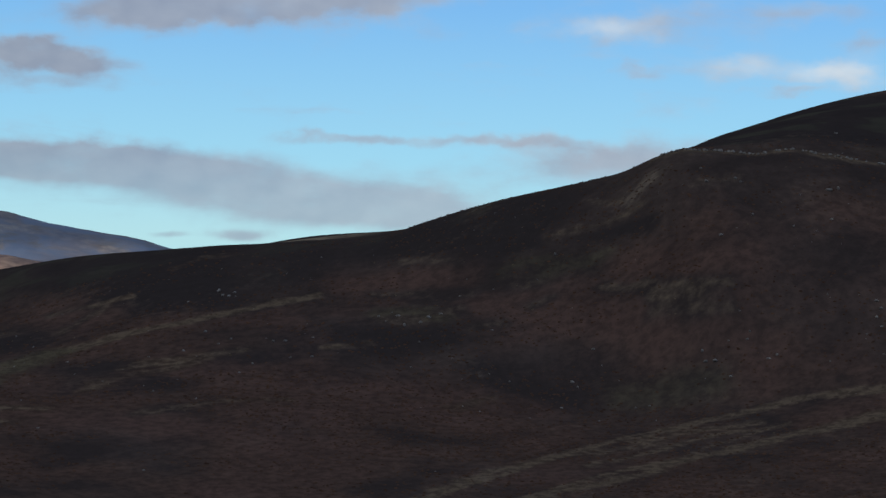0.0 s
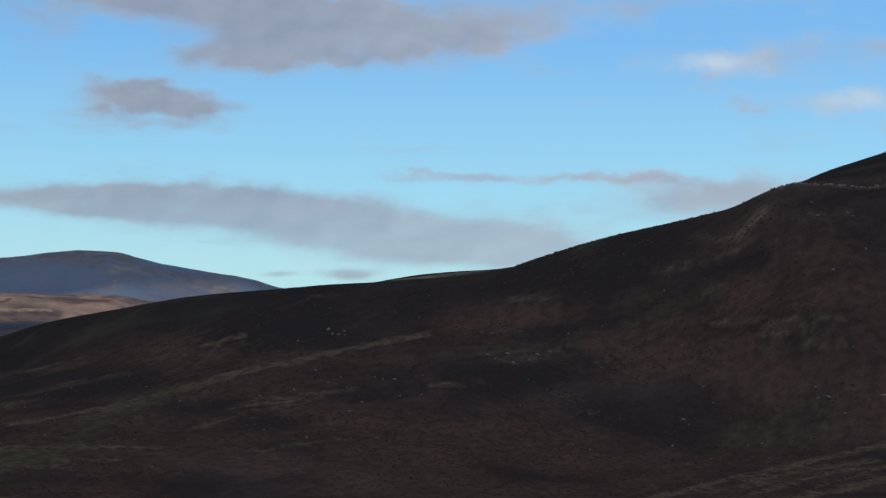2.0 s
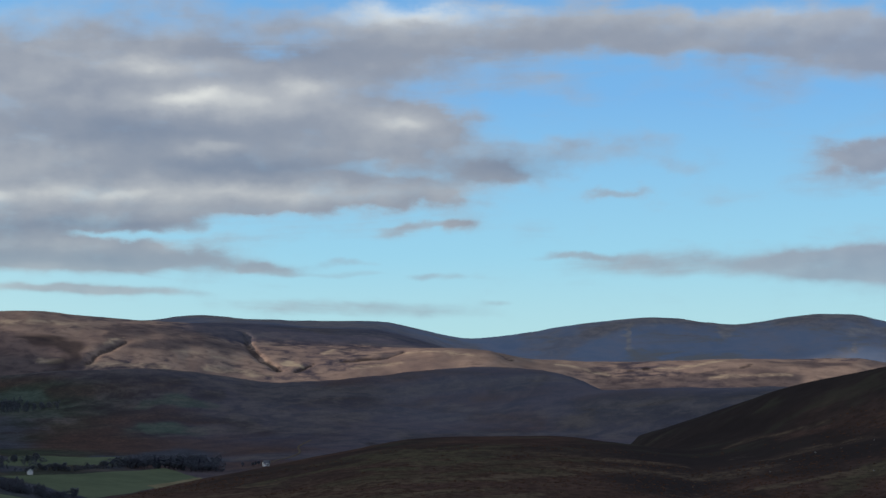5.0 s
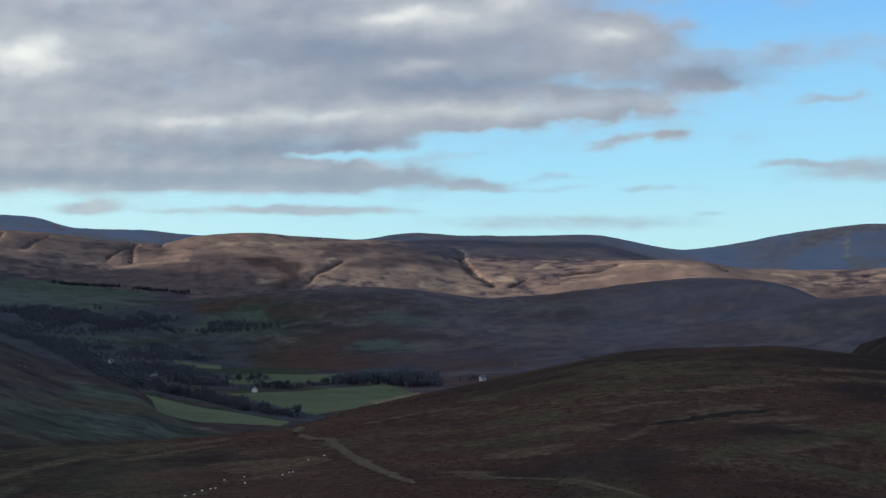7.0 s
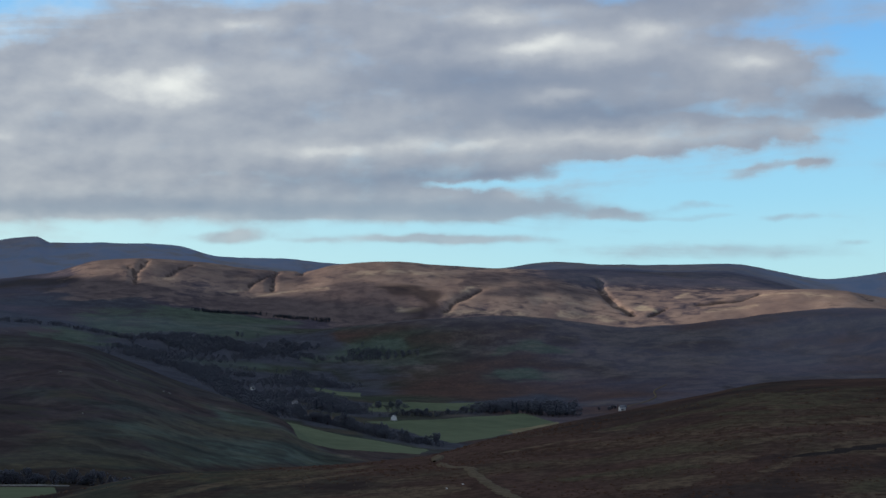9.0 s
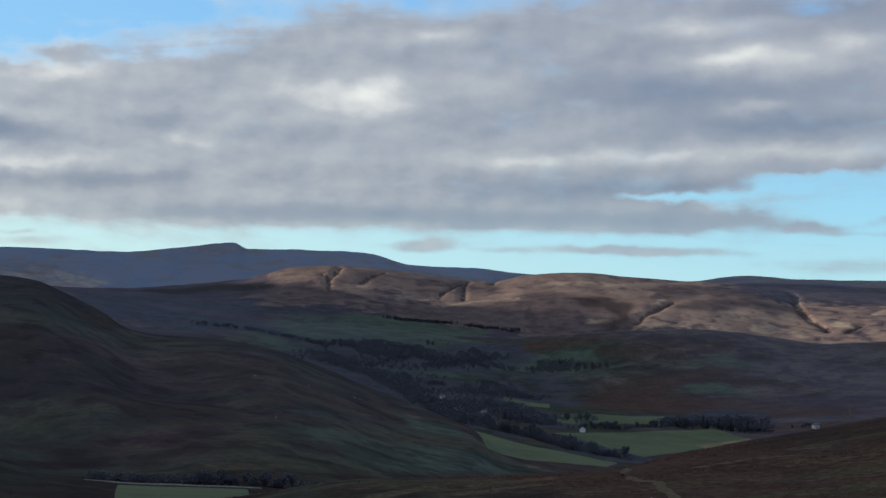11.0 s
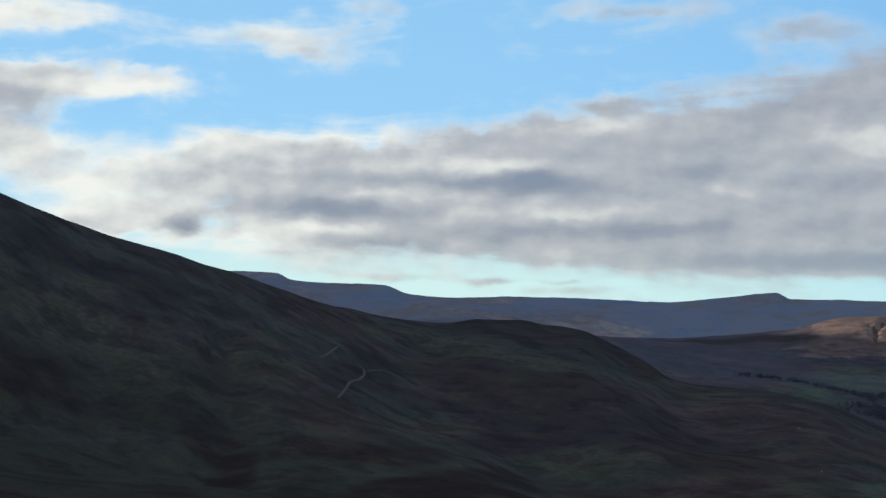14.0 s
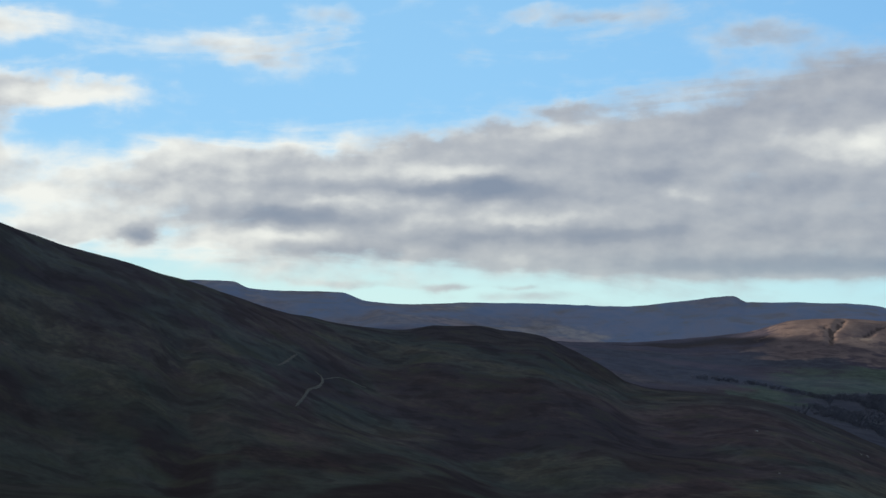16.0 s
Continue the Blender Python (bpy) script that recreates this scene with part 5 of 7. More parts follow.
grow_along("green", 0.9, 26, (-663, 156), (-679, 187), (-689, 213), deep=3)
grow_along("green", 0.9, 22, (-784, 435), (-744, 445), deep=3)
grow_along("green", 1.0, 16, (-780, 204), (-771, 220), (-766, 236), deep=2.5)
grow_along("green", 0.9, 12, (-814, 175), (-812, 187), (-817, 205), deep=2.5)
grow_along("green", 0.9, 12, (-853, 285), (-844, 307), (-864, 334), deep=2.5)
grow_along("green", 0.85, 10, (-909, 341), (-959, 396), deep=3)
grow_along("green", 0.9, 12, (-910, 386), (-964, 440), deep=3)
grow_along("green", 0.95, 16, (-817, 350), (-835, 384), (-854, 420), deep=2.5)
grow_along("green", 0.95, 22, (-678, 189), (-692, 210), (-694, 227), deep=2.5)
grow_along("olive", 0.85, 10, (-1081, 463), (-1097, 513), (-1064, 541), (-1018, 556), (-983, 567), (-974, 596), deep=2)
grow_along("green", 0.9, 14, (-784, 435), (-746, 449), deep=2.5)
grow_along("green", 0.85, 16, (-648, 238), (-632, 256), (-641, 284), deep=2.5)
grow_along("green", 0.8, 18, (-686, 143), (-697, 164), (-692, 176), deep=2.5)
grow_along("olive", 0.7, 7, (-874, 219), (-875, 237), deep=3)
grow_along("char_shade", 1.0, 14, (-752, 248), (-726, 246), (-685, 232), (-637, 218), deep=2)
grow_along("char_shade", 1.0, 26, (-742, 150), (-753, 167), (-773, 191), deep=2.5)
grow_along("char_shade", 1.0, 20, (-884, 204), (-901, 235), (-910, 272), deep=2.2)
grow_along("char_shade", 1.0, 14, (-821, 226), (-831, 257), (-880, 297), deep=2.5)
grow_along("char_shade", 1.0, 18, (-969, 415), (-1008, 472), (-950, 491), deep=2.2)
grow_along("char_shade", 0.9, 16, (-1185, 593), (-1200, 651), (-1183, 667), deep=2.2)
grow_along("char_shade", 0.9, 16, (-919, 498), (-892, 522), (-864, 521), deep=2.5)
grow_along("char_shade", 0.9, 14, (-862, 442), (-855, 467), deep=2.5)
grow_along("char_shade", 0.9, 20, (-735, 175), (-739, 198), (-733, 217), deep=2.5)
grow_along("char_shade", 0.9, 16, (-692, 275), (-675, 289), (-704, 324), deep=2.5)
grow_along("char_shade", 0.9, 18, (-612, 296), (-617, 324), deep=2.5)
grow_along("char_shade", 0.9, 14, (-774, 516), (-786, 561), deep=2.5)
grow_along("rust", 0.8, 14, (-744, 260), (-723, 279), (-729, 312), deep=2.2)
grow_along("rust", 0.8, 12, (-924, 574), (-994, 663), (-1017, 727), deep=2.2)
grow_along("rust", 0.7, 14, (-897, 641), (-831, 655), deep=2.5)
grow_along("rust", 0.7, 12, (-689, 440), (-678, 467), deep=2.5)
grow_along("rust", 0.6, 10, (-812, 286), (-800, 306), deep=2.5)
grow_along("green", 0.95, 16, (-777, 431), (-748, 440), (-716, 443), deep=2.5)
grow_along("green", 0.9, 18, (-775, 593), (-738, 604), (-785, 686), deep=2.5)
grow_along("olive", 0.7, 8, (-606, 463), (-609, 498), (-660, 577), deep=2.5)
grow_along("rust", 0.7, 14, (-652, 434), (-610, 442), deep=2.5)
grow_along("rust", 0.7, 10, (-698, 530), (-680, 548), deep=2.5)
grow_along("char_shade", 1.0, 18, (-814, 402), (-802, 428), (-813, 468), deep=2.5)
grow_along("char_shade", 0.9, 14, (-842, 540), (-845, 586), deep=2.5)
grow_along("char_shade", 0.9, 14, (-645, 319), (-705, 377), deep=2.5)
grow_along("char_shade", 0.9, 12, (-889, 643), (-844, 654), deep=2.5)
grow_along("char_shade", 0.9, 14, (-736, 511), (-712, 526), deep=2.5)
grow_along("char_shade", 0.9, 18, (-568, 285), (-583, 321), (-658, 396), deep=2.5)
grow_along("green", 0.9, 16, (-604, 303), (-653, 354), deep=2.5)
grow_along("rust", 0.8, 9, (-1007, 633), (-1136, 767), (-1042, 744), deep=2.2)
grow_along("sward", 0.75, 16, (-653, 536), (-682, 578), (-686, 603), deep=2.5)
grow_along("sward", 0.7, 18, (-653, 589), (-681, 647), (-650, 646), deep=2.5)
grow_along("sward", 0.65, 14, (-781, 733), (-743, 725), (-707, 708), deep=2.5)
grow_along("sward", 0.7, 14, (-587, 503), (-607, 555), (-630, 614), deep=2)
grow_along("straw", 0.7, 8, (-1712, 1471), (-1585, 1433), (-891, 832), deep=2.5)
grow_along("straw", 0.6, 8, (-811, 762), (-760, 751), deep=2.5)
grow_along("rust", 0.8, 14, (-922, 772), (-896, 789), (-820, 741), deep=2.5)
grow_along("char_shade", 1.0, 14, (-815, 616), (-772, 606), (-758, 619), deep=2.5)
grow_along("char_shade", 1.0, 12, (-777, 667), (-781, 696), deep=2.5)
grow_along("char_shade", 1.0, 12, (-636, 483), (-609, 477), deep=2.5)
grow_along("olive", 0.8, 9, (-674, 515), (-653, 519), deep=2.5)
# bracken, grass and stony ground on the eastern hill
grow_along("bent", 0.57, 2.2, (-182, 542), (-174, 547), (-162, 539), (-146, 532), deep=2.2)
grow_along("bent", 0.53, 1.6, (-114, 502), (-99, 500), (-92, 502), deep=2.2)
grow_along("bent", 0.49, 1.5, (-84, 529), (-75, 541), (-66, 542), deep=2.2)
grow_along("bent", 0.43, 3, (-75, 366), (-69, 388), (-58, 397), deep=2.2)
grow_along("olive", 0.66, 5, (-100, 301), (-95, 310), (-95, 335), (-102, 398), (-97, 432), deep=2.2)
grow_along("olive", 0.57, 4, (-107, 321), (-104, 324), deep=2.2)
grow_along("rust", 0.7, 12, (-154, 531), (-123, 506), (-99, 477), deep=2.2)
grow_along("rust", 0.7, 10, (-109, 423), (-94, 428), (-68, 446), (-39, 452), deep=2.2)
grow_along("rust", 0.7, 8, (-134, 401), (-111, 386), (-87, 361), deep=2.2)
grow_along("rust", 0.8, 9, (-93, 323), (-71, 327), (-46, 308), (-24, 294), deep=2.2)
grow_along("rust", 0.7, 8, (-55, 390), (-41, 390), (-27, 387), deep=2.2)
grow_along("char_shade", 0.7, 8, (-79, 360), (-69, 359), (-59, 369), deep=2.2)
grow_along("char_shade", 0.8, 8, (-51, 399), (-44, 408), (-29, 407), deep=2.2)
grow_along("olive", 0.57, 3, (-17, 448), (-7, 446), (1, 438), deep=2.2)
grow_along("bent", 0.43, 2, (-19, 472), (-4, 463), (5, 460), deep=2.2)
grow_along("bent", 0.43, 2, (-12, 501), (0, 492), (6, 485), deep=2.2)
grow_along("bent", 0.49, 2, (42, 506), (51, 495), deep=2.2)
grow_along("rust", 0.85, 10, (-27, 477), (1, 458), (21, 442), (38, 433), deep=2.2)
grow_along("rust", 0.85, 12, (21, 421), (37, 411), (51, 391), (67, 376), deep=2.2)
grow_along("rust", 0.8, 10, (-26, 375), (-7, 372), (13, 361), deep=2.2)
grow_along("rust", 0.85, 10, (46, 445), (59, 422), (75, 414), deep=2.2)
grow_along("bent", 0.53, 2.2, (42, 438), (51, 427), (60, 412), (68, 408), deep=2.2)
grow_along("bent", 0.49, 2, (51, 418), (58, 410), deep=2.2)
grow_along("bent", 0.43, 2, (51, 409), (59, 404), (67, 400), deep=2.2)
grow_along("bent", 0.43, 2, (7, 427), (15, 427), deep=2.2)
grow_along("bent", 0.43, 2, (22, 437), (29, 442), deep=2.2)
grow_along("bent", 0.39, 2, (2, 356), (12, 372), deep=2.2)
grow_along("char_shade", 0.8, 5, (-3, 501), (13, 491), (37, 483), (55, 466), deep=2.2)
grow_along("char_shade", 0.8, 12, (-30, 421), (-16, 412), (-5, 419), deep=2.2)
grow_along("char_shade", 0.7, 9, (13, 387), (25, 383), (35, 387), deep=2.2)
grow_along("bent", 0.43, 2.5, (70, 480), (83, 478), deep=2.2)
grow_along("olive", 0.57, 4, (18, 472), (34, 464), (43, 462), deep=2.2)
grow_along("olive", 0.49, 5, (39, 375), (50, 374), (61, 366), deep=2.2)
grow_along("olive", 0.6, 6, (-287, 464), (-262, 464), (-233, 453), deep=2.5)
grow_along("olive", 0.6, 5, (-205, 415), (-203, 442), (-193, 445), deep=2.5)
grow_along("char_shade", 0.9, 8, (-1137, 1948), (-309, 571), (-285, 591), (-263, 579), deep=2.5)
grow_along("char_shade", 0.8, 6, (-215, 379), (-212, 399), (-203, 401), deep=2.5)
# grass and bracken low on the western flank
grow_along("rust", 0.98, 15.8, (-873, 623), (-807, 625), (-767, 649), deep=3)
grow_along("rust", 0.91, 13.5, (-684, 475), (-667, 510), (-687, 547), deep=3)
grow_along("olive", 0.91, 15.8, (-690, 572), (-710, 641), (-708, 697), deep=3)
grow_along("green", 0.98, 15.8, (-644, 527), (-659, 595), (-679, 668), deep=3)
grow_along("green", 0.91, 15.8, (-613, 303), (-553, 318), (-512, 321), deep=3)
grow_along("olive", 0.78, 13.5, (-1071, 488), (-1055, 529), (-1019, 552), deep=3)
grow_along("olive", 0.78, 11.2, (-816, 378), (-834, 418), deep=3)
grow_along("char_shade", 0.91, 13.5, (-727, 490), (-724, 524), deep=3)
grow_along("char_shade", 0.98, 15.8, (-905, 468), (-877, 505), (-898, 564), deep=3)
grow_along("char_shade", 1.00, 6, (-361, 257), (-350, 271), (-613, 521), deep=3)

def plant_cover(x, y, z):
    """How much of each plant, and of the painted haze, sun and shade, lies where, by distance, bearing and chance."""
    r, b = np.hypot(x, y), np.degrees(np.arctan2(-x, y))
    u, v, near_by = np.radians(b) * 700, 420 * np.log(np.maximum(r, 1)), 1 - step(r, 1250, 1650)

    def patches(size, seed):
        return rough(x, y, size, seed, 4) * (1 - near_by) + rough(u, v, size, seed, 4) * near_by

    chance, patch, streak = patches(180, 31), patches(60, 37), rough(b * 22, r, 95, 41, 4)
    ledge = rough(b * 14, r * 0.5, 40, 43, 4)
    brake = patches(120, 53)
    away = step(r, 60, 170)
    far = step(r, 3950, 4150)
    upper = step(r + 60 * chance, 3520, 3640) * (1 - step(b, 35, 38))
    # the painted sunlit band stops where the moor lies in shade
    sunlit_tawny = step(r, 3040, 3120) * (1 - far) * step(b, 4, 9) * (1 - step(b + 1.2 * chance, 51.2, 53.2)) * (0.72 + 0.3 * chance) * (1 - upper)
    sunlit_tawny = sunlit_tawny * (1 - step(b, 42, 45) * (1 - step(r + 40 * chance, 3230, 3330)))
    # sunlit strip painted at the foot of the far western hills
    sunlit_tawny = sunlit_tawny + 0.75 * step(r, 4120, 4180) * (1 - step(r, 4280, 4380)) * step(b, 53, 56) * (1 - step(b, 62, 65))
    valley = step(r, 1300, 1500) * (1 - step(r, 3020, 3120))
    floor = valley * step(b, 33, 42) * step(-z, 30, 75)
    grazing = step(r, 2560, 2700) * (1 - step(r + 50 * chance, 3220, 3300)) * step(b, 43.5, 45.5) * (1 - step(b, 50.5, 53.5))
    flank = step(b, 40, 52) * (1 - step(r, 1500, 1700)) * away
    east = 1 - step(b, 19, 27)
    moor = (1 - east) * (1 - step(b, 50, 60)) * (1 - step(r, 800, 1000)) * away
    terrace = (1 - step(b, -12, -3)) * away
    crest = step(z, -32, -8)
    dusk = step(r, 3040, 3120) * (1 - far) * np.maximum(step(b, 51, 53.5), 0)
    cover = {
        # painted haze: full on the far hills, a share on nearer slopes
        "haze_slate": np.clip(far * (1 - 0.5 * step(sunlit_tawny, 0.3, 0.6)) * (1 - 0.5 * step(b, 27, 30) * (1 - step(b, 40, 44))) + 0.08 * step(r, 600, 1000) * (1 - step(r, 1500, 1700)) + (0.14 + 0.08 * step(r, 2300, 2700)) * (1 - 0.45 * step(b, 28, 32) * (1 - step(b, 44, 48))) * step(r, 1300, 2000) * (1 - step(r, 3000, 3150)) * (1 - 0.85 * floor) * (1 - 0.35 * step(b, 48, 53)) + 0.12 * dusk + 0.16 * upper * step(r, 3100, 3200), 0, 1),
        "sunlit_tawny": sunlit_tawny,
        "bracken": ((0.45 + 0.5 * patch - 0.55 * crest * east * away) * (1 - 0.8 * flank) + 0.2 * moor) * (1 - valley) * (1 - step(r, 3000, 3100)),
        "green": (0.45 + 0.16 * step(b, 52, 58)) * flank + 0.35 * flank * patch - 0.4 * flank * brake + floor * 0.75 + 0.08 * moor + 0.25 * moor * chance ,
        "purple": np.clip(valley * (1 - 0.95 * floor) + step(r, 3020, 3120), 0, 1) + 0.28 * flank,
        "char_shade": east * away * step(r, 380, 470) * (1 - step(r, 1000, 1200)) * (step(b, -6, 8) * (0.75 + 0.4 * patch) + 0.15 * step(b, 7, 12) + 0.8 * (1 - step(b, -8, -5)) * step(r, 530, 560)) + 0.7 * step(chance, 0.15, 0.6) * east * away * step(r, 300, 380) * (1 - step(r, 800, 900))
        + (0.45 * step(streak, 0.2, 0.8) + 0.4 * step(b, 49, 53)) * valley + (0.12 + 0.08 * step(b, 54, 62) + 0.50 * step(chance + 0.6 * ledge, 0.0, 0.7)) * flank + (0.08 + 0.5 * step(ledge - 0.4 * chance, 0.0, 0.8)) * moor + 0.22 * step(b, 50, 56) * (1 - step(r, 600, 750)) * away + 0.16 * step(b, 46, 50) * (1 - step(b, 58, 63)) * flank,
        "bent": 0.10 + 0.14 * chance + (0.14 + 0.14 * patch) * moor - 0.18 * flank - 0.12 * valley + 0.12 * terrace,
        "straw": valley * (0.32 + 0.55 * streak) * (1 - 0.7 * floor) + (0.35 + 0.4 * streak) * upper * step(r, 3100, 3200) * (1 - far),
        "rust": (0.27 + 0.5 * patch) * east * away * step(r, 170, 230) * (1 - step(r, 430, 520)) + (0.46 + 0.5 * patch) * moor + (0.30 - 0.4 * streak + 0.3 * chance) * valley * step(b, 18, 24) * (1 - step(b, 45, 47)) + (-0.10 + 0.22 * ledge + 0.35 * brake) * flank,
        "olive": (0.06 + 0.6 * rough(b * 12, r, 40, 47, 4)) * moor + (-0.06 + 0.25 * ledge - 0.35 * brake) * flank,
        "sward": 0.75 * grazing + 0.3 * grazing * chance + (0.42 + 0.35 * chance) * step(r, 1500, 1800) * (1 - step(r, 2560, 2700)) * step(b, 45.5, 47) * (1 - step(b, 56, 60)),
        "litter": (0.74 + 0.45 * chance) * floor * step(b, 39.5, 43.5) * step(r, 1900, 2100) * (1 - step(r, 2600, 2750)),
        # shade painted over the lower slopes of the far moor
        "shade_umber": step(r, 3040, 3120) * (1 - far) * (0.20 + 0.25 * chance + 0.22 * step(b, 36, 39) + 0.9 * step(b, 40.2, 41.6) * (1 - step(r + 45 * chance - 100 * step(b, 48, 51), 3370, 3450))),
        "pale": 0.0 * r,
        "scree_sun": 0.0 * r,
        "fell": far * (0.25 + 0.45 * chance + 0.35 * step(b, 27, 31) * (1 - step(b, 40, 46))),
    }
    for plant, most, half, line, deep in sorted(GROWTH, key=lambda g: g[0] in ("bent", "sward", "olive")):
        box, near = beside(x, y, line, half, deep)
        cover[plant][box] = np.maximum(cover[plant][box], most * near)
        if plant in ("olive", "rust", "sward", "straw", "bent"):
            cover["char_shade"][box] *= 1 - near
        if plant in ("olive", "sward", "bent"):
            cover["rust"][box] *= 1 - near
    cover["rust"] = cover["rust"] * (1 - 0.5 * flank)
    cover["olive"] = cover["olive"] * (1 - 0.35 * flank)
    return cover


ground, GX, GY, GZ = ground_sheet()


def height_at(x, y):
    """The land's height at a place of the plan."""
    r, b = math.hypot(x, y), math.degrees(math.atan2(-x, y))
    if b < BEARINGS[0]:
        b += 360
    j = min(max(int(np.searchsorted(BEARINGS, b)) - 1, 0), len(BEARINGS) - 2)
    i = min(max(int(np.searchsorted(RANGES, r)) - 1, 0), len(RANGES) - 2)
    u, v = (b - BEARINGS[j]) / (BEARINGS[j + 1] - BEARINGS[j]), (r - RANGES[i]) / (RANGES[i + 1] - RANGES[i])
    return float((GZ[i, j] * (1 - u) + GZ[i, j + 1] * u) * (1 - v) + (GZ[i + 1, j] * (1 - u) + GZ[i + 1, j + 1] * u) * v)


def cover_at(plant, x, y):
    """How much of a plant grows at each of many places of the plan."""
    b = np.degrees(np.arctan2(-x, y))
    j = np.clip(np.searchsorted(BEARINGS, np.where(b < BEARINGS[0], b + 360, b)), 0, len(BEARINGS) - 1)
    return COVER[plant][np.clip(np.searchsorted(RANGES, np.hypot(x, y)), 0, len(RANGES) - 1), j]

# ---------------------------------------------------------------- helpers for things


def raw_mesh(name, verts, faces, mat, smooth=False):
    mesh = bpy.data.meshes.new(name)
    mesh.from_pydata([tuple(map(float, v)) for v in verts], [], [tuple(map(int, f)) for f in faces])
    mesh.materials.append(mat)
    if smooth:
        mesh.polygons.foreach_set("use_smooth", np.ones(len(mesh.polygons), bool))
    mesh.update()
    return mesh


def part(name, bm, mat, parent, label=""):
    """One mesh object from a bmesh, under a thing or a part."""
    mesh = bpy.data.meshes.new(name)
    bm.to_mesh(mesh)
    bm.free()
    mesh.materials.append(mat)
    ob = new(name, mesh)
    ob.parent = parent
    return tagged(ob, label) if label else ob


def block(x0, x1, y0, y1, z0, z1, bevel=0.0):
    bm = bmesh.new()
    bmesh.ops.create_cube(bm, size=1)
    for v in bm.verts:
        v.co = Vector((x0 if v.co.x < 0 else x1, y0 if v.co.y < 0 else y1, z0 if v.co.z < 0 else z1))
    if bevel:
        bmesh.ops.bevel(bm, geom=bm.edges[:], offset=bevel, segments=1, affect="EDGES")
    return bm


def at(x, y, turn_to=0.0, size=1.0, sink=0.0):
    return pose(x, y, height_at(x, y) - sink, 0, 0, turn_to) @ Matrix.Diagonal((size, size, size, 1))


def curve_through(points, step_m):
    """A smooth line through points of the plan, with a place every few metres."""
    p = np.array(points, float)
    p = np.concatenate([[2 * p[0] - p[1]], p, [2 * p[-1] - p[-2]]])
    out = []
    for a, b, c, d in zip(p, p[1:], p[2:], p[3:]):
        for s in np.linspace(0, 1, max(int(np.hypot(*(c - b)) / step_m), 2), endpoint=False):
            out.append(0.5 * (2 * b + (c - a) * s + (2 * a - 5 * b + 4 * c - d) * s**2 + (3 * b - a - 3 * c + d) * s**3))
    return np.array(out + [p[-2]])


# ---------------------------------------------------------------- tracks, banks and cuts that lie on the moor


def strip(name, label, points, width, mat, lift=0.12, ragged=0.25, crown=0.0, seed=1):
    """A worn band of ground that follows the land, with ragged edges and rounded shoulders."""
    line = curve_through(points, 3.0)
    way = np.gradient(line, axis=0)
    way /= np.hypot(*way.T)[:, None]
    side = np.stack([-way[:, 1], way[:, 0]], -1)
    rng = np.random.RandomState(seed)
    across = np.array([-1.0, -0.8, -0.3, 0.3, 0.8, 1.0])
    taper = np.clip(np.minimum(np.arange(len(line)), np.arange(len(line))[::-1]) / 3.0, 0.25, 1)
    verts, faces = [], []
    for i, (c, s) in enumerate(zip(line, side)):
        ragged_l, ragged_r = width / 2 * taper[i] * (1 + ragged * rng.uniform(-1, 1, 2))
        for k, a in enumerate(across):
            q = c + s * a * (ragged_l if a < 0 else ragged_r)
            top = (-0.25, lift, lift + crown, lift + crown, lift, -0.25)[k]
            verts.append((q[0], q[1], height_at(*q) + top))
    n = len(across)
    for i in range(len(line) - 1):
        faces += [(i * n + k, (i + 1) * n + k, (i + 1) * n + k + 1, i * n + k + 1) for k in range(n - 1)]
    ob = new(name, raw_mesh(name, verts, faces, mat, True))
    return tagged(ob, label, kind="structure")


strip("track", "pale gravel estate track over the brown moor", [(-150, 205), (-176, 229), (-195, 247), (-219, 272), (-234, 288), (-250, 300), (-265, 316)], 2.6, GRAVEL, 0.12, 0.45, seed=3)
strip("track", "short pale end of the gravel track at the moor edge", [(-272, 322), (-281, 334), (-290, 345)], 3.2, GRAVEL, 0.4, seed=4)
strip("path", "thin pale footpath joining the moorland track", [(-156, 222), (-148, 219), (-142, 213), (-133, 210), (-124, 207), (-111, 195), (-98, 184)], 0.9, GRAVEL, 0.12, 0.5, seed=8)
strip("path", "narrow pale hill path winding up the grassy slope", [(-800, 329), (-845, 353), (-865, 364), (-884, 377), (-903, 388), (-915, 392), (-921, 391)], 1.5, PATH_STONE, 0.3, seed=5)
strip("path", "narrow pale hill path branching along the slope", [(-909, 391), (-936, 416), (-939, 432)], 0.6, PATH_STONE, 0.25, 0.5, seed=10)
strip("path", "narrow pale hill path crossing the upper slope", [(-898, 358), (-919, 373), (-946, 390)], 1.3, PATH_STONE, 0.3, seed=6)
strip("road", "pale farm road climbing the heather ridge", [(-1119, 1671), (-1137, 1741), (-1161, 1804), (-1214, 1884), (-1237, 1951)], 2.6, GRAVEL, 0.5, seed=7)
strip("road", "pale gravel lane below the shelter belt", [(-545, 341), (-533, 360), (-520, 378), (-509, 395)], 3.0, PALE_GRAVEL, 0.3, 0.3, seed=9)
strip("peat_cut", "black wet peat cutting in the moor", [(-155, 282), (-152, 293), (-151, 307), (-150, 320), (-149, 331)], 5.0, PEAT, 0.06, 0.8, seed=50)


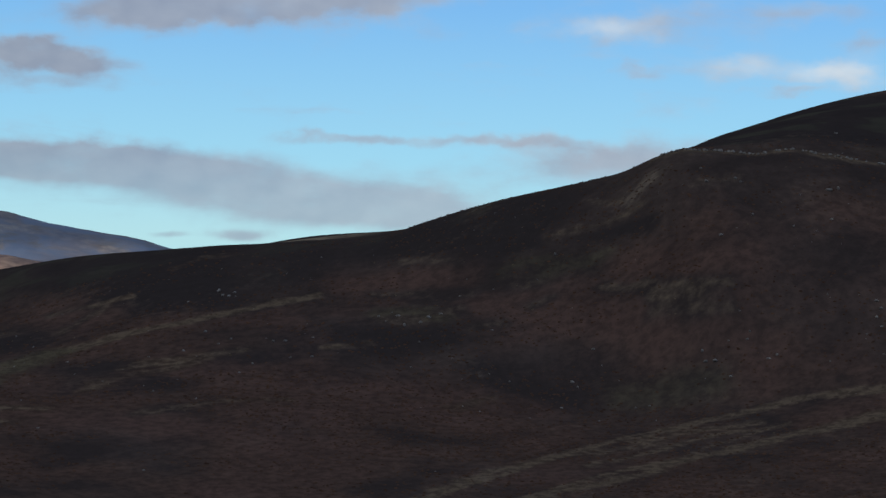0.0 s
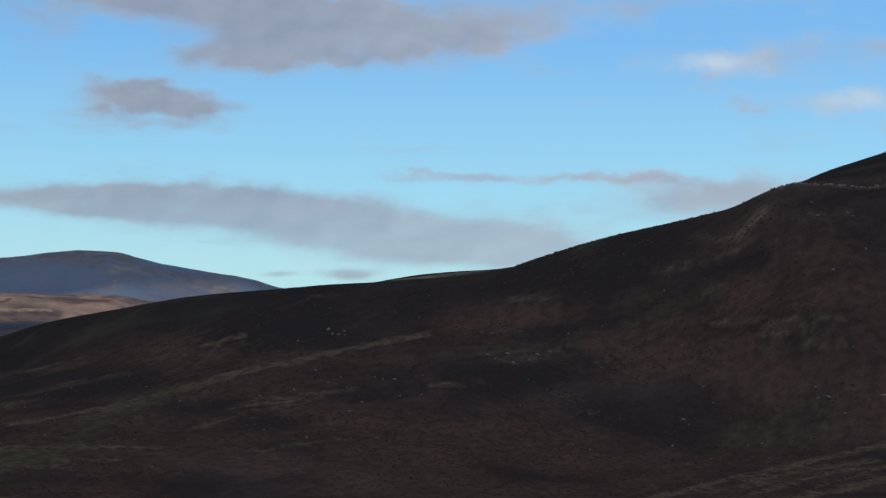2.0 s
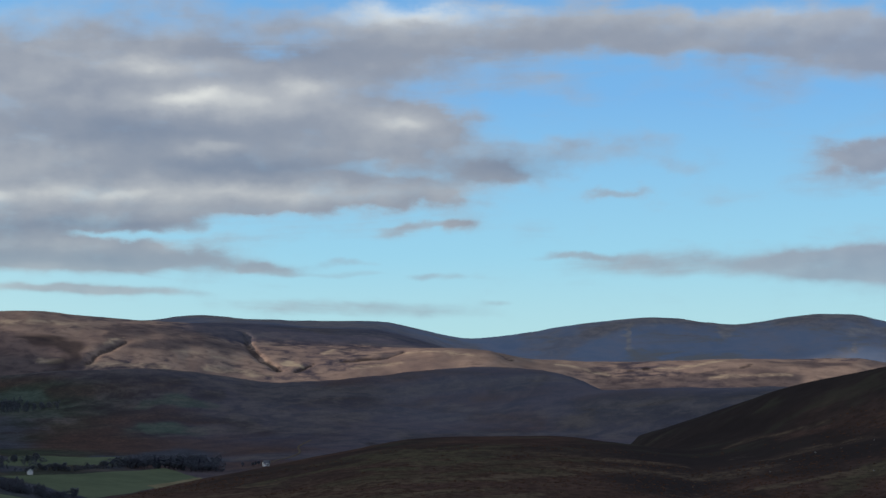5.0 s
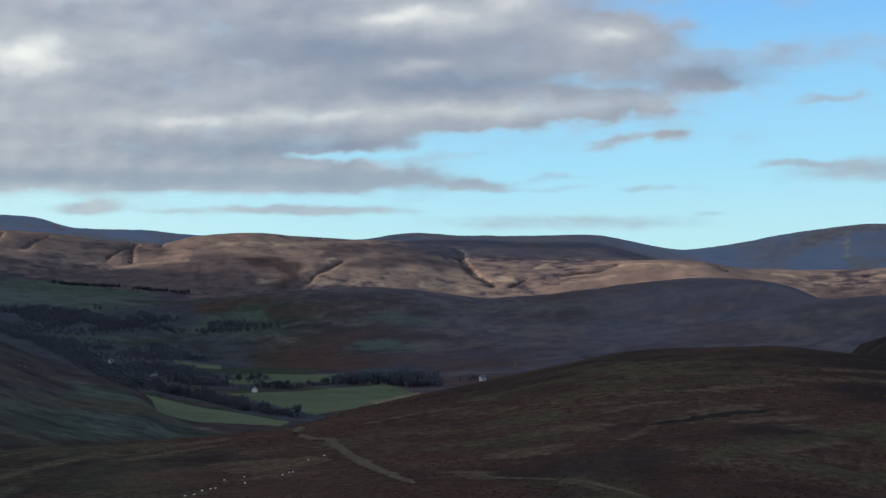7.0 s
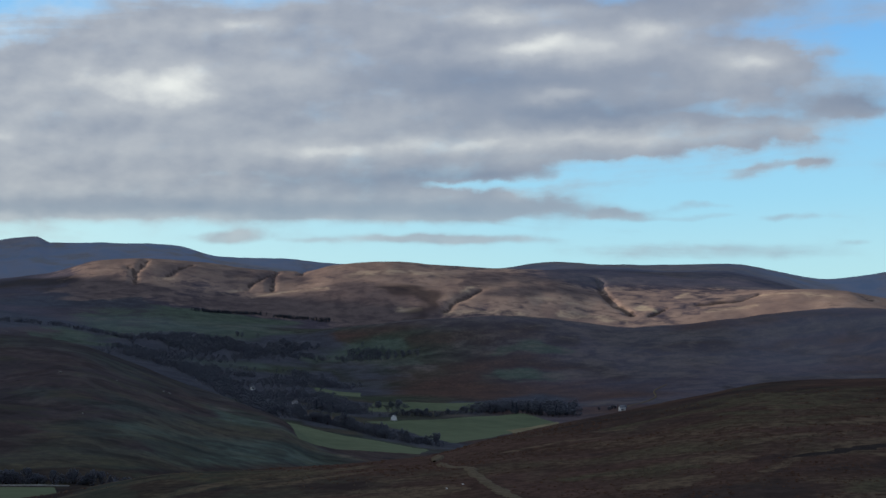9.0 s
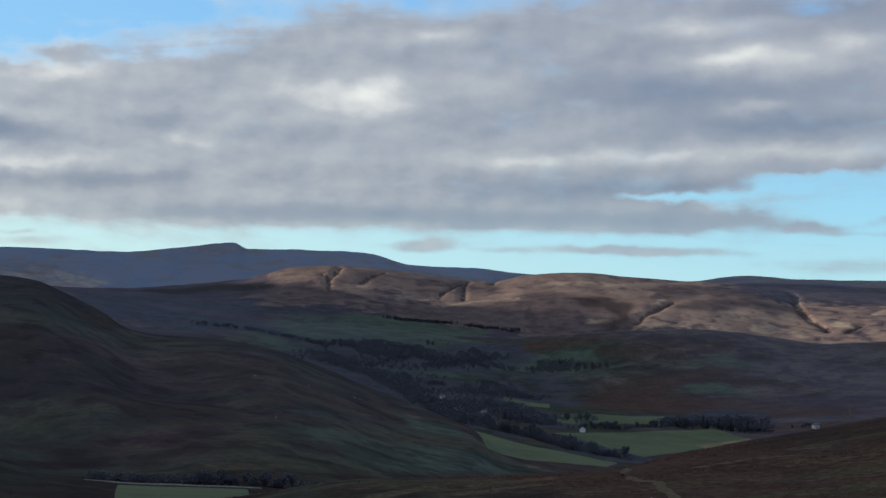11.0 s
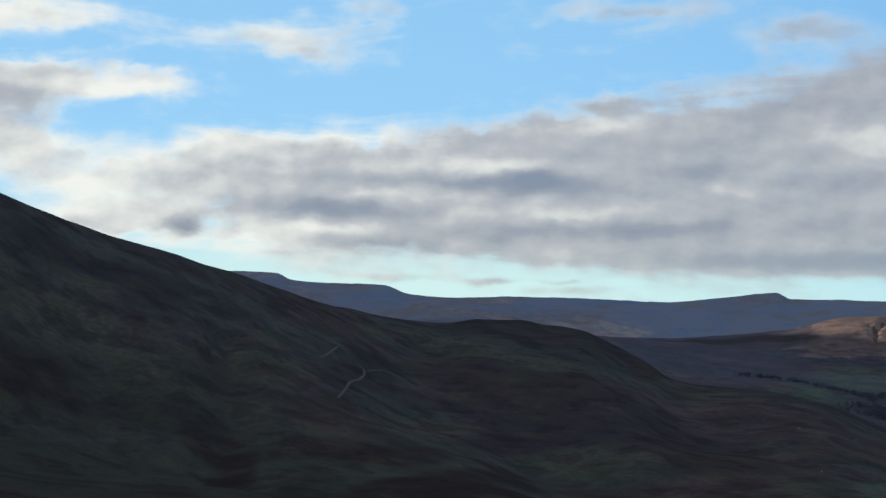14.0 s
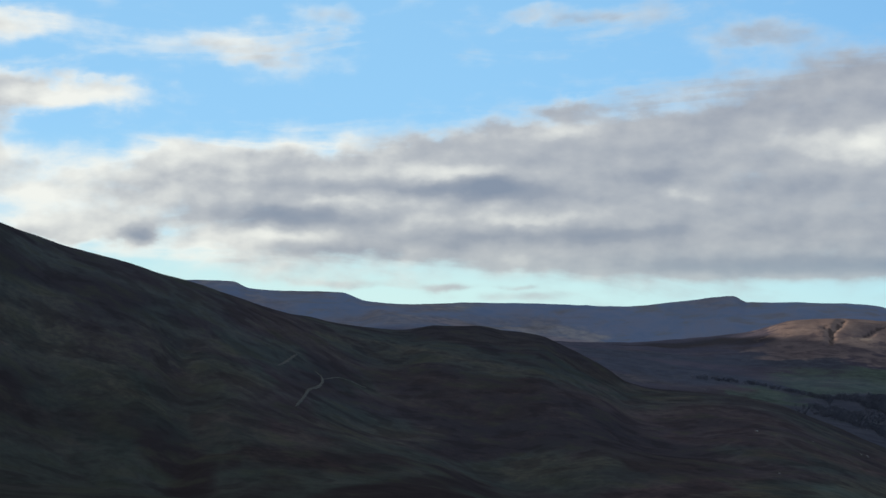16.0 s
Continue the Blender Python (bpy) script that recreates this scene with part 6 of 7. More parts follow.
# ---------------------------------------------------------------- boulders


def boulder_mesh(seed):
    """A weathered block with flattened faces, about a metre across."""
    rng = random.Random(seed)
    bm = bmesh.new()
    bmesh.ops.create_icosphere(bm, subdivisions=2, radius=0.5)
    cuts = [(Vector((rng.uniform(-1, 1), rng.uniform(-1, 1), rng.uniform(-0.6, 1))).normalized(), rng.uniform(0.26, 0.42)) for _ in range(7)]
    stretch = Vector((rng.uniform(0.9, 1.4), rng.uniform(0.7, 1.0), rng.uniform(0.55, 0.85)))
    for v in bm.verts:
        for normal, d in cuts:
            over = v.co.dot(normal) - d
            if over > 0:
                v.co -= normal * over
        v.co += noise.noise_vector(v.co * 4 + Vector((seed, 0, 0))) * 0.035
        v.co = Vector(a * b for a, b in zip(v.co, stretch))
    mesh = bpy.data.meshes.new("boulder")
    bm.to_mesh(mesh)
    bm.free()
    mesh.materials.append(GRANITE)
    return mesh


BOULDERS = [boulder_mesh(i) for i in range(7)]
PALE_STONE = BOULDERS[3].copy()
PALE_STONE.materials[0] = WHITE_STONE
boulder_count = 0


def boulder(x, y, size, label, group, mesh=None):
    global boulder_count
    k = boulder_count = boulder_count + 1
    ob = new("boulder", mesh or BOULDERS[k * 5 % 7])
    ob.matrix_world = at(x, y, k * 77 % 360, size, -0.12 * size)
    return tagged(ob, label, "boulder", group)


SLOPE_ROCKS = [(31, 472, 1.1), (36, 401, 0.9), (30, 383, 1.3), (31, 380, 0.7), (-30, 404, 0.8), (-41, 421, 1.1), (-38, 421, 0.9), (-64, 492, 1.5), (-62, 486, 1), (-59, 488, 1.1), (-62, 414, 1), (71, 438, 1.2),
               (81, 449, 1.3), (125, 550, 1), (59, 384, 1), (59, 379, 1), (61, 378, 1.4), (65, 385, 0.7), (69, 384, 0.8), (70, 387, 0.9), (72, 374, 0.9), (74, 375, 0.8), (63, 369, 0.7), (45, 363, 0.6),
               (42, 363, 0.5), (90, 399, 0.5), (90, 440, 0.9)]
SCREE_ROCKS = [(105, 468, 1.6), (108, 470, 1.4), (73, 490, 0.9), (73, 478, 1.4), (81, 478, 1.4), (82, 475, 1), (96, 463, 0.8), (101, 446, 0.8), (16, 385, 0.6), (100, 393, 1), (100, 389, 1.2), (98, 385, 1),
               (98, 380, 0.8), (94, 377, 0.8), (-11, 443, 1), (-9, 433, 1.3), (-5, 435, 1), (-3, 439, 1.4), (-5, 417, 0.8), (-16, 444, 0.9), (-14, 438, 0.7), (0, 441, 0.9), (-71, 480, 0.9), (-60, 484, 1),
               (-60, 437, 1.2), (-52, 426, 0.8), (-45, 264, 0.5), (0, 270, 0.4), (-72, 309, 0.5), (-43, 395, 0.7), (-35, 403, 0.6)]
TRACK_STONES = [(-177, 184), (-177, 186), (-181, 192), (-182, 195), (-182, 196), (-192, 209), (-193, 215), (-183, 204), (-188, 219), (-190, 223), (-190, 224), (-204, 245), (-205, 251)]
for x, y, size in SLOPE_ROCKS:
    boulder(x, y, size, "pale lichened granite boulder in dark heather", "boulders on the hillside")
for x, y, size in SCREE_ROCKS:
    boulder(x, y, size, "grey granite boulder among loose stones on the slope", "boulders on the hillside")
for x, y in TRACK_STONES:
    boulder(x, y, 0.42, "small whitish stone beside the moorland track", "stones by the track", PALE_STONE)
spread = random.Random(11)
for _ in range(110):
    b, r = radians(spread.uniform(-16, 18)), spread.uniform(350, 540)
    x, y = -r * math.sin(b), r * math.cos(b)
    boulder(x, y, spread.choice((0.3, 0.35, 0.45, 0.6)), "small grey stone showing through the heather", "boulders on the hillside")
for b, r, size in ((52.4, 1060, 2.2), (48.9, 1120, 2.4), (49.1, 1118, 1.6), (50.6, 1080, 1.4), (51.7, 900, 1.3), (46.9, 1050, 1.4)):
    boulder(-r * math.sin(radians(b)), r * math.cos(radians(b)), size, "pale boulder low on the bracken flank", "boulders on the flank")


def stone_bank():
    """A tumbled stone edge along the terrace of the hill."""
    rng = random.Random(5)
    line = curve_through([(66, 526), (76, 515), (86, 512), (92, 508), (103, 513), (110, 506), (118, 506), (129, 503), (146, 498)], 0.9)
    bm = bmesh.new()
    for x, y in line:
        for _ in range(rng.choice((0, 1, 1, 2))):
            s = rng.uniform(0.35, 0.9)
            qx, qy = x + rng.uniform(-0.7, 0.7), y + rng.uniform(-0.9, 0.9)
            m = pose(qx, qy, height_at(qx, qy) + s * 0.25, rng.uniform(-25, 25), rng.uniform(-25, 25), rng.uniform(0, 360)) @ Matrix.Diagonal((s * 1.3, s, s * 0.8, 1))
            v = [bm.verts.new(m @ Vector(c)) for c in ((-0.5, -0.4, -0.5), (0.5, -0.5, -0.5), (0.4, 0.5, -0.5), (-0.5, 0.4, -0.5), (-0.3, -0.3, 0.5), (0.35, -0.25, 0.45), (0.3, 0.3, 0.5), (-0.3, 0.35, 0.4))]
            for f in ((3, 2, 1, 0), (4, 5, 6, 7), (0, 1, 5, 4), (1, 2, 6, 5), (2, 3, 7, 6), (3, 0, 4, 7)):
                bm.faces.new([v[i] for i in f])
    mesh = bpy.data.meshes.new("stone_bank")
    bm.to_mesh(mesh)
    bm.free()
    mesh.materials.append(GRANITE)
    tagged(new("stone_bank", mesh), "tumbled grey stone edge along the hill terrace", "stone bank", kind="stuff")


stone_bank()


# ---------------------------------------------------------------- fields of the valley


def field(label, mat, a, b, c, d, lift=0.5, n=26):
    """A pasture between four corners of the plan, laid on the land, with slightly bowed edges."""
    a, b, c, d = (np.array(p, float) for p in (a, b, c, d))
    rng = np.random.RandomState(int(abs(a[0])))
    bow = rng.uniform(-0.04, 0.04, 4)
    verts, faces = [], []
    for i in range(n + 1):
        for j in range(n + 1):
            u, v = i / n, j / n
            p = (a * (1 - u) + b * u) * (1 - v) + (d * (1 - u) + c * u) * v
            p = p + (d - a) * (bow[0] * math.sin(math.pi * u) * (1 - v) + bow[1] * math.sin(math.pi * u) * v) + (b - a) * (bow[2] * math.sin(math.pi * v) * (1 - u) + bow[3] * math.sin(math.pi * v) * u)
            edge = i in (0, n) or j in (0, n)
            verts.append((p[0], p[1], height_at(*p) + (-0.4 if edge else lift)))
    for i in range(n):
        for j in range(n):
            k = i * (n + 1) + j
            faces.append((k, k + n + 1, k + n + 2, k + 1))
    ob = new("pasture", raw_mesh("pasture", verts, faces, mat, True))
    return tagged(ob, label, kind="structure")


GREEN = "green grazed pasture on the valley floor"
field(GREEN, PASTURE, (-1187, 1179), (-983, 1162), (-730, 800), (-711, 718))
field("rough green field below the shelter belt", PASTURE, (-436, 283), (-534, 347), (-508, 389), (-413, 316), 0.3)
field(GREEN, PASTURE, (-1217, 1325), (-1199, 1585), (-1085, 1498), (-1011, 1223))
field("pale stubble corner of the valley field", STUBBLE, (-1071, 1379), (-1093, 1506), (-1062, 1459), (-1045, 1362), 0.9)
field(GREEN, PASTURE, (-1426, 1573), (-1305, 1669), (-1246, 1560), (-1323, 1440))
field(GREEN, PASTURE, (-1520, 1444), (-1385, 1376), (-1313, 1309), (-1477, 1411))
field(GREEN, PASTURE, (-1627, 1665), (-1552, 1692), (-1493, 1627), (-1527, 1578))


# ---------------------------------------------------------------- trees and woods


def clumps(rng, centres, sizes):
    """Many small leafy clumps, each a ragged eight-sided lump."""
    base = np.array([(1, 0, 0), (-1, 0, 0), (0, 1, 0), (0, -1, 0), (0, 0, 1), (0, 0, -1)], float)
    tris = np.array([(0, 2, 4), (2, 1, 4), (1, 3, 4), (3, 0, 4), (2, 0, 5), (1, 2, 5), (3, 1, 5), (0, 3, 5)])
    verts = np.concatenate([c + base * (0.8, 0.8, 1.4) * s * rng.uniform(0.6, 1.3, (6, 3)) + rng.uniform(-0.2, 0.2, (6, 3)) * s for c, s in zip(centres, sizes)])
    faces = (tris[None] + 6 * np.arange(len(centres))[:, None, None]).reshape(-1, 3)
    return verts, faces


def tree(kind, seed, x, y, tall, label):
    """A tree with a tapered trunk, limbs and an uneven crown of clumps."""
    rng = np.random.RandomState(seed)
    root = new(kind)
    bm = bmesh.new()

    def limb(p, q, r0, r1, sides=6):
        p, q = Vector(p), Vector(q)
        m = Matrix.Translation((p + q) / 2) @ (q - p).to_track_quat("Z", "Y").to_matrix().to_4x4()
        bmesh.ops.create_cone(bm, cap_ends=True, segments=sides, radius1=r0, radius2=r1, depth=(q - p).length, matrix=m)

    if kind == "conifer_tree":
        limb((0, 0, -0.4), (0, 0, 0.95), 0.022, 0.004)
        h = rng.uniform(0.12, 1, 110)
        a = rng.uniform(0, 6.28, 110)
        out = (1.03 - h) * 0.24 * rng.uniform(0.3, 1.1, 110)
        centres = np.stack([out * np.cos(a), out * np.sin(a), h], -1)
        sizes = 0.03 + 0.03 * (1 - h)
        mat = NEEDLES
    else:
        limb((0, 0, -0.4), (0.01, 0, 0.35), 0.035, 0.024)
        for k in range(5):
            t = k * 1.26 + rng.uniform(-0.3, 0.3)
            limb((0.01, 0, 0.28 + 0.02 * k), (0.24 * math.cos(t), 0.24 * math.sin(t), 0.62 + 0.05 * k), 0.016, 0.005, 5)
        d = rng.normal(size=(120, 3))
        d /= np.linalg.norm(d, axis=1)[:, None]
        lobes = rng.uniform(-0.16, 0.16, (6, 3))
        centres = d * rng.uniform(0.12, 0.30, (120, 1)) * (1, 1, 0.95) + lobes[rng.randint(0, 6, 120)] + (0, 0, 0.64)
        sizes = rng.uniform(0.03, 0.075, 120)
        mat = TWIGS
    part("trunk", bm, BARK, root)
    crown = new("crown", raw_mesh("crown", *clumps(rng, centres, sizes), mat))
    crown.parent = root
    root.matrix_world = at(x, y, 0, tall)
    return tagged(root, label, "tree", "trees of the valley")


OAK = tree("broadleaf_tree", 3, -1125, 1628, 5.5, "dark late-autumn broadleaf tree beside the farm")
ALDER = tree("broadleaf_tree", 8, -1117, 1636, 5, "dark late-autumn broadleaf tree beside the farm")
PINE = tree("conifer_tree", 5, -1122, 1650, 6, "dark green conifer sheltering the farmhouse")
grow = random.Random(9)


def along(points, count, half, kinds, low, high, label):
    """Single trees strung along a hedge or a stream."""
    line = curve_through(points, 4.0)
    for _ in range(count):
        p = line[grow.randrange(len(line))]
        x, y = p[0] + grow.uniform(-half, half), p[1] + grow.uniform(-half, half)
        ob = copy_thing(grow.choice(kinds), pose(0, 0, 0))
        s = grow.uniform(low, high)
        ob.matrix_world = at(x, y, grow.uniform(0, 360), 1.0, 0.1) @ Matrix.Diagonal((s, s, s * grow.uniform(0.85, 1.1), 1))
        tagged(ob, label)


along([(-1130, 1608), (-1118, 1628), (-1100, 1650)], 5, 5, (OAK, ALDER), 3.5, 6, "dark late-autumn tree beside the farm")
along([(-1200, 1209), (-1132, 1228), (-1057, 1189), (-1010, 1198)], 40, 9, (OAK, ALDER), 8, 13, "dark leafless tree in the belt along the stream")
along([(-1245, 1410), (-1232, 1472), (-1241, 1565)], 26, 6, (OAK, ALDER), 5, 9, "dark tree in the hedge behind the pasture")
along([(-1230, 1552), (-1188, 1568), (-1126, 1566)], 36, 12, (OAK, ALDER, PINE), 9, 14, "dark tree at the edge of the valley wood")
along([(-1560, 1460), (-1504, 1429), (-1334, 1306), (-1216, 1207)], 30, 10, (OAK, ALDER), 7, 12, "dark leafless tree in the belt along the stream")
along([(-1309, 1364), (-1305, 1387)], 5, 10, (PINE, OAK), 8, 11, "tall dark tree standing over the valley fields")
along([(-1347, 1497), (-1328, 1510)], 6, 12, (PINE, OAK), 8, 11, "tall dark tree standing over the valley fields")


def wood(label, spots, low, high, conifer, seed):
    """A far wood, of many trees that nobody could count."""
    rng = np.random.RandomState(seed)
    verts, faces, start = [], [], 0
    for c in filter(open_to_view, spots(rng)):
        tall, z = 0.7 * rng.uniform(low, high), height_at(*c)
        k = 28
        h = rng.uniform(0.03, 1, k)
        a = rng.uniform(0, 6.28, k)
        if conifer:
            out, size = (1.05 - h) * 0.24 * tall, (0.07 + 0.07 * (1 - h)) * tall
        else:
            out, size = 0.48 * np.sqrt(np.clip(h * (1.2 - h) * 3, 0, 1)) * tall * rng.uniform(0.3, 1, k), rng.uniform(0.06, 0.12, k) * tall
        v, f = clumps(rng, np.stack([c[0] + out * np.cos(a), c[1] + out * np.sin(a), z + h * tall], -1), size)
        verts.append(v)
        faces.append(f + start)
        start += len(v)
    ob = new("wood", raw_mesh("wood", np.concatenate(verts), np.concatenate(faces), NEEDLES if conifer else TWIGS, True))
    tagged(ob, label, "wood", kind="stuff")


def belt(points, count, half):
    """Places along a line of the plan."""
    line = curve_through(points, 5.0)
    return lambda rng: [line[rng.randint(len(line))] + rng.uniform(-half, half, 2) for _ in range(count)]


def copse(a, b, c, d, count):
    """Places in a patch between four corners of the plan, with a ragged edge and clearings."""
    a, b, c, d = (np.array(p, float) for p in (a, b, c, d))

    def spots(rng):
        out = []
        while len(out) < count:
            u, v = rng.uniform(0, 1, 2)
            p = (a * (1 - u) + b * u) * (1 - v) + (d * (1 - u) + c * u) * v + rng.normal(0, 8, 2)
            if rough(p[:1], p[1:], 70, 77, 3)[0] > -0.25:
                out.append(p)
        return out
    return spots


HOUSES = [(-1219, 1378), (-1346, 1357), (-1561, 1499), (-1094, 1630)]


def open_to_view(p):
    """No tree on or just below a house."""
    return all(not (-14 < (p[0] - x) * 0.7 - (p[1] - y) * 0.71 < 70 and abs((p[0] - x) * 0.71 + (p[1] - y) * 0.7) < 14) for x, y in HOUSES)


DARK_WOODS = "dark leafless woodland filling the valley"
wood("dark conifer plantation strip on the far pasture", belt([(-2401, 2171), (-2368, 2218), (-2335, 2265)], 170, 10), 6, 9, True, 1)
wood("dark conifer plantation strip on the far pasture", belt([(-2306, 2279), (-2272, 2315), (-2236, 2348)], 140, 9), 6, 8, True, 2)
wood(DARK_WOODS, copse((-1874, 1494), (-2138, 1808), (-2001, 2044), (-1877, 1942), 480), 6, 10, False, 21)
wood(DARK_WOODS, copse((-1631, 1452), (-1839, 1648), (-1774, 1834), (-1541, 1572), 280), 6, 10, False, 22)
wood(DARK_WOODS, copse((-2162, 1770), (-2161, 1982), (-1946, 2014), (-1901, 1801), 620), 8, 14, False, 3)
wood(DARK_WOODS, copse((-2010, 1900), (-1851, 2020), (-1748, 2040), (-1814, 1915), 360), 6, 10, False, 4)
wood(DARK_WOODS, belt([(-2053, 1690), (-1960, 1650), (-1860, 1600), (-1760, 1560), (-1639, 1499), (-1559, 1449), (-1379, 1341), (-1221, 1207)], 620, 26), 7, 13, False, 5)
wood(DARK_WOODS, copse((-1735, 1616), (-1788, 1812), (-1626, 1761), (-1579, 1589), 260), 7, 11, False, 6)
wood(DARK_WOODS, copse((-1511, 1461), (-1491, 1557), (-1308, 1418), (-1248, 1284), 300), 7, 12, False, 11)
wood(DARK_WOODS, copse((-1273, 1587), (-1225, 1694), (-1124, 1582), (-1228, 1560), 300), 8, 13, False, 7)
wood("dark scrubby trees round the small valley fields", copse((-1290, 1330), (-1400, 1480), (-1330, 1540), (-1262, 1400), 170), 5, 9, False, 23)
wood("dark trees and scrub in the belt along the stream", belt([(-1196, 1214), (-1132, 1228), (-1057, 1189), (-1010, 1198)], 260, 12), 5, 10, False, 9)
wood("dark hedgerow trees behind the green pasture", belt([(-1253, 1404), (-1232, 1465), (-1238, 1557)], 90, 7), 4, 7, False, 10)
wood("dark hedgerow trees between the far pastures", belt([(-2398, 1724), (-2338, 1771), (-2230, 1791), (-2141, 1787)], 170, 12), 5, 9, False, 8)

wood("low dark scrub along the lane at the moor edge", belt([(-550, 350), (-540, 364), (-527, 383), (-514, 401), (-502, 421)], 170, 4), 2.6, 4.8, False, 14)
along([(-527, 380), (-519, 391), (-509, 406)], 14, 3, (OAK, ALDER), 4, 6.5, "dark bare tree in the shelter belt beside the lane")


# ---------------------------------------------------------------- houses of the valley


def cottage(x, y, turn_to, length, depth, eaves, label, wall_mat=HARLING, chimneys=True):
    """A harled cottage with gables, slate roof, chimneys, a door and windows."""
    house = new("cottage")
    hl, hd, ridge = length / 2, depth / 2, eaves + depth * 0.42
    bm = bmesh.new()
    ring = [(-hd, -1.5), (hd, -1.5), (hd, eaves), (0, ridge), (-hd, eaves)]
    ends = [[bm.verts.new((sx * hl, yy, zz)) for yy, zz in ring] for sx in (-1, 1)]
    bm.faces.new(ends[0])
    bm.faces.new(ends[1][::-1])
    for k in range(5):
        bm.faces.new((ends[0][k], ends[1][k], ends[1][(k + 1) % 5], ends[0][(k + 1) % 5]))
    bmesh.ops.recalc_face_normals(bm, faces=bm.faces[:])
    part("wall", bm, wall_mat, house)
    for s in (-1, 1):
        slope = math.atan2(ridge - eaves, hd)
        bm = block(-hl - 0.3, hl + 0.3, -0.15, math.hypot(hd, ridge - eaves) + 0.35, 0.03, 0.2)
        bmesh.ops.transform(bm, verts=bm.verts[:], matrix=Matrix.Translation((0, 0, ridge)) @ Matrix.Rotation(math.pi if s < 0 else 0, 4, "Z") @ Matrix.Rotation(-slope, 4, "X"))
        part("roof", bm, SLATE_ROOF, house)
    for sx in (-1, 1) if chimneys else ():
        chimney = part("chimney", block(sx * (hl - 0.5) - 0.35, sx * (hl - 0.5) + 0.35, -0.45, 0.45, ridge - 0.5, ridge + 0.7, 0.04), SLATE_ROOF, house)
        part("chimney_pot", block(sx * (hl - 0.5) - 0.12, sx * (hl - 0.5) + 0.12, -0.12, 0.12, ridge + 0.703, ridge + 1.0, 0.03), SLATE_ROOF, chimney)
    for side in (-1, 1):
        for k in (-0.62, -0.28, 0.28, 0.62):
            cx = k * hl
            frame_ob = part("window", block(cx - 0.5, cx + 0.5, side * hd - 0.05, side * hd + 0.06, 0.9, 2.1), HARLING, house)
            part("pane", block(cx - 0.42, cx + 0.42, side * hd - 0.08, side * hd + 0.09, 0.98, 2.02), WINDOW_GLASS, frame_ob)
        part("door", block(-0.45, 0.45, side * hd - 0.05, side * hd + 0.07, 0.0, 2.0), DARK_WOOD, house)
    house.matrix_world = pose(x, y, height_at(x, y) + 0.2, 0, 0, turn_to)
    return tagged(house, label, "house", "houses of the valley")


cottage(-1219, 1378, 130, 8, 6, 3.2, "white harled cottage with a slate roof by the pasture")
cottage(-1346, 1357, 40, 6.5, 5, 2.9, "white cottage half hidden among valley trees")
cottage(-1561, 1499, 60, 5.5, 4.5, 2.6, "small white cottage at the edge of the woods")
cottage(-1096, 1632, 60, 6.5, 5, 3.0, "white farmhouse with a dark slate roof above the moor edge")
cottage(-1108, 1652, 60, 7, 4.5, 2.4, "dark stone barn beside the white farmhouse", SLATE_ROOF, False)


# ---------------------------------------------------------------- heather and bent grass on the near slopes


def tussocks(name, label, mat, count, seed, low, high, near, far, stretch, lean, first=-17, last=81, among=()):
    """Low uneven bushes rooted in the moor, thinning with distance."""
    rng = np.random.RandomState(seed)
    r = near * (far / near) ** rng.uniform(0, 1, count)
    b = np.radians(rng.uniform(first, last, count))
    x, y = -r * np.sin(b), r * np.cos(b)
    keep = rough(x, y, 25, seed + 5, 3) + rng.uniform(-0.5, 0.5, count) > 0.0
    for plant, sign in among:
        keep &= sign * (cover_at(plant, x, y) + rng.uniform(-0.3, 0.3, count) - 0.42) > 0
    x, y, r = x[keep], y[keep], r[keep]
    n = len(x)
    z = np.array([height_at(p, q) for p, q in zip(x, y)])
    s = rng.uniform(low, high, n) * np.clip(r / 400, 0.75, 1.1)
    turn_a = rng.uniform(0, 6.28, n)
    ring = np.stack([np.cos(turn_a[:, None] + np.arange(5) * 1.2566), np.sin(turn_a[:, None] + np.arange(5) * 1.2566)], -1) * s[:, None, None] * rng.uniform(0.6, 1.2, (n, 5, 1))
    foot = np.concatenate([ring + np.stack([x, y], -1)[:, None], np.repeat((z - 0.15)[:, None, None], 5, 1)], -1)
    mid = np.concatenate([ring * 0.75 + np.stack([x, y], -1)[:, None], (z[:, None] + s[:, None] * stretch * rng.uniform(0.4, 0.8, (n, 5)))[..., None]], -1)
    top = np.stack([x + lean * s * rng.uniform(-1, 1, n), y + lean * s * rng.uniform(-1, 1, n), z + s * stretch], -1)[:, None]
    verts = np.concatenate([foot, mid, top], 1).reshape(-1, 3)
    one = [(k, (k + 1) % 5, 5 + (k + 1) % 5, 5 + k) for k in range(5)]
    caps = [(5 + k, 5 + (k + 1) % 5, 10) for k in range(5)]
    mesh = bpy.data.meshes.new(name)
    q = (np.array(one)[None] + 11 * np.arange(n)[:, None, None]).reshape(-1, 4)
    c = (np.array(caps)[None] + 11 * np.arange(n)[:, None, None]).reshape(-1, 3)
    mesh.vertices.add(len(verts))
    mesh.vertices.foreach_set("co", verts.astype(np.float32).ravel())
    mesh.loops.add(q.size + c.size)
    mesh.loops.foreach_set("vertex_index", np.concatenate([q.ravel(), c.ravel()]).astype(np.int32))
    mesh.polygons.add(len(q) + len(c))
    mesh.polygons.foreach_set("loop_start", np.concatenate([np.arange(len(q)) * 4, q.size + 3 * np.arange(len(c))]).astype(np.int32))
    mesh.update()
    mesh.materials.append(mat)
    tagged(new(name, mesh), label, "heather", kind="stuff")


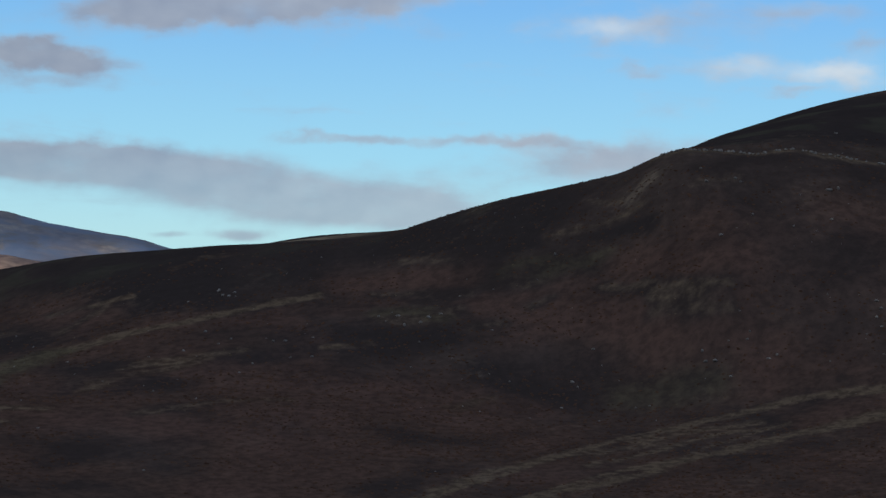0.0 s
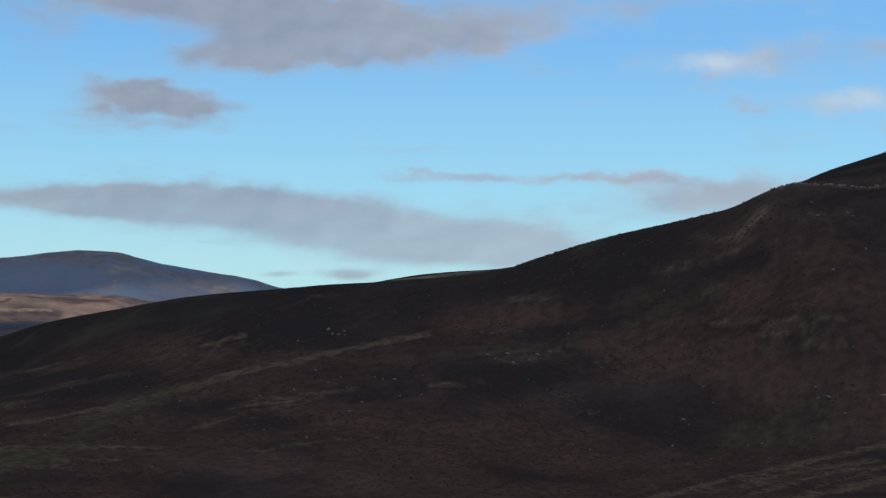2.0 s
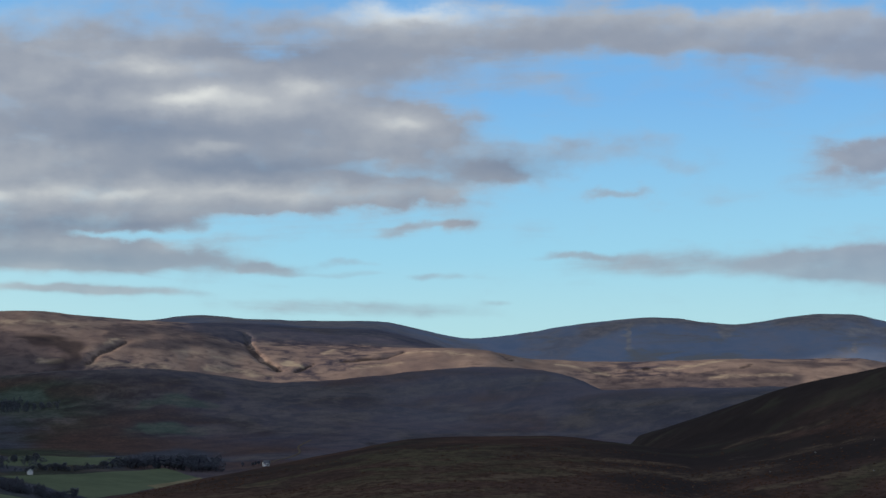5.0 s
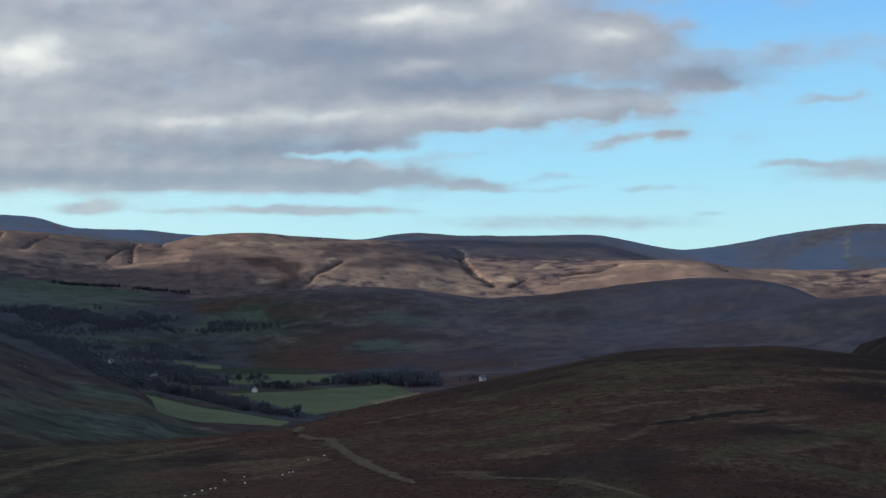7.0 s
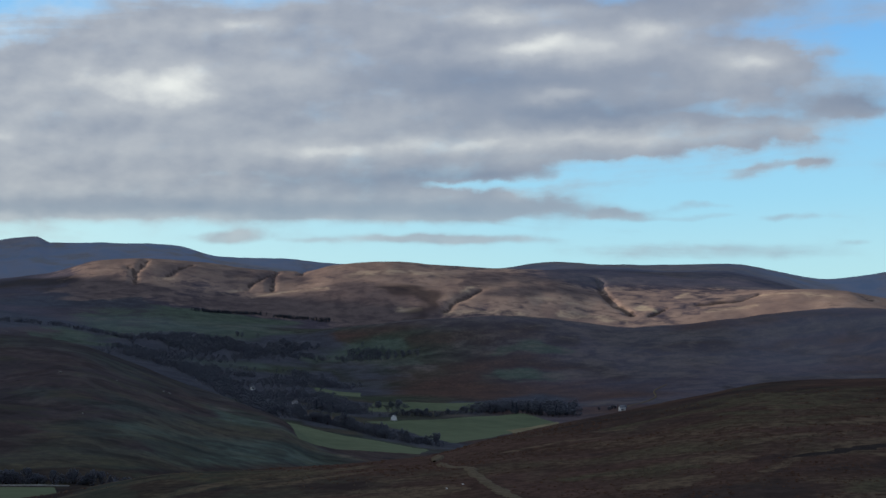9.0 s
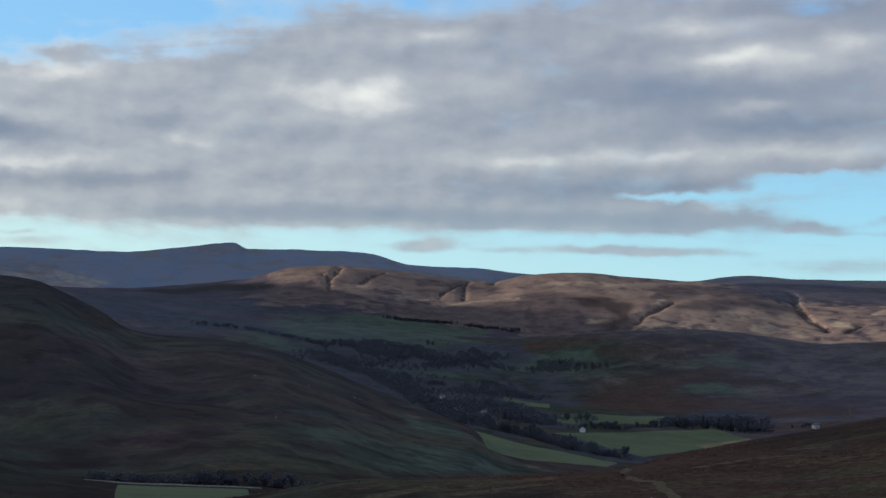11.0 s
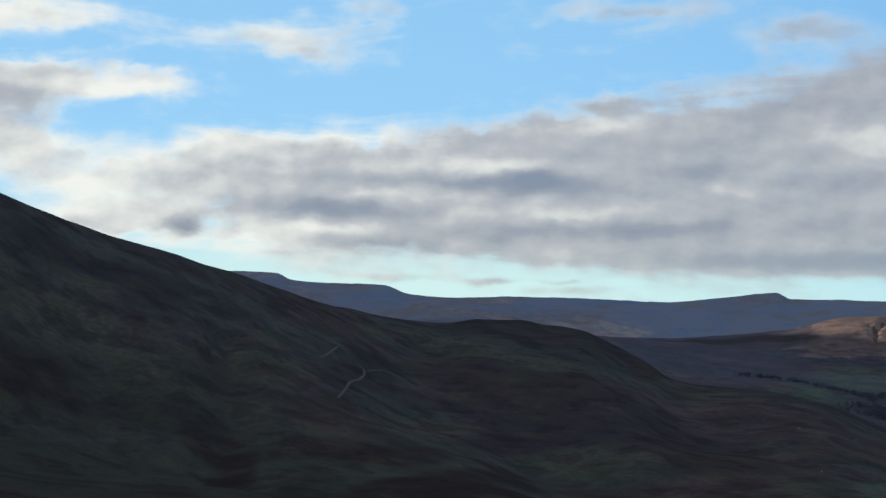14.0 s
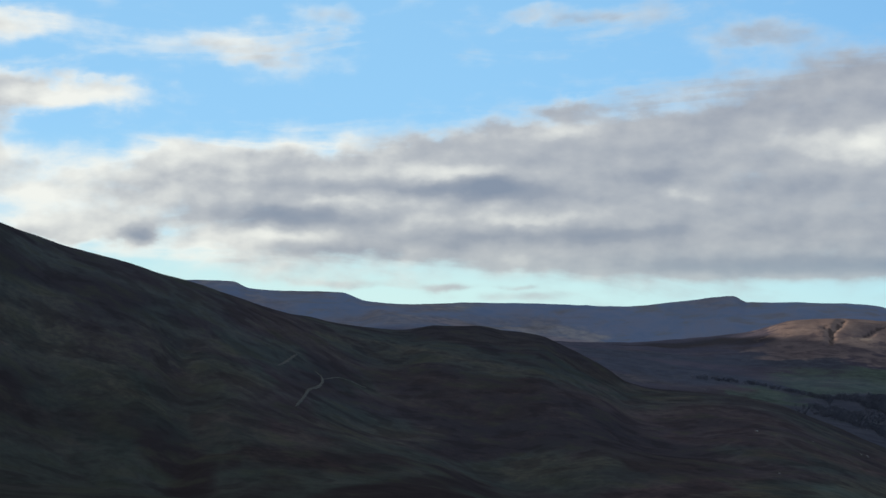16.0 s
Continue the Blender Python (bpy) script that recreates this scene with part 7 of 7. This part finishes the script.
tussocks("heather", "dark brown heather bushes on the near moor", HEATHER_SPRIG, 74000, 61, 0.20, 0.55, 175, 560, 0.42, 0.3, among=(("olive", -1), ("bent", -1), ("green", -1)))
tussocks("bent_grass", "pale tufts of bent grass among the heather", BENT_BLADE, 30000, 67, 0.12, 0.3, 175, 520, 0.9, 0.6, among=(("bent", 1),))
tussocks("moor_grass", "olive tufts of moor grass between the heather", MOOR_BLADE, 60000, 68, 0.12, 0.32, 175, 560, 0.5, 0.5, among=(("olive", 1),))


def sprigs(label, mat, count, seed, near, far):
    """Wiry heather bushes close by, each of many thin leaning sprigs."""
    rng = np.random.RandomState(seed)
    r, b = near * (far / near) ** rng.uniform(0, 1, count), rng.uniform(0, 2 * math.pi, count)
    x, y = -r * np.sin(b), r * np.cos(b)
    keep = rough(x, y, 3.0, seed, 3) + rng.uniform(-0.4, 0.4, count) > -0.25
    x, y = x[keep], y[keep]
    z = np.array([height_at(p, q) for p, q in zip(x, y)])
    n, k = len(x), 18
    size = rng.uniform(0.22, 0.5, (n, 1))
    a, lean = rng.uniform(0, 6.28, (n, k)), rng.uniform(0.05, 0.9, (n, k))
    foot = np.stack([x[:, None] + 0.3 * size * lean * np.cos(a), y[:, None] + 0.3 * size * lean * np.sin(a), np.repeat(z[:, None] - 0.05, k, 1)], -1)
    tip = np.stack([x[:, None] + size * lean * np.cos(a), y[:, None] + size * lean * np.sin(a), z[:, None] + size * rng.uniform(0.5, 1.0, (n, k)) * (1.1 - 0.6 * lean)], -1)
    turn_a = rng.uniform(0, 6.28, (n, k, 1)) + np.arange(3) * 2.094
    wide = (0.05 * size)[..., None] * rng.uniform(0.6, 1.4, (n, k, 1))
    ring = (0.55 * foot + 0.45 * tip)[:, :, None] + np.stack([wide * np.cos(turn_a), wide * np.sin(turn_a), 0 * turn_a], -1)
    verts = np.concatenate([foot[:, :, None], ring, tip[:, :, None]], 2).reshape(-1, 3)
    one = np.array([(0, 2, 1), (0, 3, 2), (0, 1, 3), (1, 2, 4), (2, 3, 4), (3, 1, 4)])
    tris = (one[None] + 5 * np.arange(n * k)[:, None, None]).reshape(-1, 3)
    mesh = bpy.data.meshes.new("heather")
    mesh.vertices.add(len(verts))
    mesh.vertices.foreach_set("co", verts.astype(np.float32).ravel())
    mesh.loops.add(tris.size)
    mesh.loops.foreach_set("vertex_index", tris.astype(np.int32).ravel())
    mesh.polygons.add(len(tris))
    mesh.polygons.foreach_set("loop_start", (np.arange(len(tris)) * 3).astype(np.int32))
    mesh.update()
    mesh.materials.append(mat)
    tagged(new("heather", mesh), label, "heather", kind="stuff")


tussocks("heather", "dark brown heather bushes on the slope below", HEATHER_SPRIG, 6000, 71, 0.25, 0.6, 40, 175, 0.6, 0.3, 0, 360)
sprigs("wiry brown heather round the viewpoint", HEATHER_SPRIG, 2400, 73, 0.7, 40)
